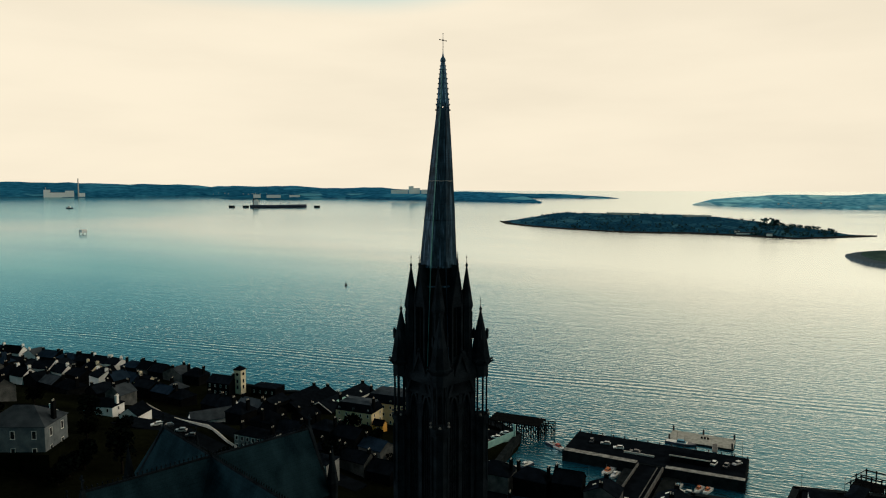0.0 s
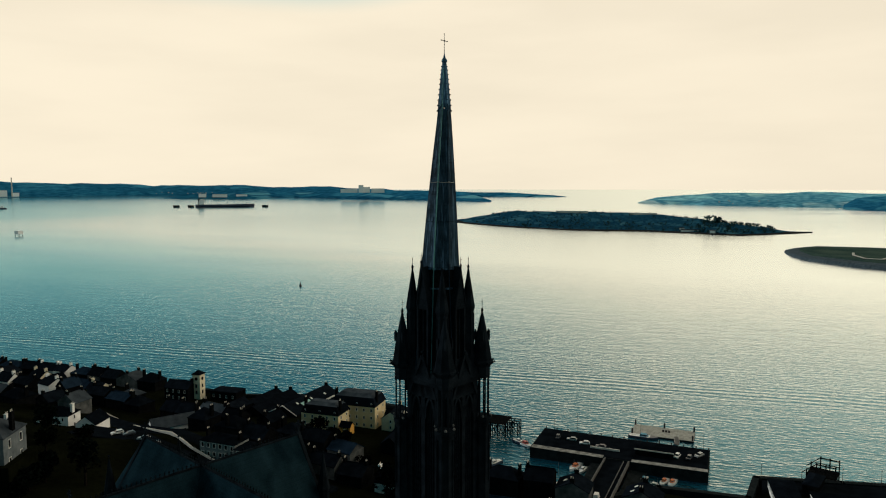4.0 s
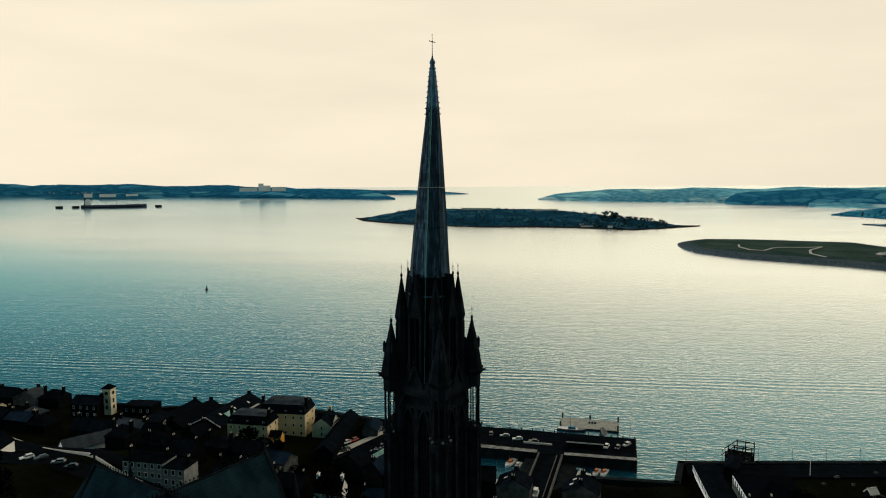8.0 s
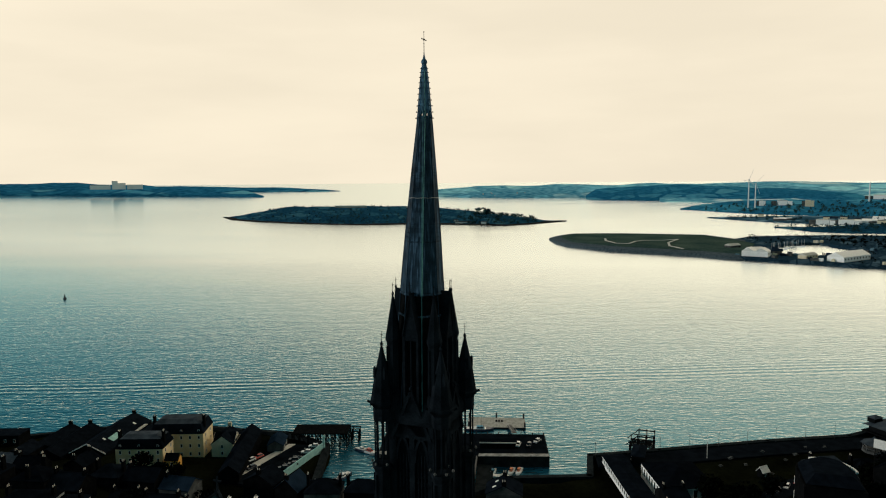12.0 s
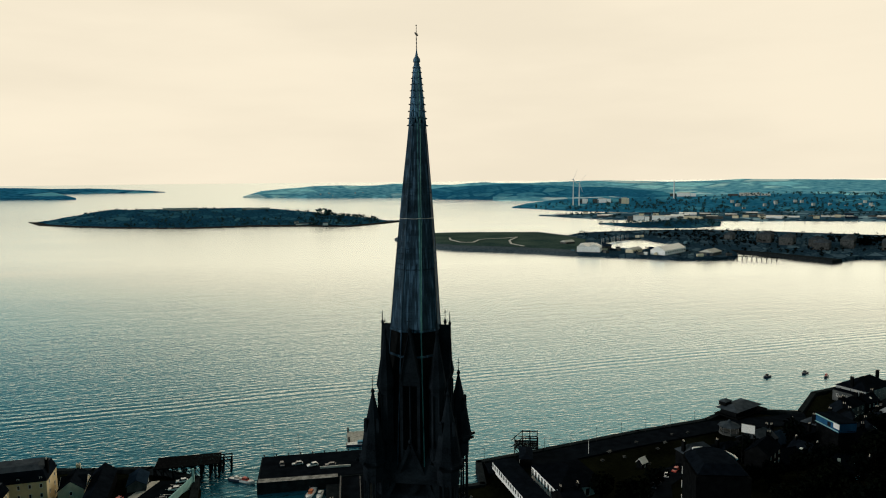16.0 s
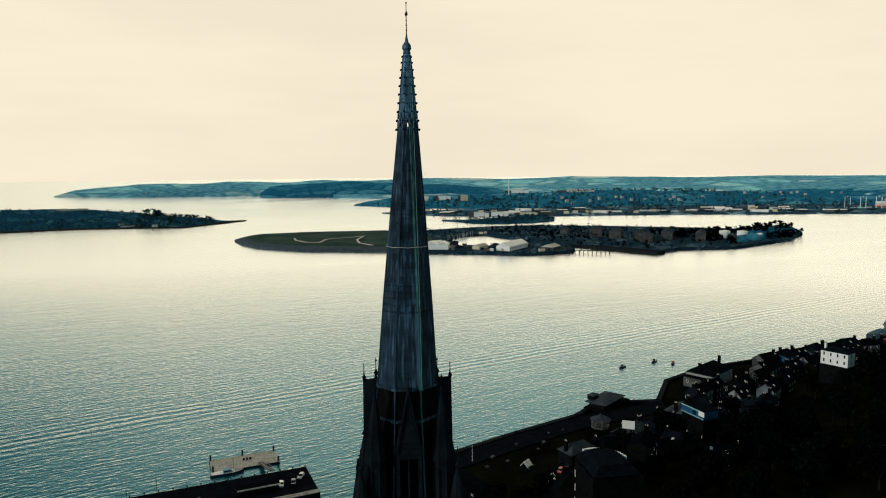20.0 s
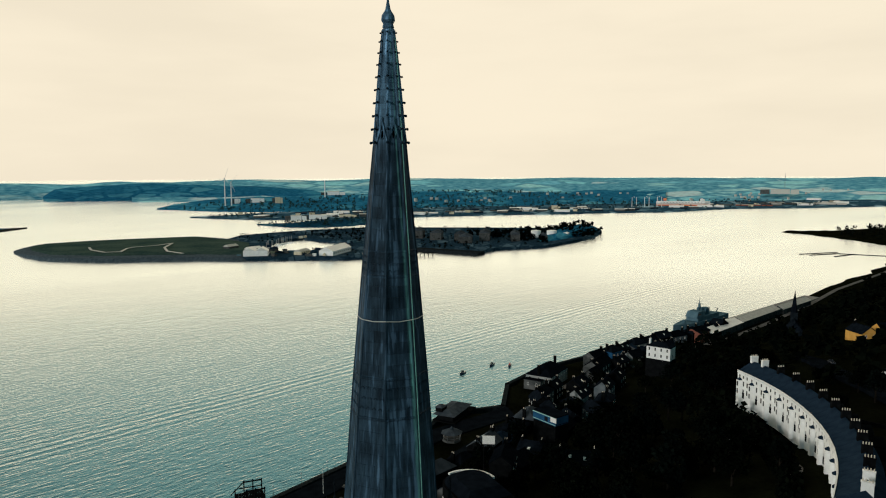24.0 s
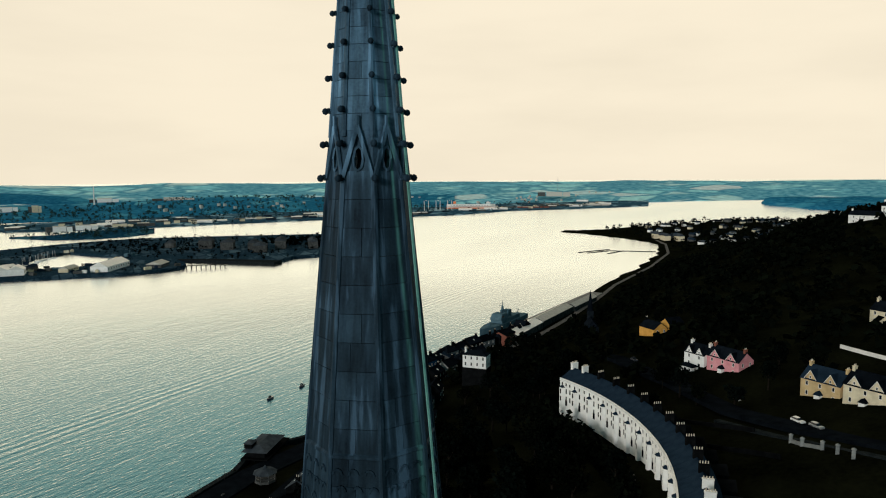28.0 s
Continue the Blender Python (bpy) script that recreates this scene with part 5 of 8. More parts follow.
            for k in (-1, 1):
                rr.add([(q + k * (w / 2 + 0.3), sg * (D / 2 + 0.15), eave - 0.3), (q, sg * (D / 2 + 0.15), eave + rh * 0.82 + 0.1), (q, sg * 0.1, eave + rh * 0.82 + 0.1), (q + k * (w / 2 + 0.3), sg * D * 0.2, eave - 0.1)], [(0, 1, 2, 3)])
                rr.add([(q + k * (w / 2 + 0.3), sg * (D / 2 + 0.15), eave - 0.15), (q, sg * (D / 2 + 0.15), eave + rh * 0.82 + 0.25), (q, sg * 0.1, eave + rh * 0.82 + 0.25), (q + k * (w / 2 + 0.3), sg * D * 0.2, eave + 0.05)], [(3, 2, 1, 0)])
            rr.obj("gable_roof", M[slate], ob)
            window(ob, q, sg * (D / 2 + 0.05), eave + rh * 0.1, 0.7, 1.0, sg * math.pi / 2)
    for i in range(porch):
        q = (i + 0.5) / porch * L - L / 2
        sg = 1 if "b" in sides else -1
        p = Shape().box(q, sg * (D / 2 + 0.9), 0, 2.0, 1.8, 2.2).obj("porch", M["white"], h)
        Shape().gable(q, sg * (D / 2 + 0.9), 2.2, 2.2, 2.4, 1.4, 0.1, math.pi / 2).obj("porch_roof", M[slate], p)
    return h


# --- the square and the eastern quays
hall = thing("clock_tower", pose(221, -177, gz(221, -177), 0, 0, 8), "cream rendered clock tower with a low dark hipped cap", "tower")
TAKEN.append((221, -177, 5))
tb = gz(221, -177)
Shape().box(0, 0, -1, 4.3, 4.3, 17.2 - tb).obj("shaft", M["cream"], hall)
Shape().box(0, 0, 12.2 - tb, 4.6, 4.6, 0.3).box(0, 0, 16.0 - tb, 4.8, 4.8, 0.35).obj("moulding", M["cream"], hall)
Shape().box(0, 0, 16.3 - tb, 5.2, 5.2, 0.2).hip(0, 0, 16.5 - tb, 4.8, 4.8, 1.9, 0.2).turn(5, [(0.06, 18.2 - tb), (0.03, 20.4 - tb)]).obj("cap", M["slate"], hall)
for k in range(4):
    a = k * math.pi / 2
    Rm = Matrix.Rotation(a, 4, "Z")
    d = Shape()
    d.loft([[(2.16, 0.85 * math.cos(t), 14.1 - tb + 0.85 * math.sin(t)) for t in np.linspace(0, 2 * math.pi, 17)[:-1]], [(2.24, 0.85 * math.cos(t), 14.1 - tb + 0.85 * math.sin(t)) for t in np.linspace(0, 2 * math.pi, 17)[:-1]]])
    dial = link("clock_dial", d.mesh("clock_dial", M["darkwall"]), hall, "dark clock dial", m=Rm)
    for z in (6.2, 9.4):
        link("window", Shape().box(2.17, 0, z - tb, 0.14, 1.1, 1.9).mesh("window", M["glass"]), hall, m=Rm)

house(229, -173, 14, 9, 8, 6.5, "darkwall", "gable", 3.0, bays=4, chim=1, name="town_hall", label="dark stone town hall wing with a slate roof")
house(208, -184, 15, 9, 8, 4.2, "darkwall", "flat", bays=4, floors=1, chim=0, name="boat_store", label="low dark flat-roofed store on the quay")
house(131.5, -160.5, 18, 10.5, 6, 9.2, "yellow", "mansard", 4.6, floors=3, bays=5, sides="fbrl", chim=2, base=5.0, label="yellow three-storey building with a dark mansard roof")
house(125, -178, 21, 13, 8, 10.2, "yellow", "mansard", 5.0, floors=3, bays=6, sides="fbrl", chim=2, base=4.0, label="large yellow quayside building with a mansard roof")
house(118.5, -157.5, 5, 4, 6, 3.6, "orange", "gable", 1.6, floors=1, bays=1, chim=0, label="small orange lean-to beside a yellow building")
house(107.5, -181, 13, 8.5, 98, 5.4, "cream", "gable", 3.2, floors=2, bays=3, sides="fbrl", chim=1, gables=1, base=4.0, label="cream gabled house with white bargeboards")
house(97.5, -172, 44, 7.5, 100, 4.6, "darkwall", "gable", 2.8, floors=1, bays=9, sides="f", chim=0, base=3.6, name="shed", label="long dark quay shed with a slate roof")
house(87.5, -186, 11, 6.5, 100, 3.4, "greywall", "gable", 1.9, slate="slate_blue", floors=1, bays=2, chim=0, base=3.6, name="shed", label="small grey store with a blue-grey roof")
for i, (x, y, L, D, e, rh, sl) in enumerate(((185, -184, 22, 9, 2.2, 2.2, "slate"), (174.5, -178, 31, 11, 2.8, 2.9, "slate"), (160.5, -186, 38, 15, 3.0, 3.6, "slate"), (147.5, -188, 22, 9, 2.6, 2.2, "slate"), (186, -165, 12, 9, 4.0, 2.4, "slate"))):
    w = house(x, y, L, D, 92, e, "darkwall", "gable", rh, sl, floors=1, bays=4, sides="l", chim=1 if i < 3 else 0, skylights=3 if i == 2 else 0, base=3.8, name="warehouse", label="dark stone warehouse with a long slate roof")
    if i == 2:
        trim_bar = Shape()
        for k in (-1, 1):
            trim_bar.bar((L / 2 + 0.3, k * (D / 2 + 0.3), e - 0.1), (L / 2 + 0.3, 0, e + rh + 0.3), 0.14, 0.4)
        trim_bar.obj("bargeboard", M["trim"], w, "pale bargeboard")
        Shape().bar((-14, D / 2 + 0.2, e + 0.3), (4, D / 2 + 0.2, e + 0.3), 1.5, 0.3).obj("gutter", M["palepave"], w, "pale lead gutter")
        Shape().add([(2, 5.4, e + 1.2), (9, 5.4, e + 1.2), (9, 3.0, e + 2.35), (2, 3.0, e + 2.35), (2, 5.4, e + 1.36), (9, 5.4, e + 1.36), (9, 3.0, e + 2.51), (2, 3.0, e + 2.51)], [(3, 2, 1, 0), (4, 5, 6, 7), (0, 1, 5, 4), (1, 2, 6, 5), (2, 3, 7, 6), (3, 0, 4, 7)]).obj("glazed_strip", M["turq"], w, "green-blue glazed roof strip")
# white terrace below the cathedral
house(131, -97, 15, 8, 4, 9.2, "oldwhite", "hip", 1.8, floors=3, ww=1.25, wh=2.4, bays=6, sides="bf", chim=2, chim_mat="darkwall", label="white terraced house with a low dark roof")
house(119, -97, 8, 8, 4, 9.8, "oldwhite", "hip", 1.6, floors=3, ww=1.25, wh=2.4, bays=3, sides="bf", chim=1, chim_mat="darkwall", label="white terraced house with a dark roof")
house(104, -99, 11, 8, 4, 9.0, "oldwhite", "hip", 1.8, floors=3, ww=1.25, wh=2.4, bays=4, sides="bfl", chim=1, chim_mat="darkwall", label="white house below the cathedral wall")
house(176, -118, 20, 8, 60, 4.6, "white", "gable", 3.0, "slate_grey", floors=1, bays=4, chim=1, label="white cottage with a pale grey roof")
house(209, -90, 13, 8, 20, 6.0, "white", "hip", 2.6, floors=2, bays=3, sides="bfrl", chim=1, label="white hip-roofed house below the lane")
house(196, -95, 10, 8, 110, 4.4, "white", "gable", 3.0, floors=1, bays=2, sides="rl", chim=0, label="white gabled hall with a dark roof")
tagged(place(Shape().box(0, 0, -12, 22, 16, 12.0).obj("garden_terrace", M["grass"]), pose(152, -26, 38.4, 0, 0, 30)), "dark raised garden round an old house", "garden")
house(152, -26, 18, 12, 30, 10.0, "bluegrey", "hip", 4.4, "slate_grey", floors=2, bays=3, sides="bfl", chim=2, base=35.5, ww=1.3, wh=2.4, chim_mat="darkwall", label="large old grey-white house with a hipped grey roof")
house(178, -44, 14, 9, 20, 7.0, "white", "gable", 3.4, floors=2, bays=3, sides="bfl", chim=1, label="white gabled house with a dark roof")

# --- the western waterfront
house(-52.7, -163.7, 38, 8.4, 98, 3.2, "white", "hip", 0.5, "slate", floors=1, bays=16, sides="fb", chim=0, base=3.8, wh=1.7, ww=1.2, door=False, name="station_canopy", label="long low white building with a dark roof on the quay edge")
house(-69.8, -161.4, 22, 19, 98, 5.2, "white", "hip", 3.4, floors=1, bays=8, sides="bfrl", chim=0, base=3.8, wh=3.4, ww=1.5, skylights=0, door=False, name="station", label="old railway station building with white pilasters and a dark hipped roof")
house(-61, -188, 12, 5, 76, 3.0, "darkwall", "hip", 1.2, floors=1, bays=4, sides="f", chim=0, base=3.8, name="kiosk", label="small dark quay kiosk with a slate roof")
house(-104, -174, 3.4, 2.6, 30, 2.6, "darkwall", "gable", 1.4, "roofwhite", floors=1, bays=1, chim=0, base=3.8, name="kiosk", label="small kiosk with a white sheet roof")
house(-134, -142, 13, 8, 40, 6.0, "darkwall", "gable", 3.0, floors=2, bays=3, sides="b", chim=1, base=16.5, label="dark stone house under a white hoarding")
board = thing("hoarding", pose(-131, -146.5, gz(-131, -146.5), 0, 0, -42), "white hoarding board on posts above the roofs", "sign")
Shape().box(0, 0, 26.6 - gz(-131, -146.5), 4.4, 0.2, 3.0).obj("panel", M["trim"], board)
for q in (-1.8, 1.8):
    Shape().bar((q, -0.2, -0.5), (q, -0.2, 29.0 - gz(-131, -146.5)), 0.25).obj("post", M["timber"], board)
blue_shop = house(-176.2, -161, 12.5, 7, 90, 10.2, "darkwall", "flat", floors=2, bays=4, sides="", chim=0, base=11.0, door=False, name="shop", label="flat-roofed shop with a blue painted upper storey")
Shape().box(0, 0, 10.0, 12.8, 7.4, 3.5).obj("upper_storey", M["bluewall"], blue_shop, "blue painted upper storey")
Shape().box(0, -3.75, 13.05, 13.0, 0.3, 0.4).box(0, -3.75, 10.3, 12.9, 0.2, 0.25).obj("cornice", M["turq"], blue_shop, "pale blue painted cornice")
Shape().box(1.2, -3.72, 10.9, 1.8, 0.14, 1.7).obj("window", M["glass"], blue_shop)
Shape().box(0, 0, 13.5, 13.2, 7.8, 0.25).obj("flat_roof", M["slate"], blue_shop)
blue_sign = Shape().box(-172.35, -155.6, 22.4, 0.14, 3.2, 2.0).obj("sign_board", M["trim"])
tagged(blue_sign, "white sign board on a blue wall", "sign")
house(-252, -239, 24, 15, 22, 5.8, "oldwhite", "hip", 4.6, "slate", floors=2, bays=7, sides="fbrl", chim=2, base=4.5, name="club_house", label="weathered white waterside club house with a dark hipped roof", wh=1.7, chim_mat="darkwall")
house(-240, -236, 8, 10, 22, 4.2, "greywall", "flat", floors=1, bays=2, sides="fbr", chim=0, base=4.5, name="club_wing", label="low grey wing of the club house")
house(-282, -228, 22, 10, 22, 7.0, "greywall", "gable", 3.4, floors=2, bays=5, chim=2, base=5.0)


def waterfront_row():
    """The crowded old houses between the promenade and the quay."""
    rnd = random.Random(58)
    spots = [(-298, -244, 14, 8, 8, 7.5, "greywall", "gable"), (-312, -243, 11, 9, 6, 8.5, "bluewall", "hip"), (-326, -246, 13, 8, 4, 7.0, "darkwall", "gable"), (-340, -247, 12, 9, 2, 8.0, "oldwhite", "hip"), (-354, -248, 12, 8, 0, 7.0, "greywall", "gable"), (-368, -248, 13, 9, -2, 8.2, "darkwall", "gable"), (-383, -247, 14, 8, -2, 7.0, "bluegrey", "hip"), (-298, -226, 12, 8, 12, 7.0, "darkwall", "gable"), (-314, -228, 12, 8, 8, 7.4, "oldwhite", "gable"), (-332, -230, 13, 8, 4, 7.8, "darkwall", "hip"), (-350, -231, 12, 8, 0, 7.0, "greywall", "gable"),
             (-214, -206, 11, 8, 60, 6.8, "darkwall", "gable"), (-224, -214, 12, 8, 24, 6.6, "greywall", "hip"), (-236, -218, 10, 7, 22, 6.4, "darkwall", "gable"), (-206, -190, 12, 8, 62, 7.6, "greywall", "gable"), (-220, -190, 11, 8, 66, 7.2, "darkwall", "hip"), (-234, -198, 12, 8, 20, 7.0, "oldwhite", "gable"), (-248, -212, 12, 8, 20, 6.8, "darkwall", "gable"), (-262, -214, 12, 8, 22, 7.0, "greywall", "gable"), (-200, -172, 11, 7, 74, 7.4, "darkwall", "gable"), (-216, -172, 12, 8, 70, 7.4, "greywall", "gable"), (-232, -180, 11, 8, 30, 7.0, "darkwall", "hip"), (-248, -194, 12, 8, 26, 7.2, "bluegrey", "gable"), (-264, -200, 11, 8, 26, 6.8, "darkwall", "gable")]
    for x, y, L, D, rot, eave, wall, roof in spots:
        if all(math.hypot(x - a, y - b) > q + 4.6 for a, b, q in TAKEN):
            house(x, y, L, D, rot + rnd.uniform(-4, 4), eave, wall, roof, D * rnd.uniform(0.32, 0.44), floors=2, bays=3, sides="fb", skylights=rnd.choice((0, 0, 1, 2)) if roof == "gable" else 0, chim=rnd.choice((1, 2)), chim_mat="darkwall", group="old waterfront houses")


waterfront_row()
house(-288.6, -190.3, 13, 7.5, 105, 6.6, "white", "hip", 1.9, floors=2, bays=4, sides="fbrl", chim=1, base=22.2, wh=1.9, door=False, name="hotel", label="long white two-storey building with tall windows")
tagged(place(Shape().box(0, 0, -14, 13.6, 8.1, 14.0).obj("terrace_wall", M["darkwall"]), pose(-288.6, -190.3, 22.1, 0, 0, 105)), "dark stone terrace wall under a white building", "wall")

house(-155, -127, 13, 9, -45, 6.0, "darkwall", "gable", 3.4, floors=2, bays=2, sides="b", chim=2, skylights=2, label="dark stone house with two pale roof lights")
# houses on the hill west of the crescent
house(-356, -119, 12, 9, 60, 6.0, "orange", "gable", 3.2, floors=2, bays=2, sides="brl", chim=1, label="orange rendered house with a slate roof")
house(-366, -112, 10, 7, -30, 4.6, "orange", "gable", 2.6, floors=1, bays=2, sides="br", chim=0, label="low orange wing of a house")
house(-296, -76, 11, 9, 65, 6.2, "white", "gable", 3.4, floors=2, bays=2, sides="flr", chim=2, gables=2, chim_mat="white", label="white gabled semi-detached house beside a pink one")
house(-288, -62, 16, 9, 65, 6.2, "pink", "gable", 3.6, floors=2, bays=3, sides="flr", chim=2, gables=2, porch=1, chim_mat="brick", label="pink gabled semi-detached house with a porch")
house(-288, -79, 7, 4, 65, 2.6, "white", "hip", 1.2, floors=1, bays=3, sides="fr", chim=0, label="low white sun room with a slate roof")
house(-253, -21, 14, 10, 66, 6.6, "ochre", "gable", 3.8, "slate_blue", floors=2, bays=3, sides="flr", chim=2, gables=2, porch=1, chim_mat="ochre", label="ochre gabled semi-detached house with white trim")
house(-243, -7, 14, 10, 66, 6.6, "cream", "gable", 3.8, floors=2, bays=3, sides="flr", chim=2, gables=2, porch=1, chim_mat="cream", label="pale cream gabled house with white trim")
house(-234, 9, 14, 10, 66, 6.6, "cream", "gable", 3.8, floors=2, bays=3, sides="flr", chim=2, gables=2, porch=1, chim_mat="cream", label="cream gabled house at the end of a row")
for x, y, L, D, ro, e in ((-632, -46, 24, 10, 70, 7), (-640, -30, 12, 9, 70, 9), (-330, -8, 14, 9, 60, 6), (-590, -20, 14, 8, 40, 5)):
    house(x, y, L, D, ro, e, "white" if (x * 7) % 3 else "cream", "gable", 3.2, floors=2, bays=3, sides="flr", chim=2, label="white house among trees on the hill")

TAKEN += [(-612, -44, 16), (-598, -42, 14), (-582, -38, 12), (-344, -113, 11), (-334, -110, 9), (-277, -60, 9), (-268, -58, 7), (-272, -176, 5), (-243, -18, 7), (-236, -6, 7)]


TAKEN += [(128 + 5 * i, -90 - 1.7 * i, 3.5) for i in range(22)]


# --- the crescent: a curved white terrace, house by house
def crescent():
    pts = [(-221, -108), (-213.5, -91), (-203.5, -77), (-191, -63.5), (-175, -51), (-158, -42), (-140, -35.5)]
    P = np.array(pts)
    seg = np.concatenate([[0], np.cumsum(np.hypot(*np.diff(P, axis=0).T))])
    n = 13
    at = lambda q: np.array([np.interp(q, seg, P[:, 0]), np.interp(q, seg, P[:, 1])])
    # smooth the corners of the line
    curve = lambda q: (at(max(q - 8, 0)) + 2 * at(q) + at(min(q + 8, seg[-1]))) / 4
    for i in range(n):
        a, b = curve(seg[-1] * i / n), curve(seg[-1] * (i + 1) / n)
        d = b - a
        L = float(np.hypot(*d))
        ang = math.atan2(d[1], d[0])
        back = np.array([-math.sin(ang), math.cos(ang)])
        c = (a + b) / 2 + back * 5.0
        base = 37.6
        TAKEN.append((float(c[0]), float(c[1]), 8))
        h = thing("terrace_house", Matrix.Translation((float(c[0]), float(c[1]), base)) @ Matrix.Rotation(ang, 4, "Z"), "white three-storey house in a curved terrace with bay windows", "house", "crescent terrace")
        wdt = L + 0.35
        Shape().box(0, 0, -5, wdt, 10, 14.0).obj("wall", M["white"], h)
        Shape().box(0, -5.1, 8.6, wdt, 0.5, 0.3).box(0, -5.1, 9.2, wdt, 0.35, 0.25).obj("cornice", M["white"], h)
        r = Shape().add([(-wdt / 2, -5, 9.1), (wdt / 2, -5, 9.1), (wdt / 2, 1.2, 12.4), (-wdt / 2, 1.2, 12.4), (-wdt / 2, 5.2, 9.1), (wdt / 2, 5.2, 9.1)], [(0, 1, 2, 3), (3, 2, 5, 4), (1, 5, 2), (0, 3, 4), (0, 4, 5, 1)])
        r.obj("roof", M["slate_blue"], h, "blue-grey slate roof")
        for z, hh in ((0.9, 2.0), (3.9, 2.0), (6.8, 1.3)):
            for q in ((-0.30, 0.02, 0.34) if z < 6 else (-0.32, 0.0, 0.32)):
                if z < 6 and q == -0.30:
                    continue
                window(h, q * L, -5.0, z, 0.95, hh, -math.pi / 2)
        bay = Shape().loft([[(-0.30 * L - 1.3, -4.9, z), (-0.30 * L - 0.75, -6.0, z), (-0.30 * L + 0.75, -6.0, z), (-0.30 * L + 1.3, -4.9, z)] for z in (-4, 6.1)]).obj("bay", M["white"], h)
        Shape().loft([[(-0.30 * L - 1.45, -4.9, 6.1), (-0.30 * L - 0.8, -6.15, 6.1), (-0.30 * L + 0.8, -6.15, 6.1), (-0.30 * L + 1.45, -4.9, 6.1)], [(-0.30 * L - 0.4, -4.95, 6.9), (-0.30 * L - 0.2, -5.2, 6.9), (-0.30 * L + 0.2, -5.2, 6.9), (-0.30 * L + 0.4, -4.95, 6.9)]]).obj("bay_roof", M["slate_blue"], bay)
        for z in (0.9, 3.7):
            window(bay, -0.30 * L, -6.0, z, 1.0, 2.0, -math.pi / 2)
        Shape().box(0.02 * L, -5.05, -0.6, 1.05, 0.16, 2.2).obj("door", M["darkwall"], h)
        cm = M["white"] if i in (0, 11, 12) else M["darkwall"]
        chimney(h, wdt / 2 - 0.5, 1.5, 9, 14.2, cm, 0.9, 2.6, 4)
        Shape().box(0, 7.2, -4, L * 0.6, 5, 11).gable(0, 7.2, 7, 5, L * 0.6, 2.0, 0.2, math.pi / 2).obj("back_wing", M["darkwall"], h)
        if i in (0,):
            chimney(h, -wdt / 2 + 0.5, 1.5, 9, 14.2, cm, 1.0, 2.8, 4)


crescent()


# --- curved corner building above the square
def corner_building():
    x, y, base = -101.0, -120.0, 12.0
    h = thing("corner_building", pose(x, y, base - 0.5, 0, 0, -12), "dark curved corner building with a pale cornice", "building")
    TAKEN.append((x, y, 14))
    ring = [(-10, 10), (-10, -4)] + [(-2 + 8 * math.cos(t), -4 + 8 * math.sin(t)) for t in np.linspace(math.pi, 2 * math.pi, 11)][1:] + [(6, 10)]
    ring = [p for p in ring]
    Shape().loft([[(*p, -3) for p in ring], [(*p, 17) for p in ring]]).obj("wall", M["darkwall"], h)
    sc = lambda k, z: [(-2 + (px + 2) * k, 2 + (py - 2) * k, z) for px, py in ring]
    cn = Shape()
    arc = [(-2 + 8.3 * math.cos(t), -4 + 8.3 * math.sin(t)) for t in np.linspace(math.pi * 0.98, math.pi * 1.62, 9)]
    for p, q in zip(arc, arc[1:]):
        cn.bar((*p, 17.2), (*q, 17.2), 0.7, 0.6)
    cn.obj("cornice", M["white"], h, "pale curved cornice")
    Shape().loft([sc(0.94, 17.5), sc(0.6, 20.0)]).obj("roof", M["slate"], h)
    for fl in range(3):
        for t in np.linspace(math.pi + 0.2, 2 * math.pi - 0.2, 6):
            window(h, -2 + 8 * math.cos(t), -4 + 8 * math.sin(t), 2.2 + fl * 4.6, 1.0, 2.0, t)


corner_building()


# --- kirk with a spire, down by the water
def kirk():
    x, y = -415.0, -183.0
    b = gz(x, y)
    k = thing("church", pose(x, y, b, 0, 0, 30), "small dark stone church with a slender spire", "church")
    TAKEN.append((x, y, 14))
    Shape().box(0, 0, -1, 4, 4, 46.7 - b - 13).obj("tower", M["stone"], k)
    Shape().prism(8, 2.1, 0.05, 46.7 - b - 14, 46.7 - b, phase=OCT).obj("spire", M["slate"], k)
    Shape().box(9, 0, -1, 15, 8, 8).obj("nave", M["stone"], k)
    Shape().gable(9, 0, 7, 15, 8, 5, 0.3).obj("roof", M["slate"], k)


kirk()


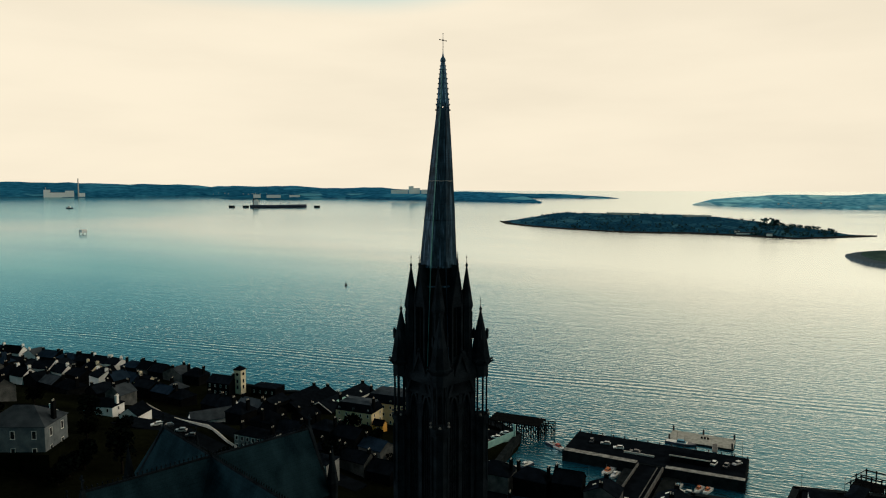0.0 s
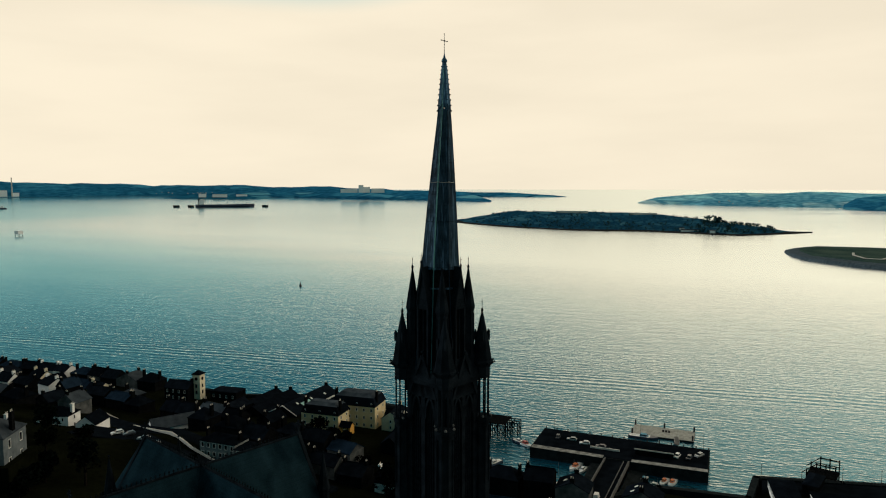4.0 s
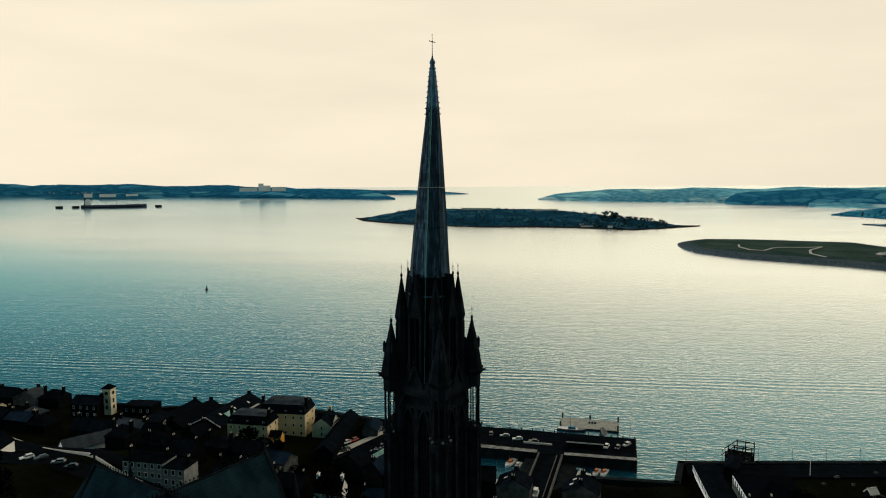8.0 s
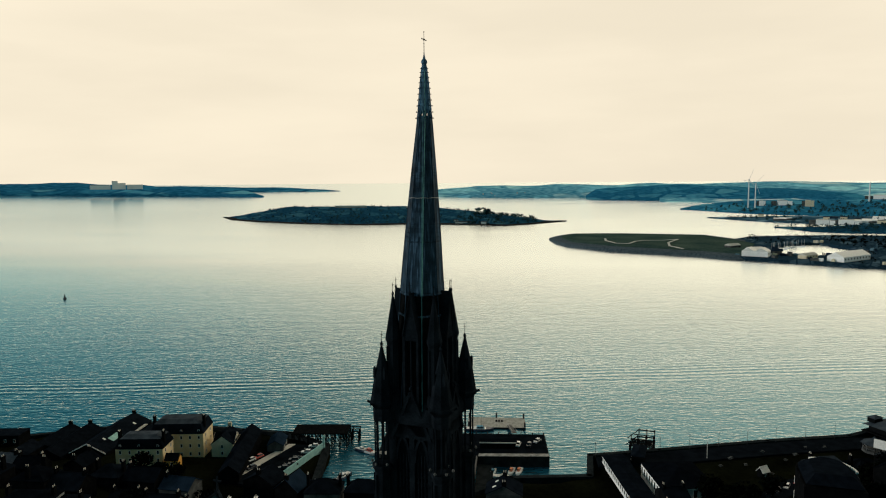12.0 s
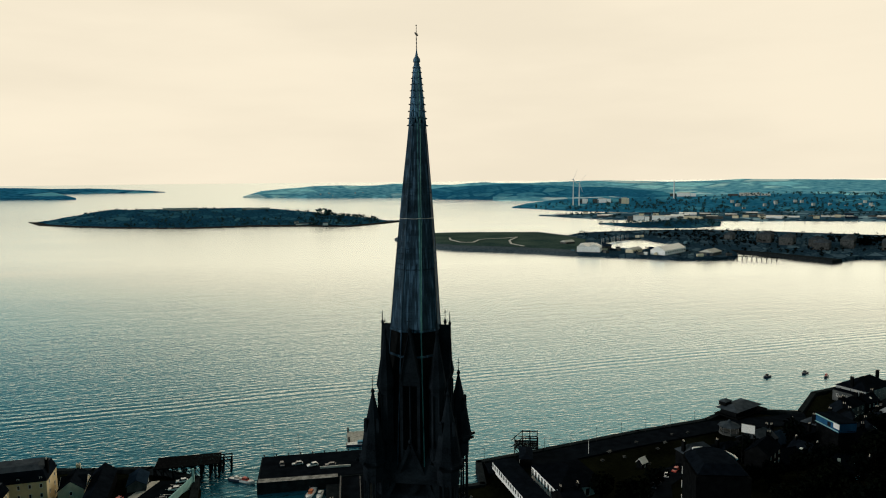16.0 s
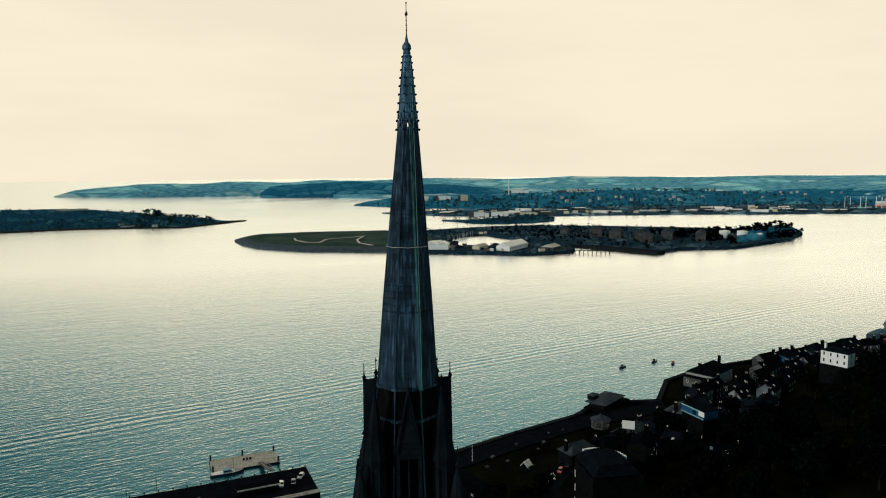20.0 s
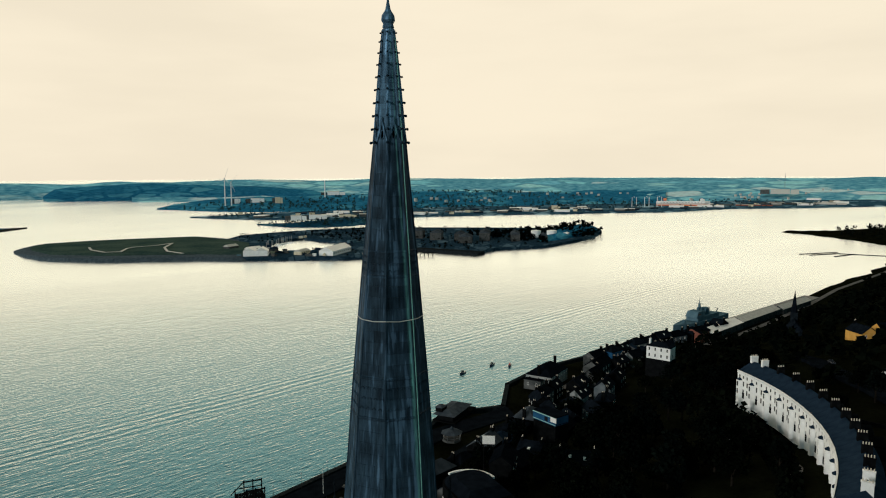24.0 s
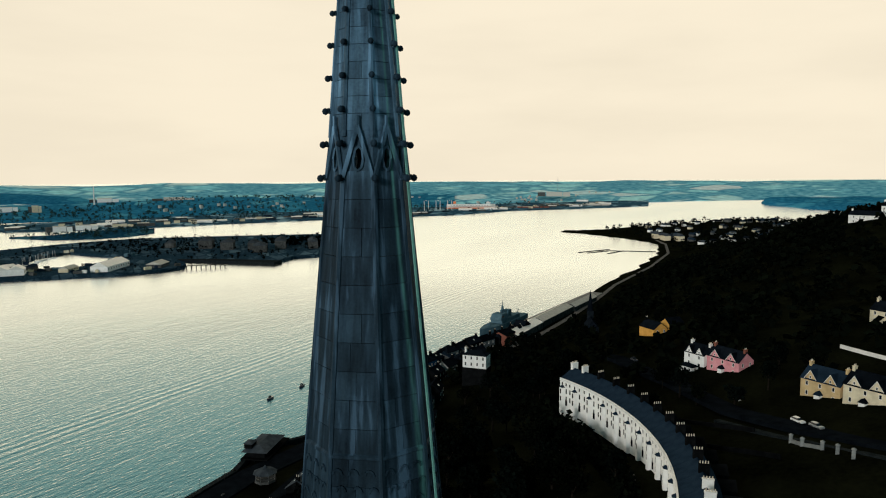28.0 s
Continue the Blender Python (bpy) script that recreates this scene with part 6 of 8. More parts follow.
# --- the rest of the town, row by row
def fill_rows():
    rnd = random.Random(4)
    def free(x, y, r):
        return all(math.hypot(x - a, y - b) > r + q for a, b, q in TAKEN)
    def row(pts, step, depth, walls, eaves, lights=0.3, names="house", grp="town houses"):
        line = lerp_poly(pts, 2.0)
        i = 0
        while i < len(line) - 6:
            L = step * rnd.uniform(0.75, 1.35)
            k = min(len(line) - 1, i + int(L / 2))
            (x0, y0), (x1, y1) = line[i], line[k]
            x, y = (x0 + x1) / 2, (y0 + y1) / 2
            ang = math.degrees(math.atan2(y1 - y0, x1 - x0))
            if free(x, y, 5.5):
                fl = rnd.choice((2, 2, 3))
                turned = rnd.random() < 0.25
                house(x, y, L if not turned else depth, depth * rnd.uniform(0.85, 1.15) if not turned else L, ang + (90 if turned else 0) + rnd.uniform(-5, 5), (rnd.uniform(*eaves) - 0.8) * (1 if fl == 2 else 1.2), rnd.choice(walls), rnd.choice(("gable", "gable", "gable", "hip")),
                      rnd.uniform(2.4, 3.8), rnd.choice(("slate", "slate", "slate", "slate", "slate_blue", "slate", "slate_grey", "slate")), fl, 2, chim=rnd.choice((1, 2, 2)), skylights=rnd.choice((1, 2, 3)) if rnd.random() < lights + 0.15 else 0, sides=rnd.choice(("b", "b", "")), group=grp)
            i = k + (1 if rnd.random() < 0.8 else 3)
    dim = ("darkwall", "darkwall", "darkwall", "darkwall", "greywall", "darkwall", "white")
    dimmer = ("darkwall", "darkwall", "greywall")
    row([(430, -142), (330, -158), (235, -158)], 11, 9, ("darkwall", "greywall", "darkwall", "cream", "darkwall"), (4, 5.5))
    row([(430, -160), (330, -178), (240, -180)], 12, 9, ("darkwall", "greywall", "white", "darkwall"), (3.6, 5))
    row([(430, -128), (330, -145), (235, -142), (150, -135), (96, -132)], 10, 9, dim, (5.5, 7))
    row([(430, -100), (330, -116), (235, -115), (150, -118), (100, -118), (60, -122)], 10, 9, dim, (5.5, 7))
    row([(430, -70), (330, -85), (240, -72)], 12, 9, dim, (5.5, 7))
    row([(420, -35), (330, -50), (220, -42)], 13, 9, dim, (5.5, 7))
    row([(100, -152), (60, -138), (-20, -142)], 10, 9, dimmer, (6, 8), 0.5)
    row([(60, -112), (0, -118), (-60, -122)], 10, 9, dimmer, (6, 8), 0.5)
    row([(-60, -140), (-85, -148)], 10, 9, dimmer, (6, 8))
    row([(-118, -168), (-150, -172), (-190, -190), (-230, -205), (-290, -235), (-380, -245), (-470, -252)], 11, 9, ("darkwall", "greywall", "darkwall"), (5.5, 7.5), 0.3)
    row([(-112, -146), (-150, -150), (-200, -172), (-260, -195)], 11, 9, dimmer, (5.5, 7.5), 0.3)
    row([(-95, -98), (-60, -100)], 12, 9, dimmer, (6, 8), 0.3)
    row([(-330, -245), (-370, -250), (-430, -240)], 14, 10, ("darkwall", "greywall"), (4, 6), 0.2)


fill_rows()


# ---- quays and piers ----
def slab(name, pts, z0, z1, mat, label, kind="structure", cat="quay"):
    ob = Shape().loft([[(*p, z0) for p in pts], [(*p, z1) for p in pts]]).obj(name, mat)
    return tagged(ob, label, cat, kind=kind)


def wall_line(name, pts, w, z0, z1, mat, label):
    s = Shape()
    for a, b in zip(pts, pts[1:]):
        d = math.hypot(b[0] - a[0], b[1] - a[1])
        s.box((a[0] + b[0]) / 2, (a[1] + b[1]) / 2, z0, d + w * 0.6, w, z1 - z0, math.atan2(b[1] - a[1], b[0] - a[0]))
    return tagged(s.obj(name, mat), label, "wall", kind="structure")


QUAY = [(-603, -279), (-516, -272), (-416, -262), (-360, -266), (-268, -262), (-232, -250), (-206, -224), (-176, -233), (-156, -221), (-119, -212), (-71, -198), (-42, -190), (-40, -170), (-10, -166), (6, -150), (40, -146), (62, -150), (68, -192), (88, -204), (110, -206), (155, -212), (205, -190), (225, -190), (315, -186), (426, -168), (520, -150)]
wall_line("quay_wall", QUAY, 2.4, -3, 3.9, M["quay"], "dark stone quay wall along the waterfront")
slab("promenade", [(-206, -221), (-156, -218), (-119, -209), (-71, -195), (-44, -187), (-44, -178), (-75, -184), (-120, -197), (-156, -206), (-200, -208)], 2.0, 4.05, M["asphalt"], "dark paved promenade along the water", cat="pavement")
along([(-90, -128), (-100, -150), (-110, -160), (-150, -186), (-200, -205)], 8, 0.12, "road_west", M["asphalt"], "wet asphalt street behind the promenade")
along([(-190, 16), (-201, -2), (-217, -24), (-236, -48), (-254, -64), (-271, -80), (-292, -104), (-320, -136)], 9, 0.15, "road_hill", M["asphalt"], "asphalt road that runs down past the crescent")
along([(-183, 12), (-194, -5), (-209, -27), (-228, -51)], 2.2, 0.3, "pavement_hill", M["quay"], "concrete pavement beside the hill road")
along([(-164, -56), (-178, -62), (-190, -74), (-198, -88), (-206, -104)], 3.0, 0.1, "path_garden", M["pave"], "pale path through a dark garden")
along([(90, -104), (120, -104), (150, -99), (185, -104), (216, -112)], 7, 0.12, "road_east", M["asphalt"], "asphalt lane under the cathedral")
along([(98, -87), (128, -84), (160, -83), (190, -84)], 9, 0.1, "car_park_ground", M["asphalt"], "asphalt yard with parked cars")
along([(128, -90), (141, -92), (186, -106), (232, -125.5)], 0.45, 1.3, "boundary_wall", M["palepave"], "long pale boundary wall beside a lane")
along([(-190, -24), (-197, -40), (-208, -62)], 0.5, 1.6, "garden_wall", M["darkwall"], "dark stone garden wall beside the road")
along([(-214, -36), (-225, -60), (-240, -84), (-262, -108)], 0.5, 1.8, "garden_wall_upper", M["darkwall"], "dark garden wall in front of the pink house")
along([(-298, -23), (-280, -6), (-262, 12)], 0.6, 2.6, "white_wall", M["white"], "long white garden wall on the hill")

# T-shaped pier
slab("pier_head", [(44, -181.5), (45, -206.5), (-24.5, -209.5), (-25.5, -185)][::-1], -3, 4.4, M["quay"], "dark masonry head of a T-shaped pier", cat="pier")
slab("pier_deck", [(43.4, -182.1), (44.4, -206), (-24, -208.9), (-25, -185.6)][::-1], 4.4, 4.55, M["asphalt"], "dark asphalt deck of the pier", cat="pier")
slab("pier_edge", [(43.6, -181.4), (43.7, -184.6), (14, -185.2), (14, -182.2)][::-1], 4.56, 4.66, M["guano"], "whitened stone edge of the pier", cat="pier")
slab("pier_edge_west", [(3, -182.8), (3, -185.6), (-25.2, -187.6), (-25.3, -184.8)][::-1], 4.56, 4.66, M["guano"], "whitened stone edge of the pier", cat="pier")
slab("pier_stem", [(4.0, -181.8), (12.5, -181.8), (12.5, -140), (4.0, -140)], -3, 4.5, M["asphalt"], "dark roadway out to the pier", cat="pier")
for i, x in enumerate((3.6, 12.9, 5.6)):
    wall_line("pier_parapet", [(x, -181.5), (x, -140)], 0.5 if i < 2 else 0.3, 4.5 if i == 2 else 3.7, 5.3 if i < 2 else 4.75, M["pave"], "grey concrete parapet of the pier road")
slab("slipway", [(13.3, -182), (18.5, -182), (17, -146), (13.3, -146)], -3, 2.0, M["quay"], "weedy stone slip beside the pier road", cat="pier")
slab("slipway_west", [(-3.5, -182), (3.2, -182), (3.2, -150), (-2, -152)], -3, 1.6, M["quay"], "weedy stone slip beside the pier road", cat="pier")
for i in range(15):
    q = i / 14
    x, y = 44 - 68 * q, -206.2 - 2.6 * q
    b = tagged(Shape().turn(7, [(0.22, 4.5), (0.2, 5.2), (0.32, 5.35), (0.3, 5.6), (0.05, 5.7)], x, y + 0.6).obj("bollard", M["rubber"]), "black iron mooring bollard on the pier", "bollard", "pier bollards")
for x, y, h in ((30, -205.5, 9), (3, -206.5, 9), (-22, -208, 7), (40, -205, 8)):
    p = thing("lamp_post", pose(x, y, 4.5), "tall dark steel lamp post on the pier", "lamp", "lamp posts")
    Shape().turn(6, [(0.1, 0), (0.05, h)]).obj("post", M["rubber"], p)
    Shape().bar((0, 0, h), (0.7, 0, h + 0.05), 0.12).obj("lamp_head", M["metal"], p)
sh = thing("shelter", pose(-4.5, -193, 4.55, 0, 0, 3), "long low dark shelter with a pale roof edge on the pier", "shelter")
Shape().box(0, 0, 0, 14.5, 3.4, 2.6).obj("wall", M["timber"], sh)
Shape().box(0, 0, 2.6, 15.2, 4.2, 0.25).obj("roof", M["slate"], sh)
Shape().box(0, 2.2, 2.5, 15.3, 0.25, 0.45).obj("fascia", M["palepave"], sh)
bench = tagged(Shape().box(15, -191.5, 4.55, 12, 0.6, 0.7, radians(2)).obj("low_wall", M["palepave"]), "long low pale wall on the pier", "wall")

# pontoon and its gangway
pn = thing("pontoon", pose(-3, -233, 0, 0, 0, 2.0), "pale floating pontoon with a boat alongside", "pontoon")
Shape().box(0, 0, -0.8, 27, 13, 1.5).obj("float", M["quay"], pn)
for i in range(18):
    Shape().box(-13.5 + 0.75 + i * 1.5, 0, 0.7, 1.46, 13.2, 0.14).obj("plank", M["deckwood"], pn)
for x, y in ((-13, 6), (13, 6), (-13, -6), (13, -6), (0, -6.3)):
    Shape().turn(8, [(0.4, -1), (0.4, 3.0), (0.1, 3.3)], x, y).obj("pile", M["rubber"], pn)
for x in (-2.5, -1.2, 0.1):
    Shape().box(x, -1, 0.84, 0.8, 0.6, 0.8).obj("crate", M["darkwall"], pn)
gw = thing("gangway", look((-9, -229, 1.0), (-11.5, -210, 4.2)), "grey steel gangway from the pier to the pontoon", "gangway")
gw.matrix_basis = Matrix.Identity(4)
Shape().bar((-9, -229, 1.0), (-11.5, -209.5, 4.6), 2.0, 0.2).obj("deck", M["pave"], gw)
for sx2 in (-1.0, 1.0):
    Shape().bar((-9 + sx2, -229, 2.0), (-11.5 + sx2, -209.5, 5.6), 0.1).obj("handrail", M["metal"], gw)


# ---- boats ----
def hull(s, L, B, z0, z1, bow=0.35, n=7):
    """Simple round-bilged hull, bow towards +x."""
    rings = []
    for k in range(n):
        q = k / (n - 1)
        x = -L / 2 + L * q
        w = B / 2 * (0.82 + 0.18 * min(1, q * 3)) * (1 - max(0, (q - 1 + bow) / bow) ** 2 * 0.97)
        sheer = 0.25 * max(0, q - 0.5) * (z1 - z0)
        rings.append([(x, -w * 0.55, z0 + 0.15 * (q > 0.85) * (z1 - z0)), (x, -w, (z0 + z1) / 2 + sheer), (x, -w, z1 + sheer), (x, w, z1 + sheer), (x, w, (z0 + z1) / 2 + sheer), (x, w * 0.55, z0 + 0.15 * (q > 0.85) * (z1 - z0))])
    m = len(rings[0])
    v = [p for r in rings for p in r]
    f = [(i * m + j, (i + 1) * m + j, (i + 1) * m + (j + 1) % m, i * m + (j + 1) % m) for i in range(n - 1) for j in range(m)]
    f += [tuple(range(m)), tuple((n - 1) * m + j for j in reversed(range(m)))]
    return s.add(v, f)


def motor_boat(x, y, rot, L, mat, cabin, label, name="motor_boat", mast=0.0, deck="trim"):
    b = thing(name, pose(x, y, 0, 0, 0, rot), label, "boat", "moored boats")
    hull(Shape(), L, L * 0.3, -0.4, 0.95).obj("hull", mat, b)
    hull(Shape(), L * 0.93, L * 0.26, 0.93, 1.02).obj("deck", M[deck], b)
    c = Shape().loft([[(-L * 0.12, -L * 0.1, 0.95), (L * 0.18, -L * 0.08, 0.95), (L * 0.18, L * 0.08, 0.95), (-L * 0.12, L * 0.1, 0.95)], [(-L * 0.1, -L * 0.085, 2.0), (L * 0.1, -L * 0.065, 2.0), (L * 0.1, L * 0.065, 2.0), (-L * 0.1, L * 0.085, 2.0)]])
    c.obj("cabin", cabin, b)
    Shape().box(0.02 * L, 0, 1.4, L * 0.235, L * 0.185, 0.35).obj("cabin_window", M["glass"], b)
    r = Shape()
    for sg in (-1, 1):
        r.bar((-L * 0.4, sg * L * 0.12, 1.5), (L * 0.35, sg * L * 0.09, 1.6), 0.05)
    r.obj("rail", M["metal"], b)
    if mast:
        Shape().turn(5, [(0.08, 1.0), (0.04, mast)], L * 0.12, 0).obj("mast", M["metal"], b)
    return b


motor_boat(25, -156, 110, 9.5, M["carpaint_w"], M["trim"], "white sailing yacht with a mast moored in the basin", "sailing_boat", 11.0)
motor_boat(31.5, -155.5, 100, 8.5, M["hull_dark"], M["trim"], "dark hulled yacht with a white cabin", "sailing_boat", 9.0)
motor_boat(24, -178.5, 75, 9, M["carpaint_w"], M["orangepaint"], "orange and white pilot boat beside the pier", "pilot_boat", 4)
motor_boat(20.6, -176.4, 80, 7, M["carpaint_w"], M["trim"], "white motor boat rafted beside the pier")
motor_boat(-3, -177, 80, 6.5, M["carpaint_w"], M["bluetarp"], "white open boat behind the pier")
motor_boat(-7.5, -173, 170, 9, M["carpaint_w"], M["trim"], "white fishing boat behind the pier", "fishing_boat", 4)
motor_boat(-10.2, -178.5, 75, 7, M["carpaint_w"], M["orangepaint"], "white and orange work boat behind the pier")
motor_boat(-13.2, -178.8, 75, 7, M["carpaint_w"], M["orangepaint"], "white and orange work boat beside another")
motor_boat(50, -193.5, 150, 9, M["carpaint_w"], M["carpaint_r"], "white boat with a red wheelhouse at the pier end", "pilot_boat", 4)
motor_boat(53.5, -195, 150, 7, M["hull_dark"], M["trim"], "small dark boat at the pier end")
motor_boat(55, -168, 70, 9, M["hull_dark"], M["trim"], "dark fishing boat with a white wheelhouse", "fishing_boat", 6)
motor_boat(58, -162, 75, 8, M["hull_dark"], M["greywall"], "dark fishing boat moored at the quay", "fishing_boat", 6)
motor_boat(41, -152, 130, 4, M["hull_dark"], M["darkwall"], "small dark dinghy in the basin")
motor_boat(4.5, -224.5, 182, 13, M["hull_dark"], M["bluetarp"], "dark passenger launch with a blue canopy beside the pontoon", "launch", 4)
motor_boat(-258, -294, 25, 6, M["hull_dark"], M["rubber"], "small dark boat under way", "rescue_boat")
motor_boat(-232, -291, 20, 6, M["hull_dark"], M["rubber"], "small dark boat on the open water", "rescue_boat")
motor_boat(-266, -286, 40, 6, M["hull_dark"], M["carpaint_r"], "small dark red boat on the open water", "rescue_boat")
bu = thing("buoy", pose(432, -550, 0), "dark navigation buoy with a cage top", "buoy")
Shape().turn(10, [(1.6, -0.5), (1.6, 0.8), (1.2, 1.1)]).obj("float", M["rubber"], bu)
Shape().turn(6, [(0.9, 1.1), (0.35, 4.0), (0.5, 4.2), (0.1, 5.0)]).obj("cage", M["rubber"], bu)
bc = thing("beacon", pose(1480, -925, 0), "white beacon platform on piles in the harbour", "beacon")
Shape().box(0, 0, 5, 12, 12, 7).obj("house", M["white"], bc)
for a, b in ((-5, -5), (5, -5), (5, 5), (-5, 5)):
    Shape().turn(6, [(0.5, -2), (0.5, 5)], a, b).obj("pile", M["rubber"], bc)
for x, y in ((60, -172), (52, -160), (46, -158), (44, -165), (38, -170)):
    tagged(Shape().ball(x, y, 0.1, 0.45, 7).obj("mooring_buoy", M["trim"]), "small white mooring buoy on the water", "buoy", "mooring buoys")


# ---- cars ----
def car_build(mat, label, van=False):
    c = thing("car", pose(0, 0, 0), label, "car", "parked cars")
    L, W, H = (4.3, 1.75, 1.45) if not van else (5.0, 1.95, 2.2)
    Shape().loft([[(-L / 2, -W / 2, 0.3), (L / 2, -W / 2, 0.3), (L / 2, W / 2, 0.3), (-L / 2, W / 2, 0.3)], [(-L / 2, -W / 2, 0.8), (L / 2 - 0.05, -W / 2, 0.72), (L / 2 - 0.05, W / 2, 0.72), (-L / 2, W / 2, 0.8)], [(-L / 2 + 0.08, -W / 2 + 0.06, 0.92), (L / 2 - 0.3, -W / 2 + 0.06, 0.85), (L / 2 - 0.3, W / 2 - 0.06, 0.85), (-L / 2 + 0.08, W / 2 - 0.06, 0.92)]]).obj("body", mat, c)
    x0, x1 = (-L / 2 + 0.25, L / 2 - 1.2)
    Shape().loft([[(x0, -W / 2 + 0.08, 0.88), (x1, -W / 2 + 0.08, 0.86), (x1, W / 2 - 0.08, 0.86), (x0, W / 2 - 0.08, 0.88)], [(x0 + 0.35, -W / 2 + 0.22, H - 0.05), (x1 - 0.7, -W / 2 + 0.22, H - 0.05), (x1 - 0.7, W / 2 - 0.22, H - 0.05), (x0 + 0.35, W / 2 - 0.22, H - 0.05)]]).obj("glazing", M["glass"] if not van else mat, c)
    Shape().box((x0 + x1) / 2 - 0.17, 0, H - 0.05, x1 - x0 - 1.0, W - 0.42, 0.06).obj("car_roof", mat, c)
    for sx2 in (-1, 1):
        for sy2 in (-1, 1):
            w = Shape()
            cx, cy = sx2 * L * 0.31, sy2 * (W / 2 - 0.1)
            w.loft([[(cx + 0.32 * math.cos(t), cy + q, 0.32 + 0.32 * math.sin(t)) for t in np.linspace(0, 2 * math.pi, 11)[:-1]] for q in (0.1, -0.1)])
            w.obj("wheel", M["rubber"], c)
    return c


CARS = {}


def car(kind, x, y, z, rot):
    mats = {"w": ("carpaint_w", "white hatchback car parked on asphalt"), "s": ("carpaint_s", "silver hatchback car parked on asphalt"), "d": ("carpaint_d", "dark hatchback car parked on asphalt"), "v": ("carpaint_w", "white delivery van parked on asphalt"), "r": ("carpaint_r", "red hatchback car parked on asphalt")}
    m = pose(x, y, z, 0, 0, rot)
    if kind not in CARS:
        CARS[kind] = car_build(M[mats[kind][0]], mats[kind][1], kind == "v")
        CARS[kind].matrix_basis = m
    else:
        copy_thing(CARS[kind], m)


for k, x, y, r in (("w", 72, -186.5, 10), ("w", 73.2, -180, 10), ("d", 75, -168, 10), ("d", 77.5, -164, 10), ("d", 79, -156, 10), ("w", 93, -170, 60), ("r", 91, -173.5, 60), ("d", 90, -163, 60), ("d", 76, -172, 10)):
    car(k, x, y, 4.62, r)
for k, x, y, r in (("v", 8.2, -143.5, 92), ("w", 24, -194, 20), ("w", -13, -195.5, 80), ("d", -17.5, -195.5, 80), ("s", 30, -196, 10), ("d", 17, -193, 0), ("d", 36, -196, 100), ("s", -21, -200, 60)):
    car(k, x, y, 4.56, r)
for k, x, y, r in (("w", 108, -86, 95), ("d", 111.5, -86, 95), ("w", 115, -85.5, 95), ("d", 119, -85, 95), ("d", 150, -83, 30), ("s", 155, -83, 30), ("w", 168, -83, 60), ("d", 162, -83, 60)):
    car(k, x, y, max(gz(x, y + 4.5), gz(x, y + 3.5)) + 0.12, r)
for k, x, y, r in (("w", -221, -25, 56), ("s", -215, -19, 56), ("w", -372, -128, 40), ("s", -376, -131, 40), ("w", -368, -124, 40), ("d", -300, -108, 50)):
    car(k, x, y, gz(x, y) + 0.9, r)
for k, x, y, r in (("d", -101, -152, 60), ("s", -106, -157, 60), ("r", -112, -162, 45), ("d", -118, -166, 40), ("d", -96, -146, 65), ("w", -128, -172, 35), ("s", -140, -180, 35)):
    car(k, x, y, gz(x, y) + 0.5, r)

# ---- parking deck, wooden jetties ----
slab("parking_deck", [(79, -147), (97.5, -152), (87, -190), (68.8, -187.5)][::-1], -2, 4.6, M["asphalt"], "dark asphalt parking deck over the water", cat="car park")
s = Shape()
s.loft([[(96.8, -153.5, 4.604), (92.5, -152.8, 4.604), (80.5, -189, 4.604), (83.5, -189, 4.604)][::-1], [(96.8, -153.5, 4.64), (92.5, -152.8, 4.64), (80.5, -189, 4.64), (83.5, -189, 4.64)][::-1]])
tagged(s.obj("pale_lane", M["palepave"]), "pale concrete lane across the parking deck", "pavement", kind="structure")
for i in range(9):
    q = 0.12 + i * 0.1
    a, b = Vector((78.6, -147.5, 4.64)).lerp(Vector((69.4, -187.2, 4.64)), q), Vector((84, -149, 4.64)).lerp(Vector((75, -188, 4.64)), q)
    tagged(Shape().bar(a, b, 0.14, 0.02).obj("bay_line", M["trim"]), "white painted parking bay line", "marking", "bay lines", "structure")
wall_line("turquoise_wall", [(78.4, -147), (68.4, -187.6)], 0.4, 0.5, 6.2, M["turq"], "long pale turquoise panel wall beside the parking deck")
tagged(Shape().box(68.2, -188, 3, 0.8, 0.8, 6.0).obj("end_post", M["turq"]), "pale turquoise post at the end of the deck", "post")


def timber_jetty(x, y, rot, nx, ny, sx2, sy2, z, name, label, braces=True, deck=True, h2=0.0):
    j = thing(name, pose(x, y, 0, 0, 0, rot), label, "jetty")
    for i in range(nx):
        for k in range(ny):
            Shape().bar(((i - (nx - 1) / 2) * sx2, (k - (ny - 1) / 2) * sy2, -2.5), ((i - (nx - 1) / 2) * sx2, (k - (ny - 1) / 2) * sy2, z + (h2 if k == 0 else 0)), 0.42).obj("pile", M["timber"], j)
    W, H = (nx - 1) * sx2 + 0.6, (ny - 1) * sy2 + 0.6
    for k in range(ny):
        Shape().bar((-W / 2, (k - (ny - 1) / 2) * sy2, z), (W / 2, (k - (ny - 1) / 2) * sy2, z), 0.35).obj("beam", M["timber"], j)
        if braces:
            for i in range(nx - 1):
                x0, x1 = (i - (nx - 1) / 2) * sx2, (i + 1 - (nx - 1) / 2) * sx2
                Shape().bar((x0, (k - (ny - 1) / 2) * sy2, 0.5), (x1, (k - (ny - 1) / 2) * sy2, z - 0.2), 0.22).obj("brace", M["timber"], j)
    if deck:
        for i in range(int(W / 0.55)):
            Shape().box(-W / 2 + 0.27 + i * 0.55, 0, z + 0.2, 0.5, H, 0.12).obj("plank", M["timber"], j)
    return j


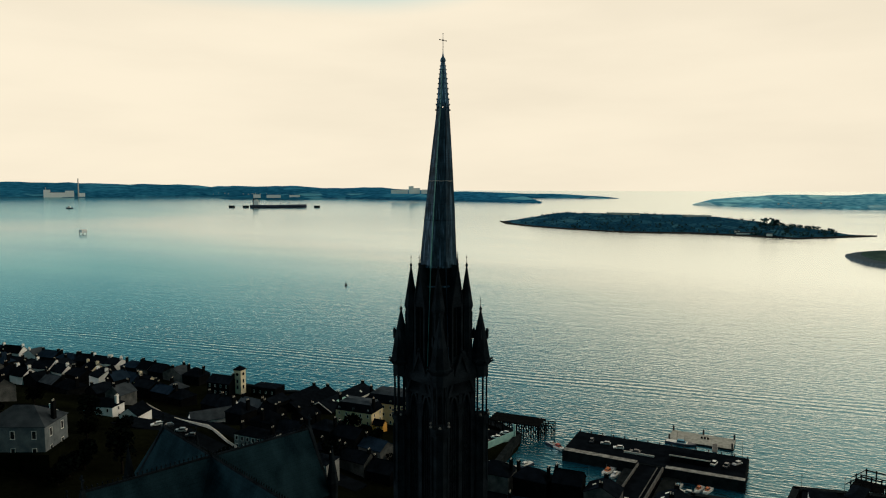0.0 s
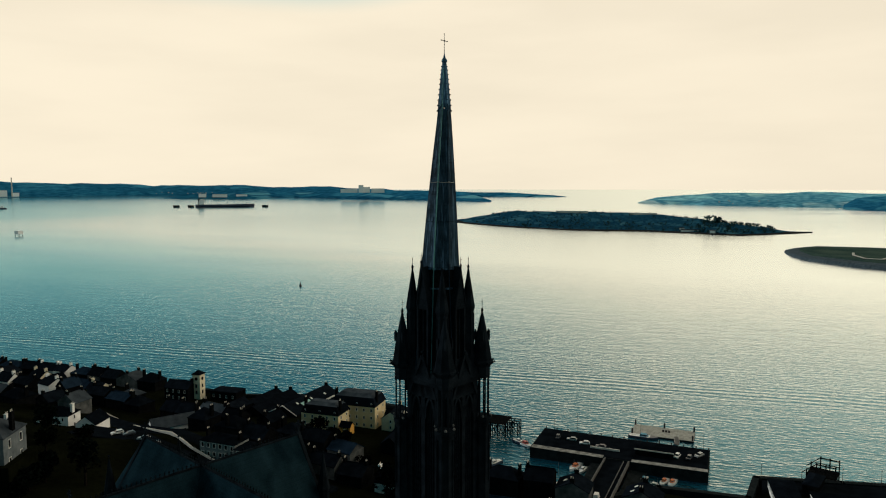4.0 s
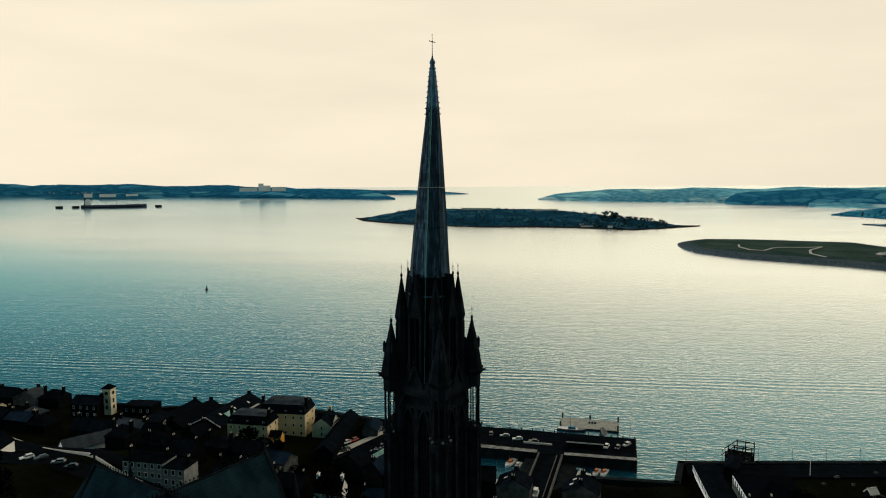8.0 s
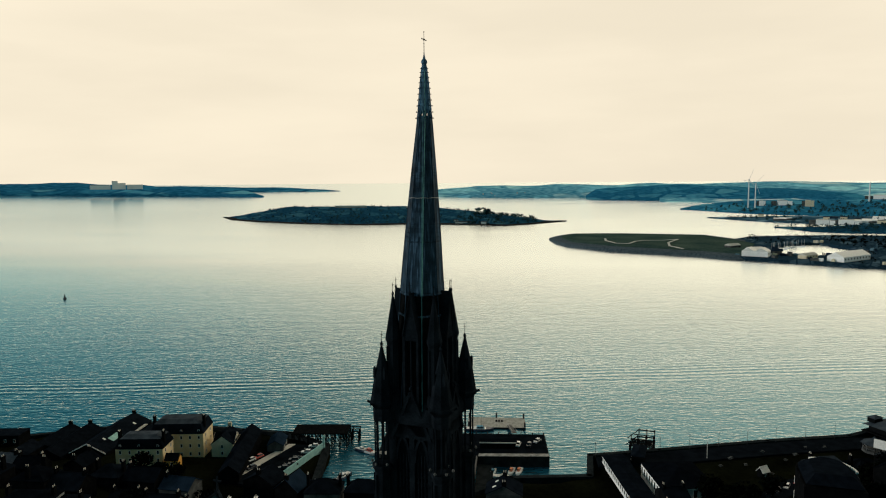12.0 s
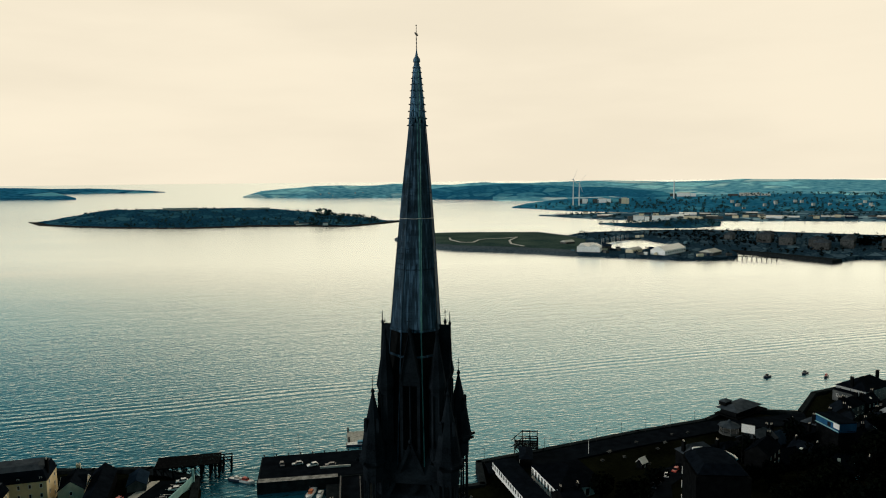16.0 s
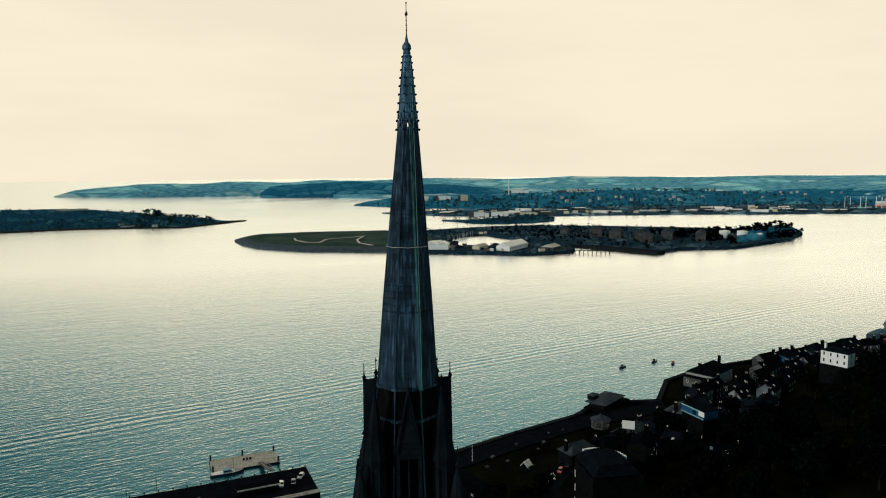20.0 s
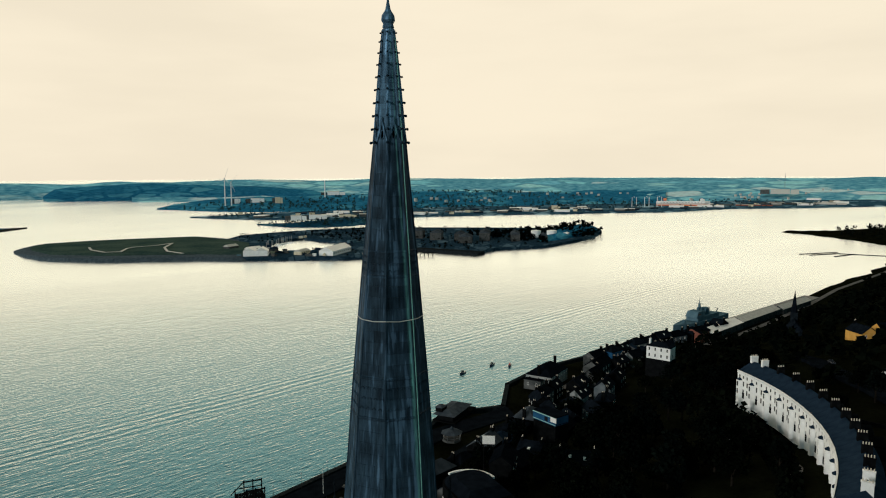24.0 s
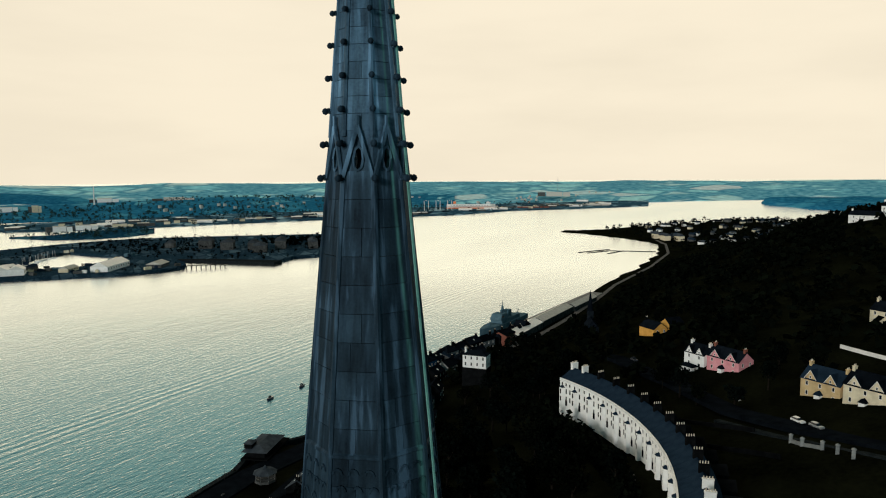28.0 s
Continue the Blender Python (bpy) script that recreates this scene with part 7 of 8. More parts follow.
timber_jetty(73, -202, 5, 8, 4, 3.4, 3.6, 6.4, "timber_pier", "ruined black timber pier on braced piles")
timber_jetty(60.5, -207, 5, 3, 3, 3.2, 3.2, 5.2, "timber_pier", "broken end of a black timber pier", deck=False)
fr = timber_jetty(-65, -203, -14, 4, 3, 3.2, 4.0, 4.2, "landing_stage", "tall black timber landing stage with braces", True, True, 0)
for i in range(4):
    for k in (0, 2):
        Shape().bar(((i - 1.5) * 3.2, (k - 1) * 4.0, 4.2), ((i - 1.5) * 3.2, (k - 1) * 4.0, 9.2 if i < 3 else 6.4), 0.4).obj("post", M["timber"], fr)
for k in (0, 2):
    Shape().bar((-5, (k - 1) * 4.0, 8.6), (1.9, (k - 1) * 4.0, 8.6), 0.4).obj("top_beam", M["timber"], fr)
    Shape().bar((1.8, (k - 1) * 4.0, 8.6), (6.4, (k - 1) * 4.0, 4.4), 0.3).obj("raker", M["timber"], fr)
    Shape().bar((-5, (k - 1) * 4.0, 6.4), (3.5, (k - 1) * 4.0, 6.4), 0.3).obj("middle_beam", M["timber"], fr)
# pavilion on piles and the bandstand
pv = thing("pavilion", pose(-178, -228, 0, 0, 0, 28), "dark timber pavilion on piles with a grey felt roof", "pavilion")
for i in range(6):
    for k in range(3):
        Shape().bar((-12 + i * 4.8, -5 + k * 5, -2), (-12 + i * 4.8, -5 + k * 5, 4.4), 0.4).obj("pile", M["timber"], pv)
Shape().box(0, 0, 4.2, 26, 12, 0.4).obj("deck", M["timber"], pv)
Shape().box(2, 0, 4.6, 18, 8, 2.8).obj("wall", M["darkwall"], pv)
Shape().hip(2, 0, 7.4, 21, 10.5, 1.8, 0.5).obj("roof", M["slate_grey"], pv)
Shape().box(8, -3.5, 8.2, 5, 3.5, 2.0).obj("lookout", M["darkwall"], pv)
Shape().hip(8, -3.5, 10.2, 5, 3.5, 0.9, 0.4).obj("lookout_roof", M["slate_grey"], pv)
bs = thing("bandstand", pose(-157, -202.5, 4.05), "octagonal bandstand with a dark pointed roof on thin columns", "bandstand")
Shape().prism(8, 4.3, 4.2, 0, 0.9, phase=OCT).obj("base", M["greywall"], bs)
for k in range(8):
    a = OCT + k * math.pi / 4
    Shape().turn(6, [(0.1, 0.9), (0.08, 3.6)], 3.9 * math.cos(a), 3.9 * math.sin(a)).obj("column", M["metal"], bs)
    b2 = a + math.pi / 4
    Shape().bar((3.9 * math.cos(a), 3.9 * math.sin(a), 1.8), (3.9 * math.cos(b2), 3.9 * math.sin(b2), 1.8), 0.08).obj("rail", M["metal"], bs)
Shape().turn(8, [(4.9, 3.55), (4.7, 3.75), (2.2, 4.9), (0.9, 5.2), (0.7, 5.7), (0.05, 6.4)], phase=OCT).obj("roof", M["slate_grey"], bs)
# promenade railings, lamps, flagpole
s_pts = lerp_poly([(-44, -188.2), (-71, -196.4), (-119, -210.4), (-156, -219.4)], 2.6)
rl = thing("railing", Matrix.Identity(4), "thin dark iron railing along the promenade", "railing")
for (x, y) in s_pts:
    Shape().bar((x, y, 3.9), (x, y, 5.15), 0.09).obj("post", M["rubber"], rl)
for (a, b) in zip(s_pts, s_pts[1:]):
    Shape().bar((*a, 5.1), (*b, 5.1), 0.07).obj("top_rail", M["rubber"], rl)
for i in range(0, len(s_pts), 5):
    x, y = s_pts[i]
    p = thing("lamp_post", pose(x + 0.3, y + 1.4, 4.05), "tall thin lamp post on the promenade", "lamp", "lamp posts")
    Shape().turn(6, [(0.1, 0), (0.05, 5.8)]).obj("post", M["rubber"], p)
    Shape().ball(0, 0, 6.0, 0.28).obj("lamp_head", M["metal"], p)
fp = thing("flagpole", pose(-88, -190, 4.05), "white flagpole on the promenade", "flagpole")
Shape().turn(6, [(0.12, 0), (0.06, 9.5)]).ball(0, 0, 9.6, 0.14).obj("pole", M["trim"], fp)
for x, y, m, w in ((-97, -190, "greywall", 2.0), (-112, -198, "greywall", 1.2), (-124, -196, "greywall", 1.6), (-101, -184, "greywall", 1.0), (-91, -182, "greywall", 0.9), (-118, -190, "greywall", 0.8), (-108, -176, "greywall", 1.4), (-131, -204, "greywall", 1.0), (-139, -205, "greywall", 0.8)):
    p = thing("picnic_table", pose(x, y, 4.05, 0, 0, x * 7), "small grey picnic table on the promenade", "table", "picnic tables")
    Shape().box(0, 0, 0.68, w, 0.8, 0.08).obj("tabletop", M[m], p)
    for sg in (-1, 1):
        Shape().box(sg * w * 0.35, 0, 0, 0.1, 0.7, 0.68).obj("leg", M["greywall"], p)
        Shape().box(0, sg * 0.7, 0.4, w, 0.25, 0.06).obj("bench", M[m], p)
# white gate piers beside the hill road
for x, y in ((-204, -24), (-200.5, -20.5), (-197, -15), (-194, -11), (-191, -7)):
    g = tagged(Shape().box(x, y, gz(x, y) - 0.5, 0.9, 0.9, 3.0).hip(x, y, gz(x, y) + 2.5, 1.0, 1.0, 0.4, 0.1).obj("gate_pier", M["oldwhite"]), "weathered white gate pier beside the road", "pier", "gate piers")
along([(-204, -24), (-200.5, -20.5), (-197, -15)], 0.35, 1.2, "gate_wall", M["oldwhite"], "low curved white wall between gate piers")
gateway = thing("gateway", pose(-251, -50, gz(-251, -50), 0, 0, 62), "white stone gateway in a garden wall", "gate")
for q in (-1.1, 1.1):
    Shape().box(q, 0, -0.5, 0.6, 0.7, 3.6).obj("post", M["white"], gateway)
Shape().box(0, 0, 3.1, 3.2, 0.8, 0.5).obj("lintel", M["white"], gateway)


# ---- naval vessel, working boats and quay sheds to the west ----
def warship(m, label, k=1.0):
    w = thing("patrol_ship", m, label, "ship", "naval ships")
    hull(Shape(), 79, 13, -2, 5.5, 0.4, 12).obj("hull", M["navy"], w)
    Shape().box(-6, 0, 5.5, 34, 10, 3.2).obj("deckhouse", M["navy"], w)
    Shape().loft([[(0, -5, 8.7), (13, -5, 8.7), (13, 5, 8.7), (0, 5, 8.7)], [(1, -4.4, 13), (10, -4.4, 13), (10, 4.4, 13), (1, 4.4, 13)]]).obj("bridge", M["navy"], w)
    Shape().box(8.5, 0, 10.4, 4.4, 9.6, 1.1).obj("bridge_window", M["glass"], w)
    Shape().prism(6, 1.6, 0.7, 13, 18).obj("mast_tower", M["navy"], w)
    Shape().turn(6, [(0.3, 18), (0.1, 23)]).bar((0, -3, 18), (0, 3, 18), 0.3).bar((0, -2, 20), (0, 2, 20), 0.2).ball(2, 0, 14.2, 1.2).obj("mast", M["navy"], w)
    Shape().box(-9, 0, 8.7, 6, 5, 5).obj("funnel", M["navy"], w)
    Shape().turn(8, [(1.6, 6.2), (1.5, 8.0), (0.6, 8.6)], 24, 0).bar((24, 0, 7.6), (29, 0, 8.4), 0.4).obj("gun", M["navy"], w)
    Shape().bar((-22, 2, 6), (-27, 2, 11), 0.5).bar((-27, 2, 11), (-22, 2, 12), 0.4).obj("crane", M["navy"], w)
    return w


warship(pose(-462, -281, 0, 0, 0, 6), "grey naval patrol ship moored at the quay")
motor_boat(-392, -276, 10, 22, M["carpaint_w"], M["trim"], "white workboat with tall rigging at the quay", "workboat", 16)
motor_boat(-372, -273, 30, 14, M["hull_dark"], M["trim"], "dark workboat with a white wheelhouse at the quay", "workboat", 9)
motor_boat(-352, -271, 20, 12, M["carpaint_s"], M["bluetarp"], "grey workboat at the quay", "workboat", 7)
for x, y, L, D, ro, e, sl, lab in ((-437, -248, 52, 14, 8, 5, "roofwhite", "long quay shed with a pale striped sheet roof"), (-500, -256, 70, 12, 7, 5, "palepave", "long low quay shed with a pale roof"), (-405, -245, 16, 12, 8, 7, "slate", "red brick quay building"), (-570, -262, 60, 9, 6, 4, "palepave", "long pale railway platform canopy"), (-360, -250, 20, 12, 15, 6, "slate_blue", "grey store with a blue-grey roof"), (-338, -247, 18, 11, 20, 6, "slate_blue", "grey boat store with a blue-grey roof"), (-335, -228, 12, 9, 20, 5, "slate", "dark store behind the quay")):
    house(x, y, L, D, ro, e, "brick" if "brick" in lab else "greywall", "gable", 2.4, sl, floors=1, bays=2, chim=0, base=3.8, name="quay_shed", label=lab, sides="", door=False)
for i in range(9):
    x = -460 + i * 5.5
    tagged(Shape().bar((x, -251 - i * 0.1 + (x + 437) * 0.14, 9.2), (x + 1, -243 + (x + 437) * 0.14, 9.2), 1.2, 0.5).obj("roof_vent", M["metal"]), "metal ridge vent on a quay shed", "vent", "roof vents") if i % 4 == 0 else None
along([(-250, -225), (-330, -236), (-420, -232), (-500, -244), (-600, -262), (-700, -284), (-870, -306), (-1040, -340), (-1180, -392), (-1240, -430)], 4.0, 0.3, "coast_road", M["pave"], "grey coast road and railway along the shore")


# ---- trees ----
def crown_mesh(name, seed, H, R, n, mat, leaf=0.55, flat=0.8, low=0.28):
    rnd = random.Random(seed)
    s = Shape()
    lobes = [(rnd.uniform(-R * 0.55, R * 0.55), rnd.uniform(-R * 0.55, R * 0.55), rnd.uniform(H * (low + 0.15), H * 0.88), rnd.uniform(R * 0.38, R * 0.68)) for _ in range(9)]
    for i in range(n):
        cx, cy, cz, r = rnd.choice(lobes)
        a, b = rnd.uniform(0, 2 * math.pi), math.acos(rnd.uniform(-0.7, 1))
        q = r * rnd.uniform(0.72, 1.08)
        p = Vector((cx + q * math.sin(b) * math.cos(a), cy + q * math.sin(b) * math.sin(a), cz + q * flat * math.cos(b)))
        u = Vector((rnd.uniform(-1, 1), rnd.uniform(-1, 1), rnd.uniform(-0.6, 0.6))).normalized()
        v = u.cross(Vector((rnd.uniform(-1, 1), rnd.uniform(-1, 1), rnd.uniform(-1, 1)))).normalized()
        k = leaf * rnd.uniform(0.6, 1.3)
        s.add([p - u * k - v * k * 0.5, p + u * k * 0.2 - v * k * 0.7, p + u * k + v * k * 0.3, p - u * k * 0.3 + v * k * 0.8], [(0, 1, 2, 3)])
    return s.mesh(name, mat)


def tree_build(seed, H, R, mat, label, n=520, low=0.28):
    rnd = random.Random(seed)
    t = thing("tree", pose(0, 0, 0), label, "tree", "hillside trees")
    tr = Shape().turn(7, [(0.42, -1.0), (0.3, H * 0.25), (0.2, H * 0.5), (0.05, H * 0.8)])
    tr.obj("trunk", M["bark"], t)
    for i in range(2):
        a = i * 2.6 + rnd.uniform(-0.4, 0.4)
        Shape().bar((0, 0, H * 0.3 + i * 0.4), (R * 0.6 * math.cos(a), R * 0.6 * math.sin(a), H * 0.62), 0.2).obj("limb", M["bark"], t)
    link("crown", crown_mesh("crown", seed, H, R, n, mat, low=low), t)
    return t


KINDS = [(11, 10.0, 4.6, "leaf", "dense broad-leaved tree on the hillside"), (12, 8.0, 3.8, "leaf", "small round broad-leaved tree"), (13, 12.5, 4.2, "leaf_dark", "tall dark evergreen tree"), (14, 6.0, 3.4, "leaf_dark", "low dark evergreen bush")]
TREES = []


def plant(x, y, kind, scale, rot):
    z = gz(x, y)
    m = pose(x, y, z - 0.2, 0, 0, rot) @ Matrix.Scale(scale, 4)
    if len(TREES) <= kind:
        for kk in range(len(TREES), kind + 1):
            sd, H, R, mt, lb = KINDS[kk]
            TREES.append(tree_build(sd, H, R, M[mt], lb))
            TREES[-1].matrix_basis = pose(x + 6 * kk, y, z - 0.2)
    copy_thing(TREES[kind], m)


def woods():
    rnd = random.Random(9)
    def free(x, y, r):
        return all(math.hypot(x - a, y - b) > r + q for a, b, q in TAKEN)
    planted = 0
    zones = [(-200, -70, -150, -60, 46), (-235, -120, -190, -120, 40), (-300, -230, -190, -110, 34), (-225, -150, -110, -70, 14), (-290, -235, -100, -20, 12), (-90, 20, -112, -60, 16), (90, 240, -80, -30, 12), (60, 140, -150, -105, 8), (-260, -205, -240, -200, 6)]
    for x0, x1, y0, y1, n in zones:
        for _ in range(n):
            for tr in range(20):
                x, y = rnd.uniform(x0, x1), rnd.uniform(y0, y1)
                if free(x, y, 3.0) and gz(x, y) > 4.5:
                    plant(x, y, rnd.choice((0, 0, 1, 2, 3)), rnd.uniform(0.75, 1.2), rnd.uniform(0, 360))
                    break
    for x, y, k in ((138.5, -30, 1.0), (142, -37, 1.05), (148, -42, 1.0), (155, -38.5, 0.9), (134, -24, 0.9)):
        plant(x, y, 3, k, x * 40)
    # the wooded hill farther west and the gardens of the far village
    s = Shape()
    k = 0
    while k < 4200:
        if k < 3200:
            x, y = rnd.uniform(-900, -270), rnd.uniform(-300, 330)
        else:
            x, y = rnd.uniform(-1650, -850), rnd.uniform(-620, 260)
        z = gz(x, y)
        k += 1
        if z < 5 or (noise.noise((x / 60, y / 60, 4)) < -0.12 and k % 3) or not free(x, y, 4):
            continue
        H, R = rnd.uniform(6, 12), rnd.uniform(3.0, 5.5)
        for j in range(16):
            a, b = rnd.uniform(0, 2 * math.pi), rnd.uniform(0.0, 1.0)
            q = R * math.sqrt(1 - (b * 0.9) ** 2) * rnd.uniform(0.6, 1.05)
            p = Vector((x + q * math.cos(a), y + q * math.sin(a), z + H * (0.15 + 0.8 * b)))
            u = Vector((rnd.uniform(-1, 1), rnd.uniform(-1, 1), rnd.uniform(-0.4, 0.4))).normalized()
            v = u.cross(Vector((rnd.uniform(-1, 1), rnd.uniform(-1, 1), rnd.uniform(-1, 1)))).normalized()
            w = rnd.uniform(1.3, 2.6)
            s.add([p - u * w - v * w * 0.5, p + u * w * 0.3 - v * w * 0.8, p + u * w + v * w * 0.4, p - u * w * 0.4 + v * w * 0.8], [(0, 1, 2, 3)])
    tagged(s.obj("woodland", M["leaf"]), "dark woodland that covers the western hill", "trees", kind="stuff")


woods()


# ---- the far village on the point ----
def far_village():
    rnd = random.Random(21)
    for i in range(84):
        row = i % 6
        x = -1130 - 62 * row - rnd.uniform(0, 34)
        y = -330 - 26 * row + rnd.uniform(-70, 190)
        if gz(x, y) < 4.0:
            continue
        h = thing("cottage", pose(x, y, gz(x, y), 0, 0, rnd.choice((60, 66, 72, 150))), "small white village house with a grey roof", "house", "village houses")
        L, D, e = rnd.uniform(7, 13), rnd.uniform(6.0, 7.5), rnd.uniform(2.6, 4.4)
        Shape().box(0, 0, -2.5, L, D, e + 2.5).obj("wall", M[rnd.choice(("white", "cream", "greywall", "greywall"))], h)
        Shape().gable(0, 0, e, L, D, 3.2, 0.3).obj("roof", M[rnd.choice(("slate_blue", "slate", "slate_grey"))], h)
    for x, y, L in ((-1245, -415, 26), (-1268, -440, 18), (-1232, -385, 20)):
        h = thing("villa", pose(x, y, gz(x, y), 0, 0, 40), "large cream waterside house with gables", "house", "village houses")
        Shape().box(0, 0, -1.5, L, 11, 10).obj("wall", M["cream"], h)
        Shape().gable(0, 0, 8.5, L, 11, 4.5, 0.4).gable(-L / 4, -5, 8.5, 8, 7, 4, 0.3, math.pi / 2).obj("roof", M["slate_grey"], h)
    m = thing("marina_pontoon", Matrix.Identity(4), "thin floating marina pontoons off the point", "pontoon")
    for a, b in (((-1075, -372), (-1050, -440)), ((-1050, -440), (-1000, -455)), ((-1062, -420), (-1010, -425)), ((-1000, -470), (-1068, -448))):
        Shape().bar((*a, 0.3), (*b, 0.3), 3.0, 0.8).obj("walkway", M["quay"], m)


far_village()


# ---- the naval island: sheds, dockyard, tanks ----
def shed_far(x, y, L, D, rot, e, rh, wall, roof, name, label, n=1, grp="", z=5.0):
    h = thing(name, pose(x, y, z, 0, 0, rot), label, "building", grp)
    for i in range(n):
        o = (i - (n - 1) / 2) * D
        Shape().box(0, o, -2, L, D, e + 2).obj("wall", M[wall], h)
        Shape().gable(0, o, e, L, D, rh, 0.4).obj("roof", M[roof], h)
        for k in range(max(2, int(L / 7))):
            q = (k + 0.5) / max(2, int(L / 7)) * L - L / 2
            Shape().box(q, o + D / 2 + 0.05, e * 0.35, 2.2, 0.2, e * 0.35).obj("window", M["glass"], h)
    return h


FRONT = [(-322, -915), (-372, -880), (-415, -856), (-445, -832), (-490, -822), (-526, -826), (-545, -850), (-566, -905), (-560, -1000), (-545, -1005), (-495, -972), (-440, -940), (-405, -930), (-360, -965), (-330, -1010)]
SPIT = [(-330, -1010), (-360, -965), (-405, -930), (-402, -1000), (-412, -1060), (-470, -1128), (-530, -1150), (-552, -1180), (-600, -1300), (-520, -1285), (-455, -1270), (-390, -1190), (-340, -1100)]
YARD = [(-566, -905), (-600, -830), (-640, -770), (-690, -790), (-777, -768), (-880, -800), (-965, -835), (-1050, -890), (-1095, -930), (-1060, -990), (-960, -1090), (-850, -1190), (-720, -1290), (-600, -1300), (-552, -1180), (-530, -1150), (-532, -1090), (-545, -1040), (-545, -1005), (-560, -1000)]


def yard(name, pts, label):
    """Flat dockyard land with a sloping stone edge."""
    n = len(pts)
    cx, cy = sum(p[0] for p in pts) / n, sum(p[1] for p in pts) / n
    low = [(cx + (x - cx) * 1.012, cy + (y - cy) * 1.012, -1.5) for x, y in pts]
    edge = Shape().loft([low, [(x, y, 4.4) for x, y in pts]], cap=False)
    edge.add([(x, y, 4.4) for x, y in pts], [tuple(range(n))])
    tagged(edge.obj(name, M["flatland"]), label, "land", kind="structure")


yard("dock_arm", FRONT[::-1], "dark flat dock arm with a stone shore")
yard("dock_spit", SPIT[::-1], "dark flat spit beside the boat basin")
yard("dockyard", YARD[::-1], "dark dockyard land with quays")
shed_far(-352, -930, 24, 17, 62, 7, 4.5, "white", "roofwhite", "boat_shed", "pair of white gabled sheds with pale roofs", 2)
shed_far(-455, -882, 66, 22, 38, 6, 6, "white", "roofwhite", "glasshouse", "long pale dockside building with a glazed roof")
shed_far(-503, -850, 30, 20, 38, 4, 4, "greywall", "palepave", "workshop", "low grey dockyard workshop with a sloping roof")
shed_far(-412, -905, 28, 12, 38, 4, 3, "cream", "palepave", "workshop", "small pale dockyard workshop beside the basin")
shed_far(-385, -950, 20, 12, 50, 5, 3, "greywall", "slate_blue", "workshop", "blue-grey dockyard workshop beside the basin")
shed_far(-365, -975, 24, 12, 20, 5, 3, "greywall", "roofwhite", "workshop", "grey dockyard workshop with a pale roof")
shed_far(-350, -1030, 22, 12, 30, 5, 3, "greywall", "palepave", "workshop", "grey dockyard workshop with a pale roof")
for x, y, L, D, e in ((-690, -1010, 34, 22, 13), (-700, -965, 40, 20, 12), (-722, -925, 34, 18, 11), (-705, -888, 34, 22, 10), (-762, -905, 56, 18, 13), (-800, -868, 60, 16, 11), (-660, -1070, 26, 14, 8), (-840, -838, 36, 12, 7)):
    shed_far(x, y, L, D, 48, e, 4.5, "greywall", "slate_grey", "storehouse", "long grey stone naval storehouse", 1, "naval storehouses")
warship(pose(-548, -1000, 0, 0, 0, 14) @ Matrix.Scale(0.72, 4), "grey naval ship lying in the dockyard basin")
for x, y in ((-862, -880), (-884, -862)):
    t = thing("storage_tank", pose(x, y, 8), "white cylindrical storage tank", "tank", "storage tanks")
    Shape().prism(20, 9.0, 9.0, -3.6, 8.5).obj("shell", M["white"], t)
    Shape().prism(20, 9.2, 2.0, 8.5, 9.6).obj("lid", M["roofwhite"], t)
shed_far(-905, -846, 11, 9, 28, 7, 2, "white", "roofwhite", "pump_house", "small white block beside the tanks")
pj = thing("pile_jetty", Matrix.Identity(4), "thin open jetty on piles", "jetty")
for i in range(9):
    x, y = -528 - i * 5.2, -822 + i * 3.4
    Shape().bar((x, y, -2), (x, y, 4.5), 0.9).obj("pile", M["timber"], pj)
Shape().bar((-524, -825, 4.5), (-572, -793, 4.5), 2.0, 0.8).obj("deck", M["timber"], pj)
slab("dock_quay", [(-566, -905), (-620, -752), (-642, -762), (-600, -860)][::-1], -2, 4.7, M["quay"], "dark dockyard quay", cat="quay")


def yard_clutter():
    """Small boats, vans, stores and masts about the boat basin."""
    rnd = random.Random(51)
    for i in range(30):
        line, off = ((FRONT[0:6], 18), (SPIT[2:7], -10), (FRONT[9:14], 12))[i % 3]
        j = rnd.randrange(len(line) - 1)
        u = rnd.random()
        x = line[j][0] + (line[j + 1][0] - line[j][0]) * u + rnd.uniform(-4, 4) - (6 if i % 3 == 1 else 0)
        y = line[j][1] + (line[j + 1][1] - line[j][1]) * u - abs(off) * rnd.uniform(0.4, 1.6) * (1 if i % 3 == 0 else -0.6)
        L, W, H = rnd.uniform(5, 10), rnd.uniform(3, 5), rnd.uniform(1.8, 3.0)
        h = thing("dock_store", pose(x, y, 4.3, 0, 0, rnd.uniform(0, 180)), "small store shed standing in the dockyard", "shed", "dockyard stores")
        Shape().box(0, 0, 0, L, W, H).gable(0, 0, H, L, W, 1.2, 0.2).obj("shed", M[rnd.choice(("white", "greywall", "navy", "cream", "greywall", "slate_blue"))], h)
    for i in range(16):
        x, y = -430 - i * 5.0 + rnd.uniform(-3, 3), -1050 - i * 5.0 + rnd.uniform(-5, 5)
        b = thing("moored_yacht", pose(x + 16, y + 6, 0, 0, 0, rnd.choice((20, 110))), "small white yacht moored in the basin", "boat", "basin yachts")
        hull(Shape(), 9, 2.8, -0.4, 1.1).obj("hull", M["white"], b)
        Shape().bar((0, 0, 1), (0, 0, 12), 0.22).obj("mast", M["steelwhite"], b)


yard_clutter()
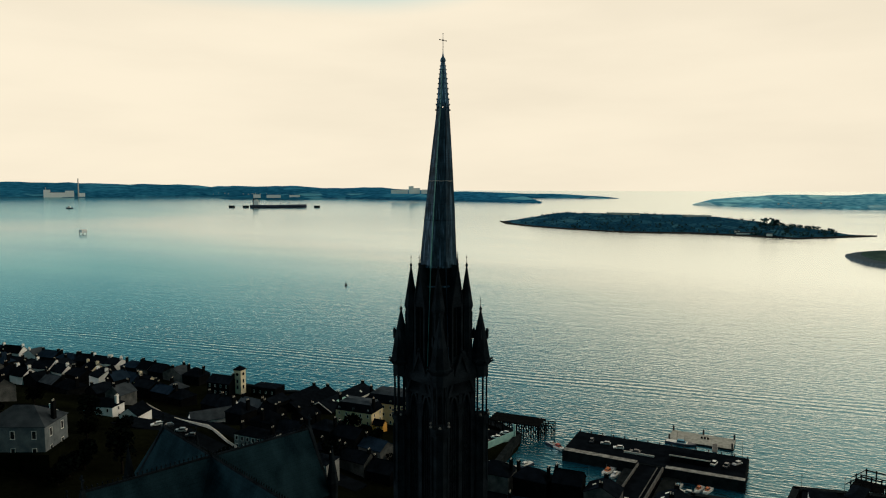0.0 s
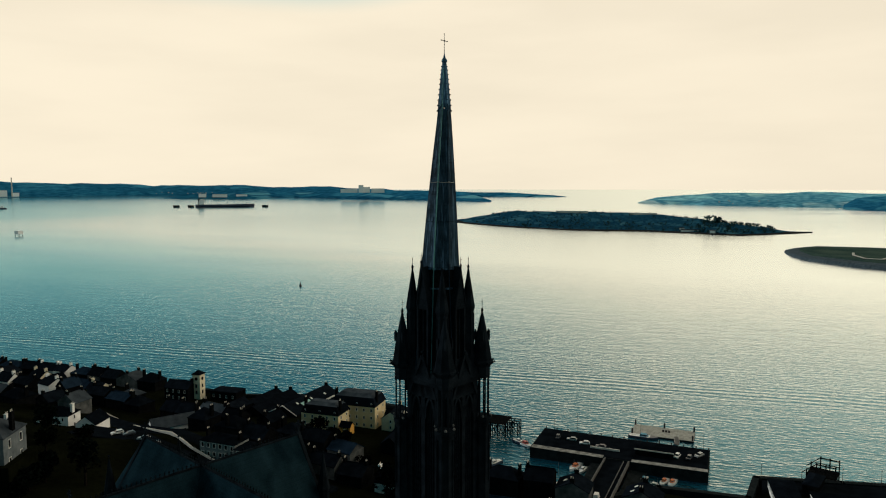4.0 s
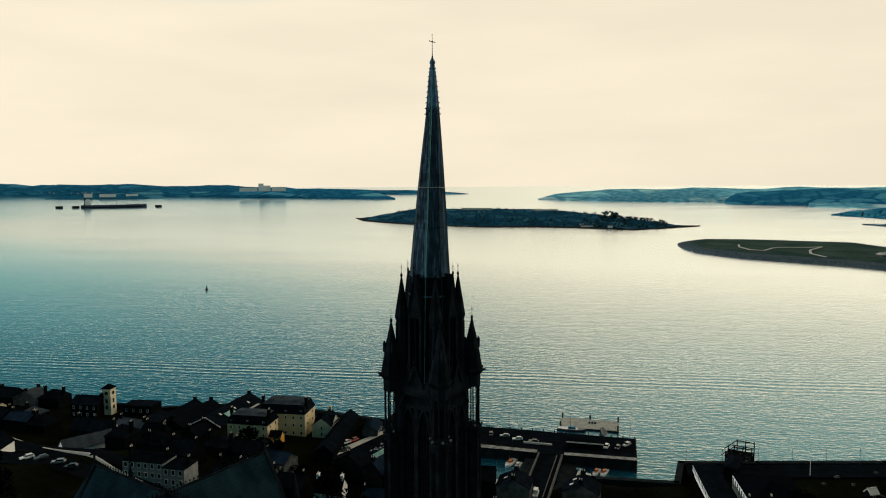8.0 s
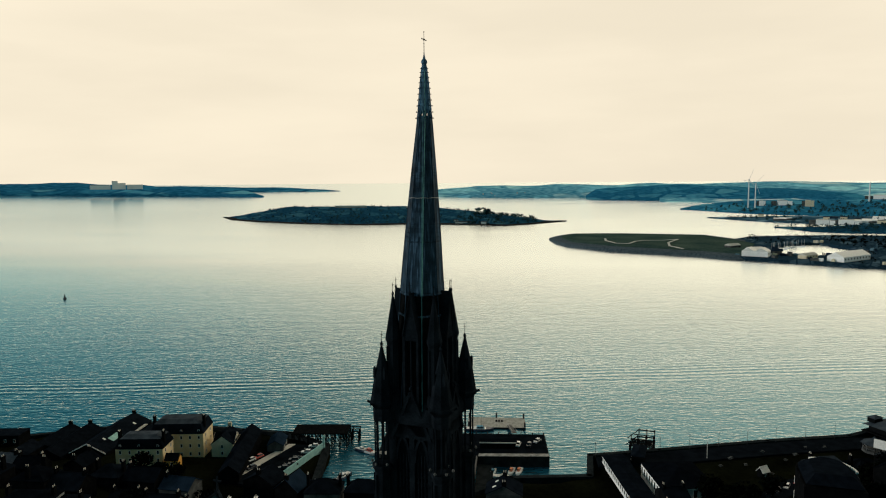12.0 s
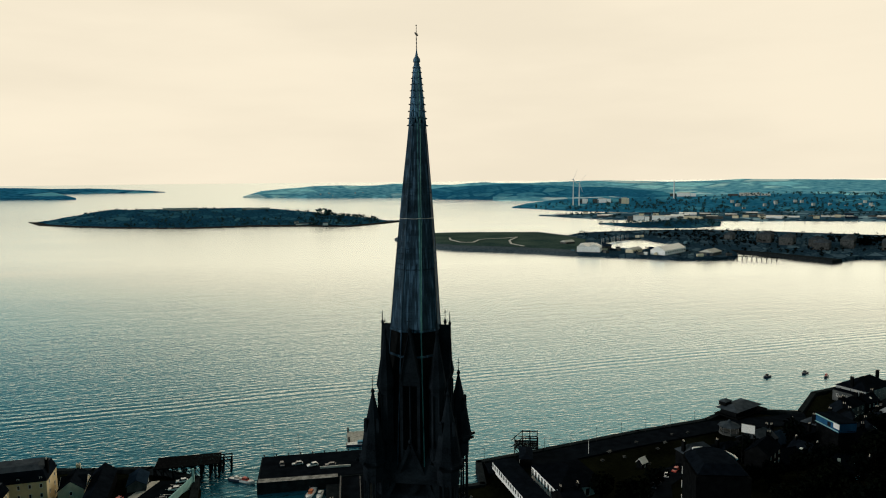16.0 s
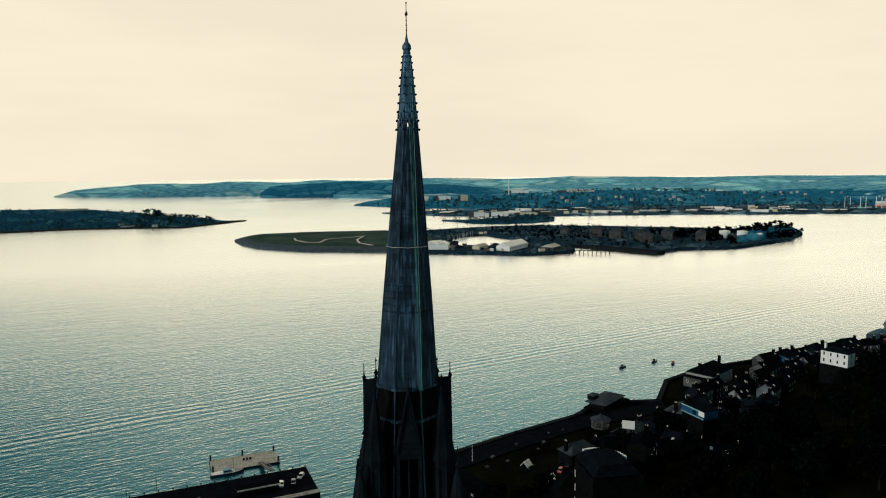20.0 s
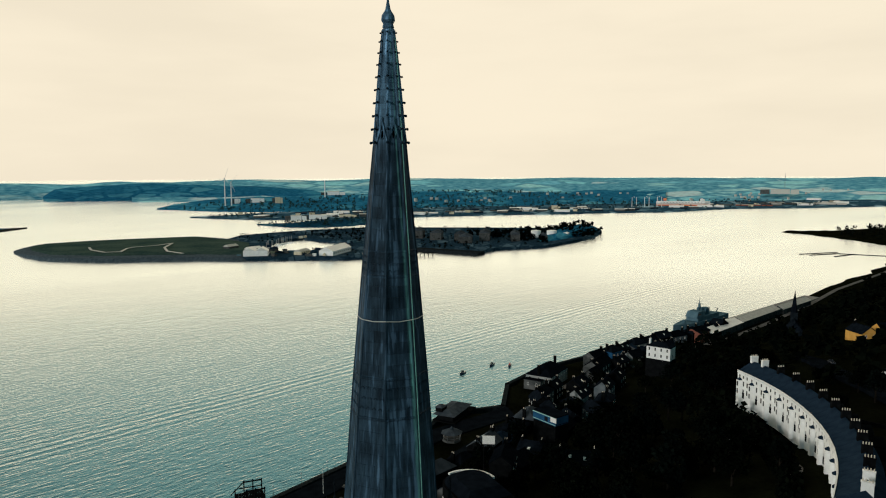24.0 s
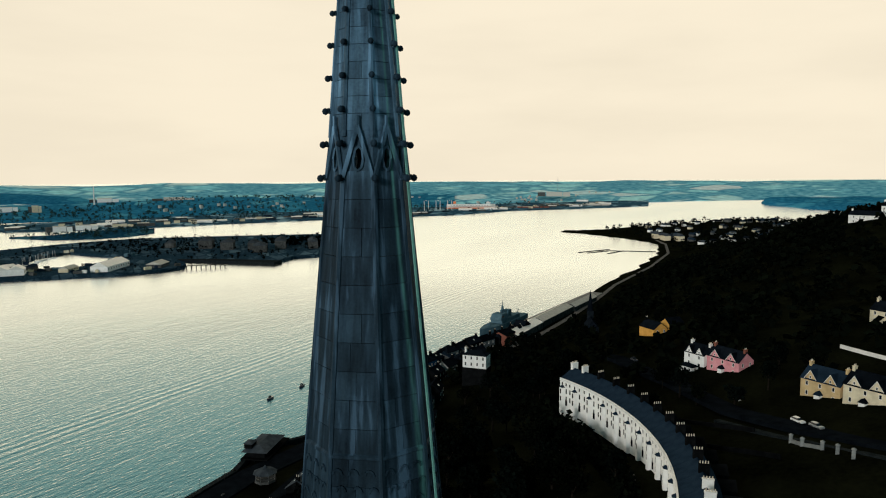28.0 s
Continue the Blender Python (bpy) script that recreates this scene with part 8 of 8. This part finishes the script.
# paths in the park
for nm, pts in (("park_path", [(-170, -1150), (-166, -1110), (-176, -1062), (-196, -1056), (-214, -1100), (-228, -1112), (-262, -1118), (-292, -1140)]), ("park_path_south", [(-292, -1140), (-262, -1075), (-252, -1020), (-262, -975)])):
    s = Shape()
    for a, b in zip(lerp_poly(pts, 12), lerp_poly(pts, 12)[1:]):
        s.bar((*a, 9.8), (*b, 9.8), 3.4, 0.5)
    tagged(s.obj(nm, M["palepave"]), "pale winding path through the park", "path", kind="structure")


# trees on the islands and the far shores
def scatter(name, label, boxes, mat, seed, size, zf):
    rnd = random.Random(seed)
    s = Shape()
    for x0, x1, y0, y1, n, H in boxes:
        for _ in range(n):
            x, y = rnd.uniform(x0, x1), rnd.uniform(y0, y1)
            z = zf(x, y)
            if z is None or -905 < x < -835 and -890 < y < -790:
                continue
            for j in range(10):
                p = Vector((x + rnd.uniform(-1, 1) * H * 0.45, y + rnd.uniform(-1, 1) * H * 0.45, z + H * rnd.uniform(0.1, 1.0)))
                u = Vector((rnd.uniform(-1, 1), rnd.uniform(-1, 1), rnd.uniform(-0.3, 0.3))).normalized()
                v = u.cross(Vector((rnd.uniform(-1, 1), rnd.uniform(-1, 1), rnd.uniform(-1, 1)))).normalized()
                w = H * rnd.uniform(0.18, 0.36)
                s.add([drawn_in(*q) for q in (p - u * w - v * w * 0.5, p + u * w * 0.3 - v * w * 0.8, p + u * w + v * w * 0.4, p - u * w * 0.4 + v * w * 0.8)], [(0, 1, 2, 3)])
    tagged(s.obj(name, mat), label, "trees", kind="stuff")


def top_of(*names):
    """Height of the named land sheets under a place, by casting down on them."""
    from mathutils.bvhtree import BVHTree
    trees = [BVHTree.FromPolygons([v.co for v in bpy.data.objects[n].data.vertices], [tuple(p.vertices) for p in bpy.data.objects[n].data.polygons]) for n in names]
    def f(x, y):
        best = None
        for t in trees:
            h = t.ray_cast(Vector((x, y, 400)), Vector((0, 0, -1)))[0]
            if h and h.z > 1.0 and (best is None or h.z > best):
                best = h.z
        return best
    return f


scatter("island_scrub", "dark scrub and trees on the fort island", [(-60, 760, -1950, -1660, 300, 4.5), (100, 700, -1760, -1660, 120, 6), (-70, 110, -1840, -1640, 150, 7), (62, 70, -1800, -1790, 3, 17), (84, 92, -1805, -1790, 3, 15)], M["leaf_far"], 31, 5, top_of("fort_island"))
scatter("knoll_trees", "dark trees on the naval island", [(-1060, -790, -1000, -800, 260, 9), (-800, -560, -1250, -960, 120, 6)], M["leaf_dark"], 32, 5, top_of("knoll", "dockyard"))
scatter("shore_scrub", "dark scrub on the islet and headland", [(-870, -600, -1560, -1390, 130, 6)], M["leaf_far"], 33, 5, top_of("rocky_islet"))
f_isle = top_of("fort_island")
fw = thing("fort_wall", Matrix.Identity(4), "pale low fort wall along the island's top", "wall")
for x0, y0, x1, y1 in ((505, -1880, 415, -1890), (300, -1900, 225, -1900)):
    za = (f_isle(x0, y0) or 40) - 1
    Shape().bar((x0, y0, za + 3), (x1, y1, za + 3), 4, 6).obj("wall", M["palepave"], fw)
for x, y, L in ((140, -1705, 12), (66, -1660, 12), (120, -1690, 40)):
    h = thing("island_house", pose(x, y, (f_isle(x, y) or 4), 0, 0, 5), "small white house near the island pier", "house")
    Shape().box(0, 0, -3, L, 7, 7 if L < 20 else 5).obj("wall", M["white"], h)
    Shape().gable(0, 0, 4 if L < 20 else 2, L, 7, 2.5, 0.3).obj("roof", M["slate_grey"], h)
timber_jetty(52, -1604, 10, 6, 3, 7, 6, 4.5, "island_pier", "dark pier on piles at the fort island", False)


# ---- far works: turbines, stacks, docks, refinery ----
def far_m(x, y, z, rot=0.0):
    p = drawn_in(x, y, z)
    k = math.hypot(p[0], p[1]) / math.hypot(x, y)
    return Matrix.Translation(p) @ Matrix.Rotation(radians(rot), 4, "Z") @ Matrix.Scale(k, 4)


def turbine(x, y, z, H, R, rot, turn):
    t = thing("wind_turbine", far_m(x, y, z, rot), "tall white three-bladed wind turbine at rest", "turbine", "wind turbines")
    Shape().turn(10, [(2.4, -15), (1.3, H)]).obj("tower", M["steelwhite"], t)
    Shape().box(0, 0, H - 1.5, 9, 3.5, 3.5).obj("nacelle", M["steelwhite"], t)
    for i in range(3):
        a = radians(turn + 120 * i)
        Shape().bar((5, 0, H), (5, R * 0.45 * math.sin(a), H + R * 0.45 * math.cos(a)), 2.0, 1.0).bar((5, R * 0.45 * math.sin(a), H + R * 0.45 * math.cos(a)), (5, R * math.sin(a), H + R * math.cos(a)), 1.1, 0.6).obj("blade", M["steelwhite"], t)
    return t


turbine(-790, -2330, 28, 78, 40, 75, 20)
turbine(-812, -2330, 28, 66, 36, 75, 40)
far_mast = thing("radio_mast", far_m(-3500, -1790, 50), "slender dark radio mast on the far hill", "mast")
Shape().turn(6, [(1.0, -15), (0.5, 62)]).obj("pole", M["metal"], far_mast)
Shape().turn(8, [(1.6, 40), (1.6, 50), (0.4, 52)]).obj("aerial", M["metal"], far_mast)


def works(x, y, z, rot, blocks, name, label, mat="white", stacks=()):
    w = thing(name, far_m(x, y, z, rot), label, "works")
    for a, b, L, D, H in blocks:
        Shape().box(a, b, -12, L, D, H + 12).obj("block", M[mat], w)
        Shape().box(a, b, H, L + 1, D + 1, 1.0).obj("roof", M["slate_grey"], w)
    for a, b, r, H in stacks:
        Shape().turn(12, [(r, -10), (r * 0.7, H)], a, b).obj("stack", M["palepave"], w)
    return w


works(6700, -4090, 5, 58, ((0, 0, 180, 60, 42), (-90, 10, 80, 50, 60), (110, 0, 60, 50, 70), (-200, 0, 60, 40, 36)), "power_station", "pale power station blocks with a tall stack", "white", ((-170, 20, 6.5, 185), (120, 10, 4, 95)))
works(2990, -4900, 66, 31, ((0, 0, 90, 40, 34), (-110, 20, 110, 30, 22), (130, 10, 140, 30, 20), (30, 60, 40, 40, 50)), "refinery", "pale refinery tanks and sheds on the hillside", "white")
works(4150, -4440, 26, 43, ((0, 0, 120, 40, 14), (140, 20, 60, 50, 18), (-180, -10, 90, 40, 12)), "oil_store", "white oil storage sheds on the wooded island", "white")
tk = thing("tanker", far_m(2560, -2770, 0, 222), "long dark tanker with a white bridge at the oil jetty", "ship")
hull(Shape(), 300, 40, -4, 14, 0.2, 12).obj("hull", M["hull_dark"], tk)
Shape().box(-118, 0, 14, 26, 34, 24).box(-118, 0, 38, 14, 40, 4).obj("bridge", M["white"], tk)
Shape().box(-132, 0, 14, 8, 10, 32).obj("funnel", M["carpaint_d"], tk)
for q in (-40, 10, 60, 110):
    Shape().bar((q, 0, 14), (q, 0, 26), 2.0).bar((q, -10, 24), (q, 10, 24), 1.4).obj("derrick", M["metal"], tk)
for x, y in ((2766, -2629), (2703, -2669), (2380, -2875)):
    tagged(place(Shape().box(0, 0, -4, 26, 20, 14).obj("mooring_dolphin", M["quay"]), far_m(x, y, 0)), "dark mooring dolphin beside the oil jetty", "mooring")
tg = thing("tug", far_m(3300, -2050, 0, 40), "small dark tug on the water", "boat")
hull(Shape(), 34, 11, -1, 5).obj("hull", M["hull_dark"], tg)
Shape().box(2, 0, 5, 12, 7, 7).turn(6, [(0.6, 12), (0.3, 22)], 2, 0).obj("bridge", M["white"], tg)
# docks on the western shore
for x, y, L, D, H, mt, nm, lb in ((-760, -1690, 60, 30, 13, "white", "college", "white waterside college building"), (-805, -1668, 70, 24, 15, "white", "college", "white waterside college building with glazing"), (-880, -1640, 70, 30, 13, "cream", "works_hall", "pale works hall near the shore"), (-930, -1620, 60, 30, 15, "greywall", "works_hall", "grey works hall near the shore"),
                                  (-1120, -1640, 130, 40, 8, "roofwhite", "dock_shed", "long low white dock shed"), (-1260, -1600, 120, 40, 8, "roofwhite", "dock_shed", "long low white dock shed"), (-1400, -1540, 140, 40, 8, "palepave", "dock_shed", "long low pale dock shed"), (-1560, -1520, 40, 26, 26, "cream", "silo", "pale dock silo block"), (-1640, -1500, 90, 30, 10, "roofwhite", "dock_shed", "low white dock shed"),
                                  (-2230, -1260, 170, 36, 10, "brick", "cargo_ship", "dark red cargo ship at the dock"), (-2420, -1260, 110, 50, 14, "greywall", "works_hall", "grey works hall near the shore"), (-2520, -1140, 150, 50, 14, "palepave", "works_hall", "pale works hall near the shore"), (-2900, -1500, 160, 60, 12, "palepave", "works_hall", "pale works hall on the hill"),
                                  (-940, -2440, 70, 30, 12, "white", "works_hall", "white factory block near the turbines"), (-1010, -2400, 40, 30, 18, "cream", "works_hall", "pale factory block near the turbines"), (-880, -2470, 30, 30, 10, "white", "works_hall", "white factory block near the turbines"), (-1700, -2700, 180, 60, 26, "palepave", "works_hall", "long pale factory on the far hillside"), (-1500, -2900, 120, 50, 24, "white", "works_hall", "pale factory on the far hillside")):
    z = 5 if y > -1800 and x > -2700 else 40 if y > -2300 else 27
    b = thing(nm, far_m(x, y, z, math.degrees(math.atan2(y, x)) + 90), lb, "building" if nm not in ("ferry", "cargo_ship") else "ship", "dockside buildings")
    H *= 0.45
    Shape().box(0, 0, -14, L * 0.46, D, H + 14).obj("block", M[mt], b)
    Shape().gable(0, 0, H, L * 0.46, D, H * 0.18, 0.5).obj("roof", M["palepave"], b)
    Shape().box(L * 0.37, 0, -14, L * 0.22, D, H * 0.7 + 14).obj("annexe", M["greywall"], b)
    Shape().box(-L * 0.35, D * 0.1, -14, L * 0.2, D * 0.8, H * 0.8 + 14).obj("annexe", M[mt], b)
st = thing("stack", far_m(-1330, -2650, 36), "tall pale chimney stack on the far shore", "chimney")
Shape().turn(10, [(3.0, -20), (2.0, 58)]).obj("shaft", M["steelwhite"], st)
for i in range(3):
    c = thing("dock_crane", far_m(-1850 - i * 40, -1440 + i * 20, 5, 40), "tall pale dock crane frame", "crane", "dock cranes")
    for a in (-9, 9):
        for b in (-7, 7):
            Shape().bar((a, b, 0), (a, b, 34), 0.9).obj("leg", M["steelwhite"], c)
    Shape().bar((-24, 0, 34.5), (24, 0, 34.5), 1.3).obj("boom", M["steelwhite"], c)
# houses of the villages on the far slopes
def hamlet(cx, cy, sx2, sy2, n, seed, z, cat):
    rnd = random.Random(seed)
    s = Shape()
    for _ in range(n):
        x, y = cx + rnd.uniform(-sx2, sx2), cy + rnd.uniform(-sy2, sy2)
        zz = z + rnd.uniform(-14, 14)
        p = [drawn_in(x + a, y + b, zz + q) for q in (-8, 0.5) for a, b in ((-4.5, -3), (4.5, -3), (4.5, 3), (-4.5, 3))]
        s.add(p, [(0, 1, 5, 4), (1, 2, 6, 5), (2, 3, 7, 6), (3, 0, 4, 7), (4, 5, 6, 7)])
    tagged(s.obj("hamlet", M["palepave"]), cat, "houses", kind="stuff")


hamlet(-150, -4180, 330, 60, 60, 41, 20, "scatter of pale houses on the far slope")
hamlet(-1900, -2000, 700, 60, 34, 42, 24, "scatter of pale houses along the far docks")
hamlet(5300, -5420, 900, 60, 60, 43, 30, "scatter of pale houses on the eastern shore")
hamlet(-2900, -1500, 600, 120, 30, 44, 30, "scatter of pale sheds on the western hills")


# car carrier lying behind the dock quay
cc = thing("car_carrier", pose(-2050, -1392, 0, 0, 0, 120), "large car carrier with white sides over an orange hull", "ship")
hull(Shape(), 176, 30, -3, 9, 0.12, 12).obj("hull", M["orangepaint"], cc)
hull(Shape(), 174, 29.5, 9, 21, 0.10, 12).obj("upper_side", M["white"], cc)
Shape().box(62, 0, 24, 14, 26, 5).box(60, 0, 29, 6, 20, 2).obj("bridge", M["white"], cc)
Shape().box(-60, 6, 23, 10, 6, 8).obj("funnel", M["orangepaint"], cc)
for i in range(14):
    Shape().box(-70 + i * 10, 14.9, 17, 5.5, 0.3, 0.9).box(-70 + i * 10, -14.9, 17, 5.5, 0.3, 0.9).obj("side_vent", M["slate_grey"], cc)


def dock_things():
    """Sheds, blocks and tanks along the dock shore, each set down on the flats."""
    rnd = random.Random(61)
    line = lerp_poly([(-640, -1790), (-690, -1725), (-875, -1610), (-967, -1585), (-1339, -1465), (-1759, -1260), (-2054, -1245), (-2180, -1180), (-2450, -1040)], 6.0)
    flat = top_of("dock_flats")
    made = []
    for nm, lab, wall, roof, L, D, H, rh in (("dock_shed", "long low white dock shed", "white", "roofwhite", 46, 18, 5, 2), ("dock_shed", "grey dock shed with a pale roof", "greywall", "roofwhite", 30, 14, 5, 2), ("dock_office", "small pale dock office", "cream", "slate_grey", 14, 10, 7, 2), ("dock_store", "low blue-grey dock store", "slate_blue", "slate_grey", 22, 12, 4, 1.5)):
        h = thing(nm, pose(0, 0, -40), lab, "building", "dockside buildings")
        Shape().box(0, 0, -3, L, D, H + 3).obj("wall", M[wall], h)
        Shape().gable(0, 0, H, L, D, rh, 0.3).obj("roof", M[roof], h)
        made.append(h)
    first = [True] * len(made)
    for _ in range(64):
        x, y = rnd.choice(line)
        k = 1 + rnd.choice((0.012, 0.02, 0.035, 0.06, 0.1)) * rnd.uniform(0.7, 1.3)
        x, y = x * k, y * k
        z = flat(x, y)
        if z is None:
            continue
        m = pose(x, y, z, 0, 0, math.degrees(math.atan2(y, x)) + 90 + rnd.uniform(-12, 12))
        i = rnd.randrange(len(made))
        if first[i]:
            made[i].matrix_basis, first[i] = m, False
        else:
            copy_thing(made[i], m)


dock_things()
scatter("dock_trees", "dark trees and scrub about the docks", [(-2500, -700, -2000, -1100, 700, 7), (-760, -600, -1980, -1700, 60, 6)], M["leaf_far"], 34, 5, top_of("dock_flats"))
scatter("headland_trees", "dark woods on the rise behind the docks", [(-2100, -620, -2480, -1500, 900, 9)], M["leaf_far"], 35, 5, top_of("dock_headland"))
scatter("yard_trees", "low dark scrub about the dockyard", [(-720, -420, -1290, -840, 170, 4), (-1080, -560, -1200, -780, 160, 5)], M["leaf_dark"], 36, 5, top_of("dockyard", "dock_spit", "dock_arm"))
scatter("village_trees", "dark garden trees between the village houses", [(-1560, -1060, -560, 60, 520, 7)], M["leaf_dark"], 37, 5, lambda x, y: (lambda z: z if z > 3.2 else None)(gz(x, y)))


# ---- the pale station quay below the hill ----
slab("station_quay", [(-400, -248), (-470, -254), (-560, -262), (-640, -272), (-640, -286), (-560, -279), (-470, -270), (-400, -263)], -2, 4.4, M["worn_road"], "pale concrete station quay along the shore")


# ---- shrubs along the front of the curved terrace ----
def shrubbery():
    rnd = random.Random(77)
    line = lerp_poly([(-226, -116), (-213.5, -91), (-203.5, -77), (-191, -63.5), (-175, -51), (-158, -42), (-146, -38)], 1.2)
    s = Shape()
    for x0, y0 in line:
        for _ in range(26):
            k = rnd.uniform(8.0, 14.0)
            x, y = x0 + 0.66 * k, y0 - 0.75 * k
            z = gz(x, y)
            top = 39.3 + 1.6 * noise.noise((x / 5, y / 5, 2)) - (k - 8) * 0.5
            if top < z + 0.5:
                continue
            p = Vector((x, y, rnd.uniform(z, top)))
            u = Vector((rnd.uniform(-1, 1), rnd.uniform(-1, 1), rnd.uniform(-0.4, 0.4))).normalized()
            v = u.cross(Vector((rnd.uniform(-1, 1), rnd.uniform(-1, 1), rnd.uniform(-1, 1)))).normalized()
            w = rnd.uniform(0.5, 1.2)
            s.add([p - u * w - v * w * 0.5, p + u * w * 0.3 - v * w * 0.8, p + u * w + v * w * 0.4, p - u * w * 0.4 + v * w * 0.8], [(0, 1, 2, 3)])
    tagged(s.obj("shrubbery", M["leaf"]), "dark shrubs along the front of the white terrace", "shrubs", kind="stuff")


shrubbery()
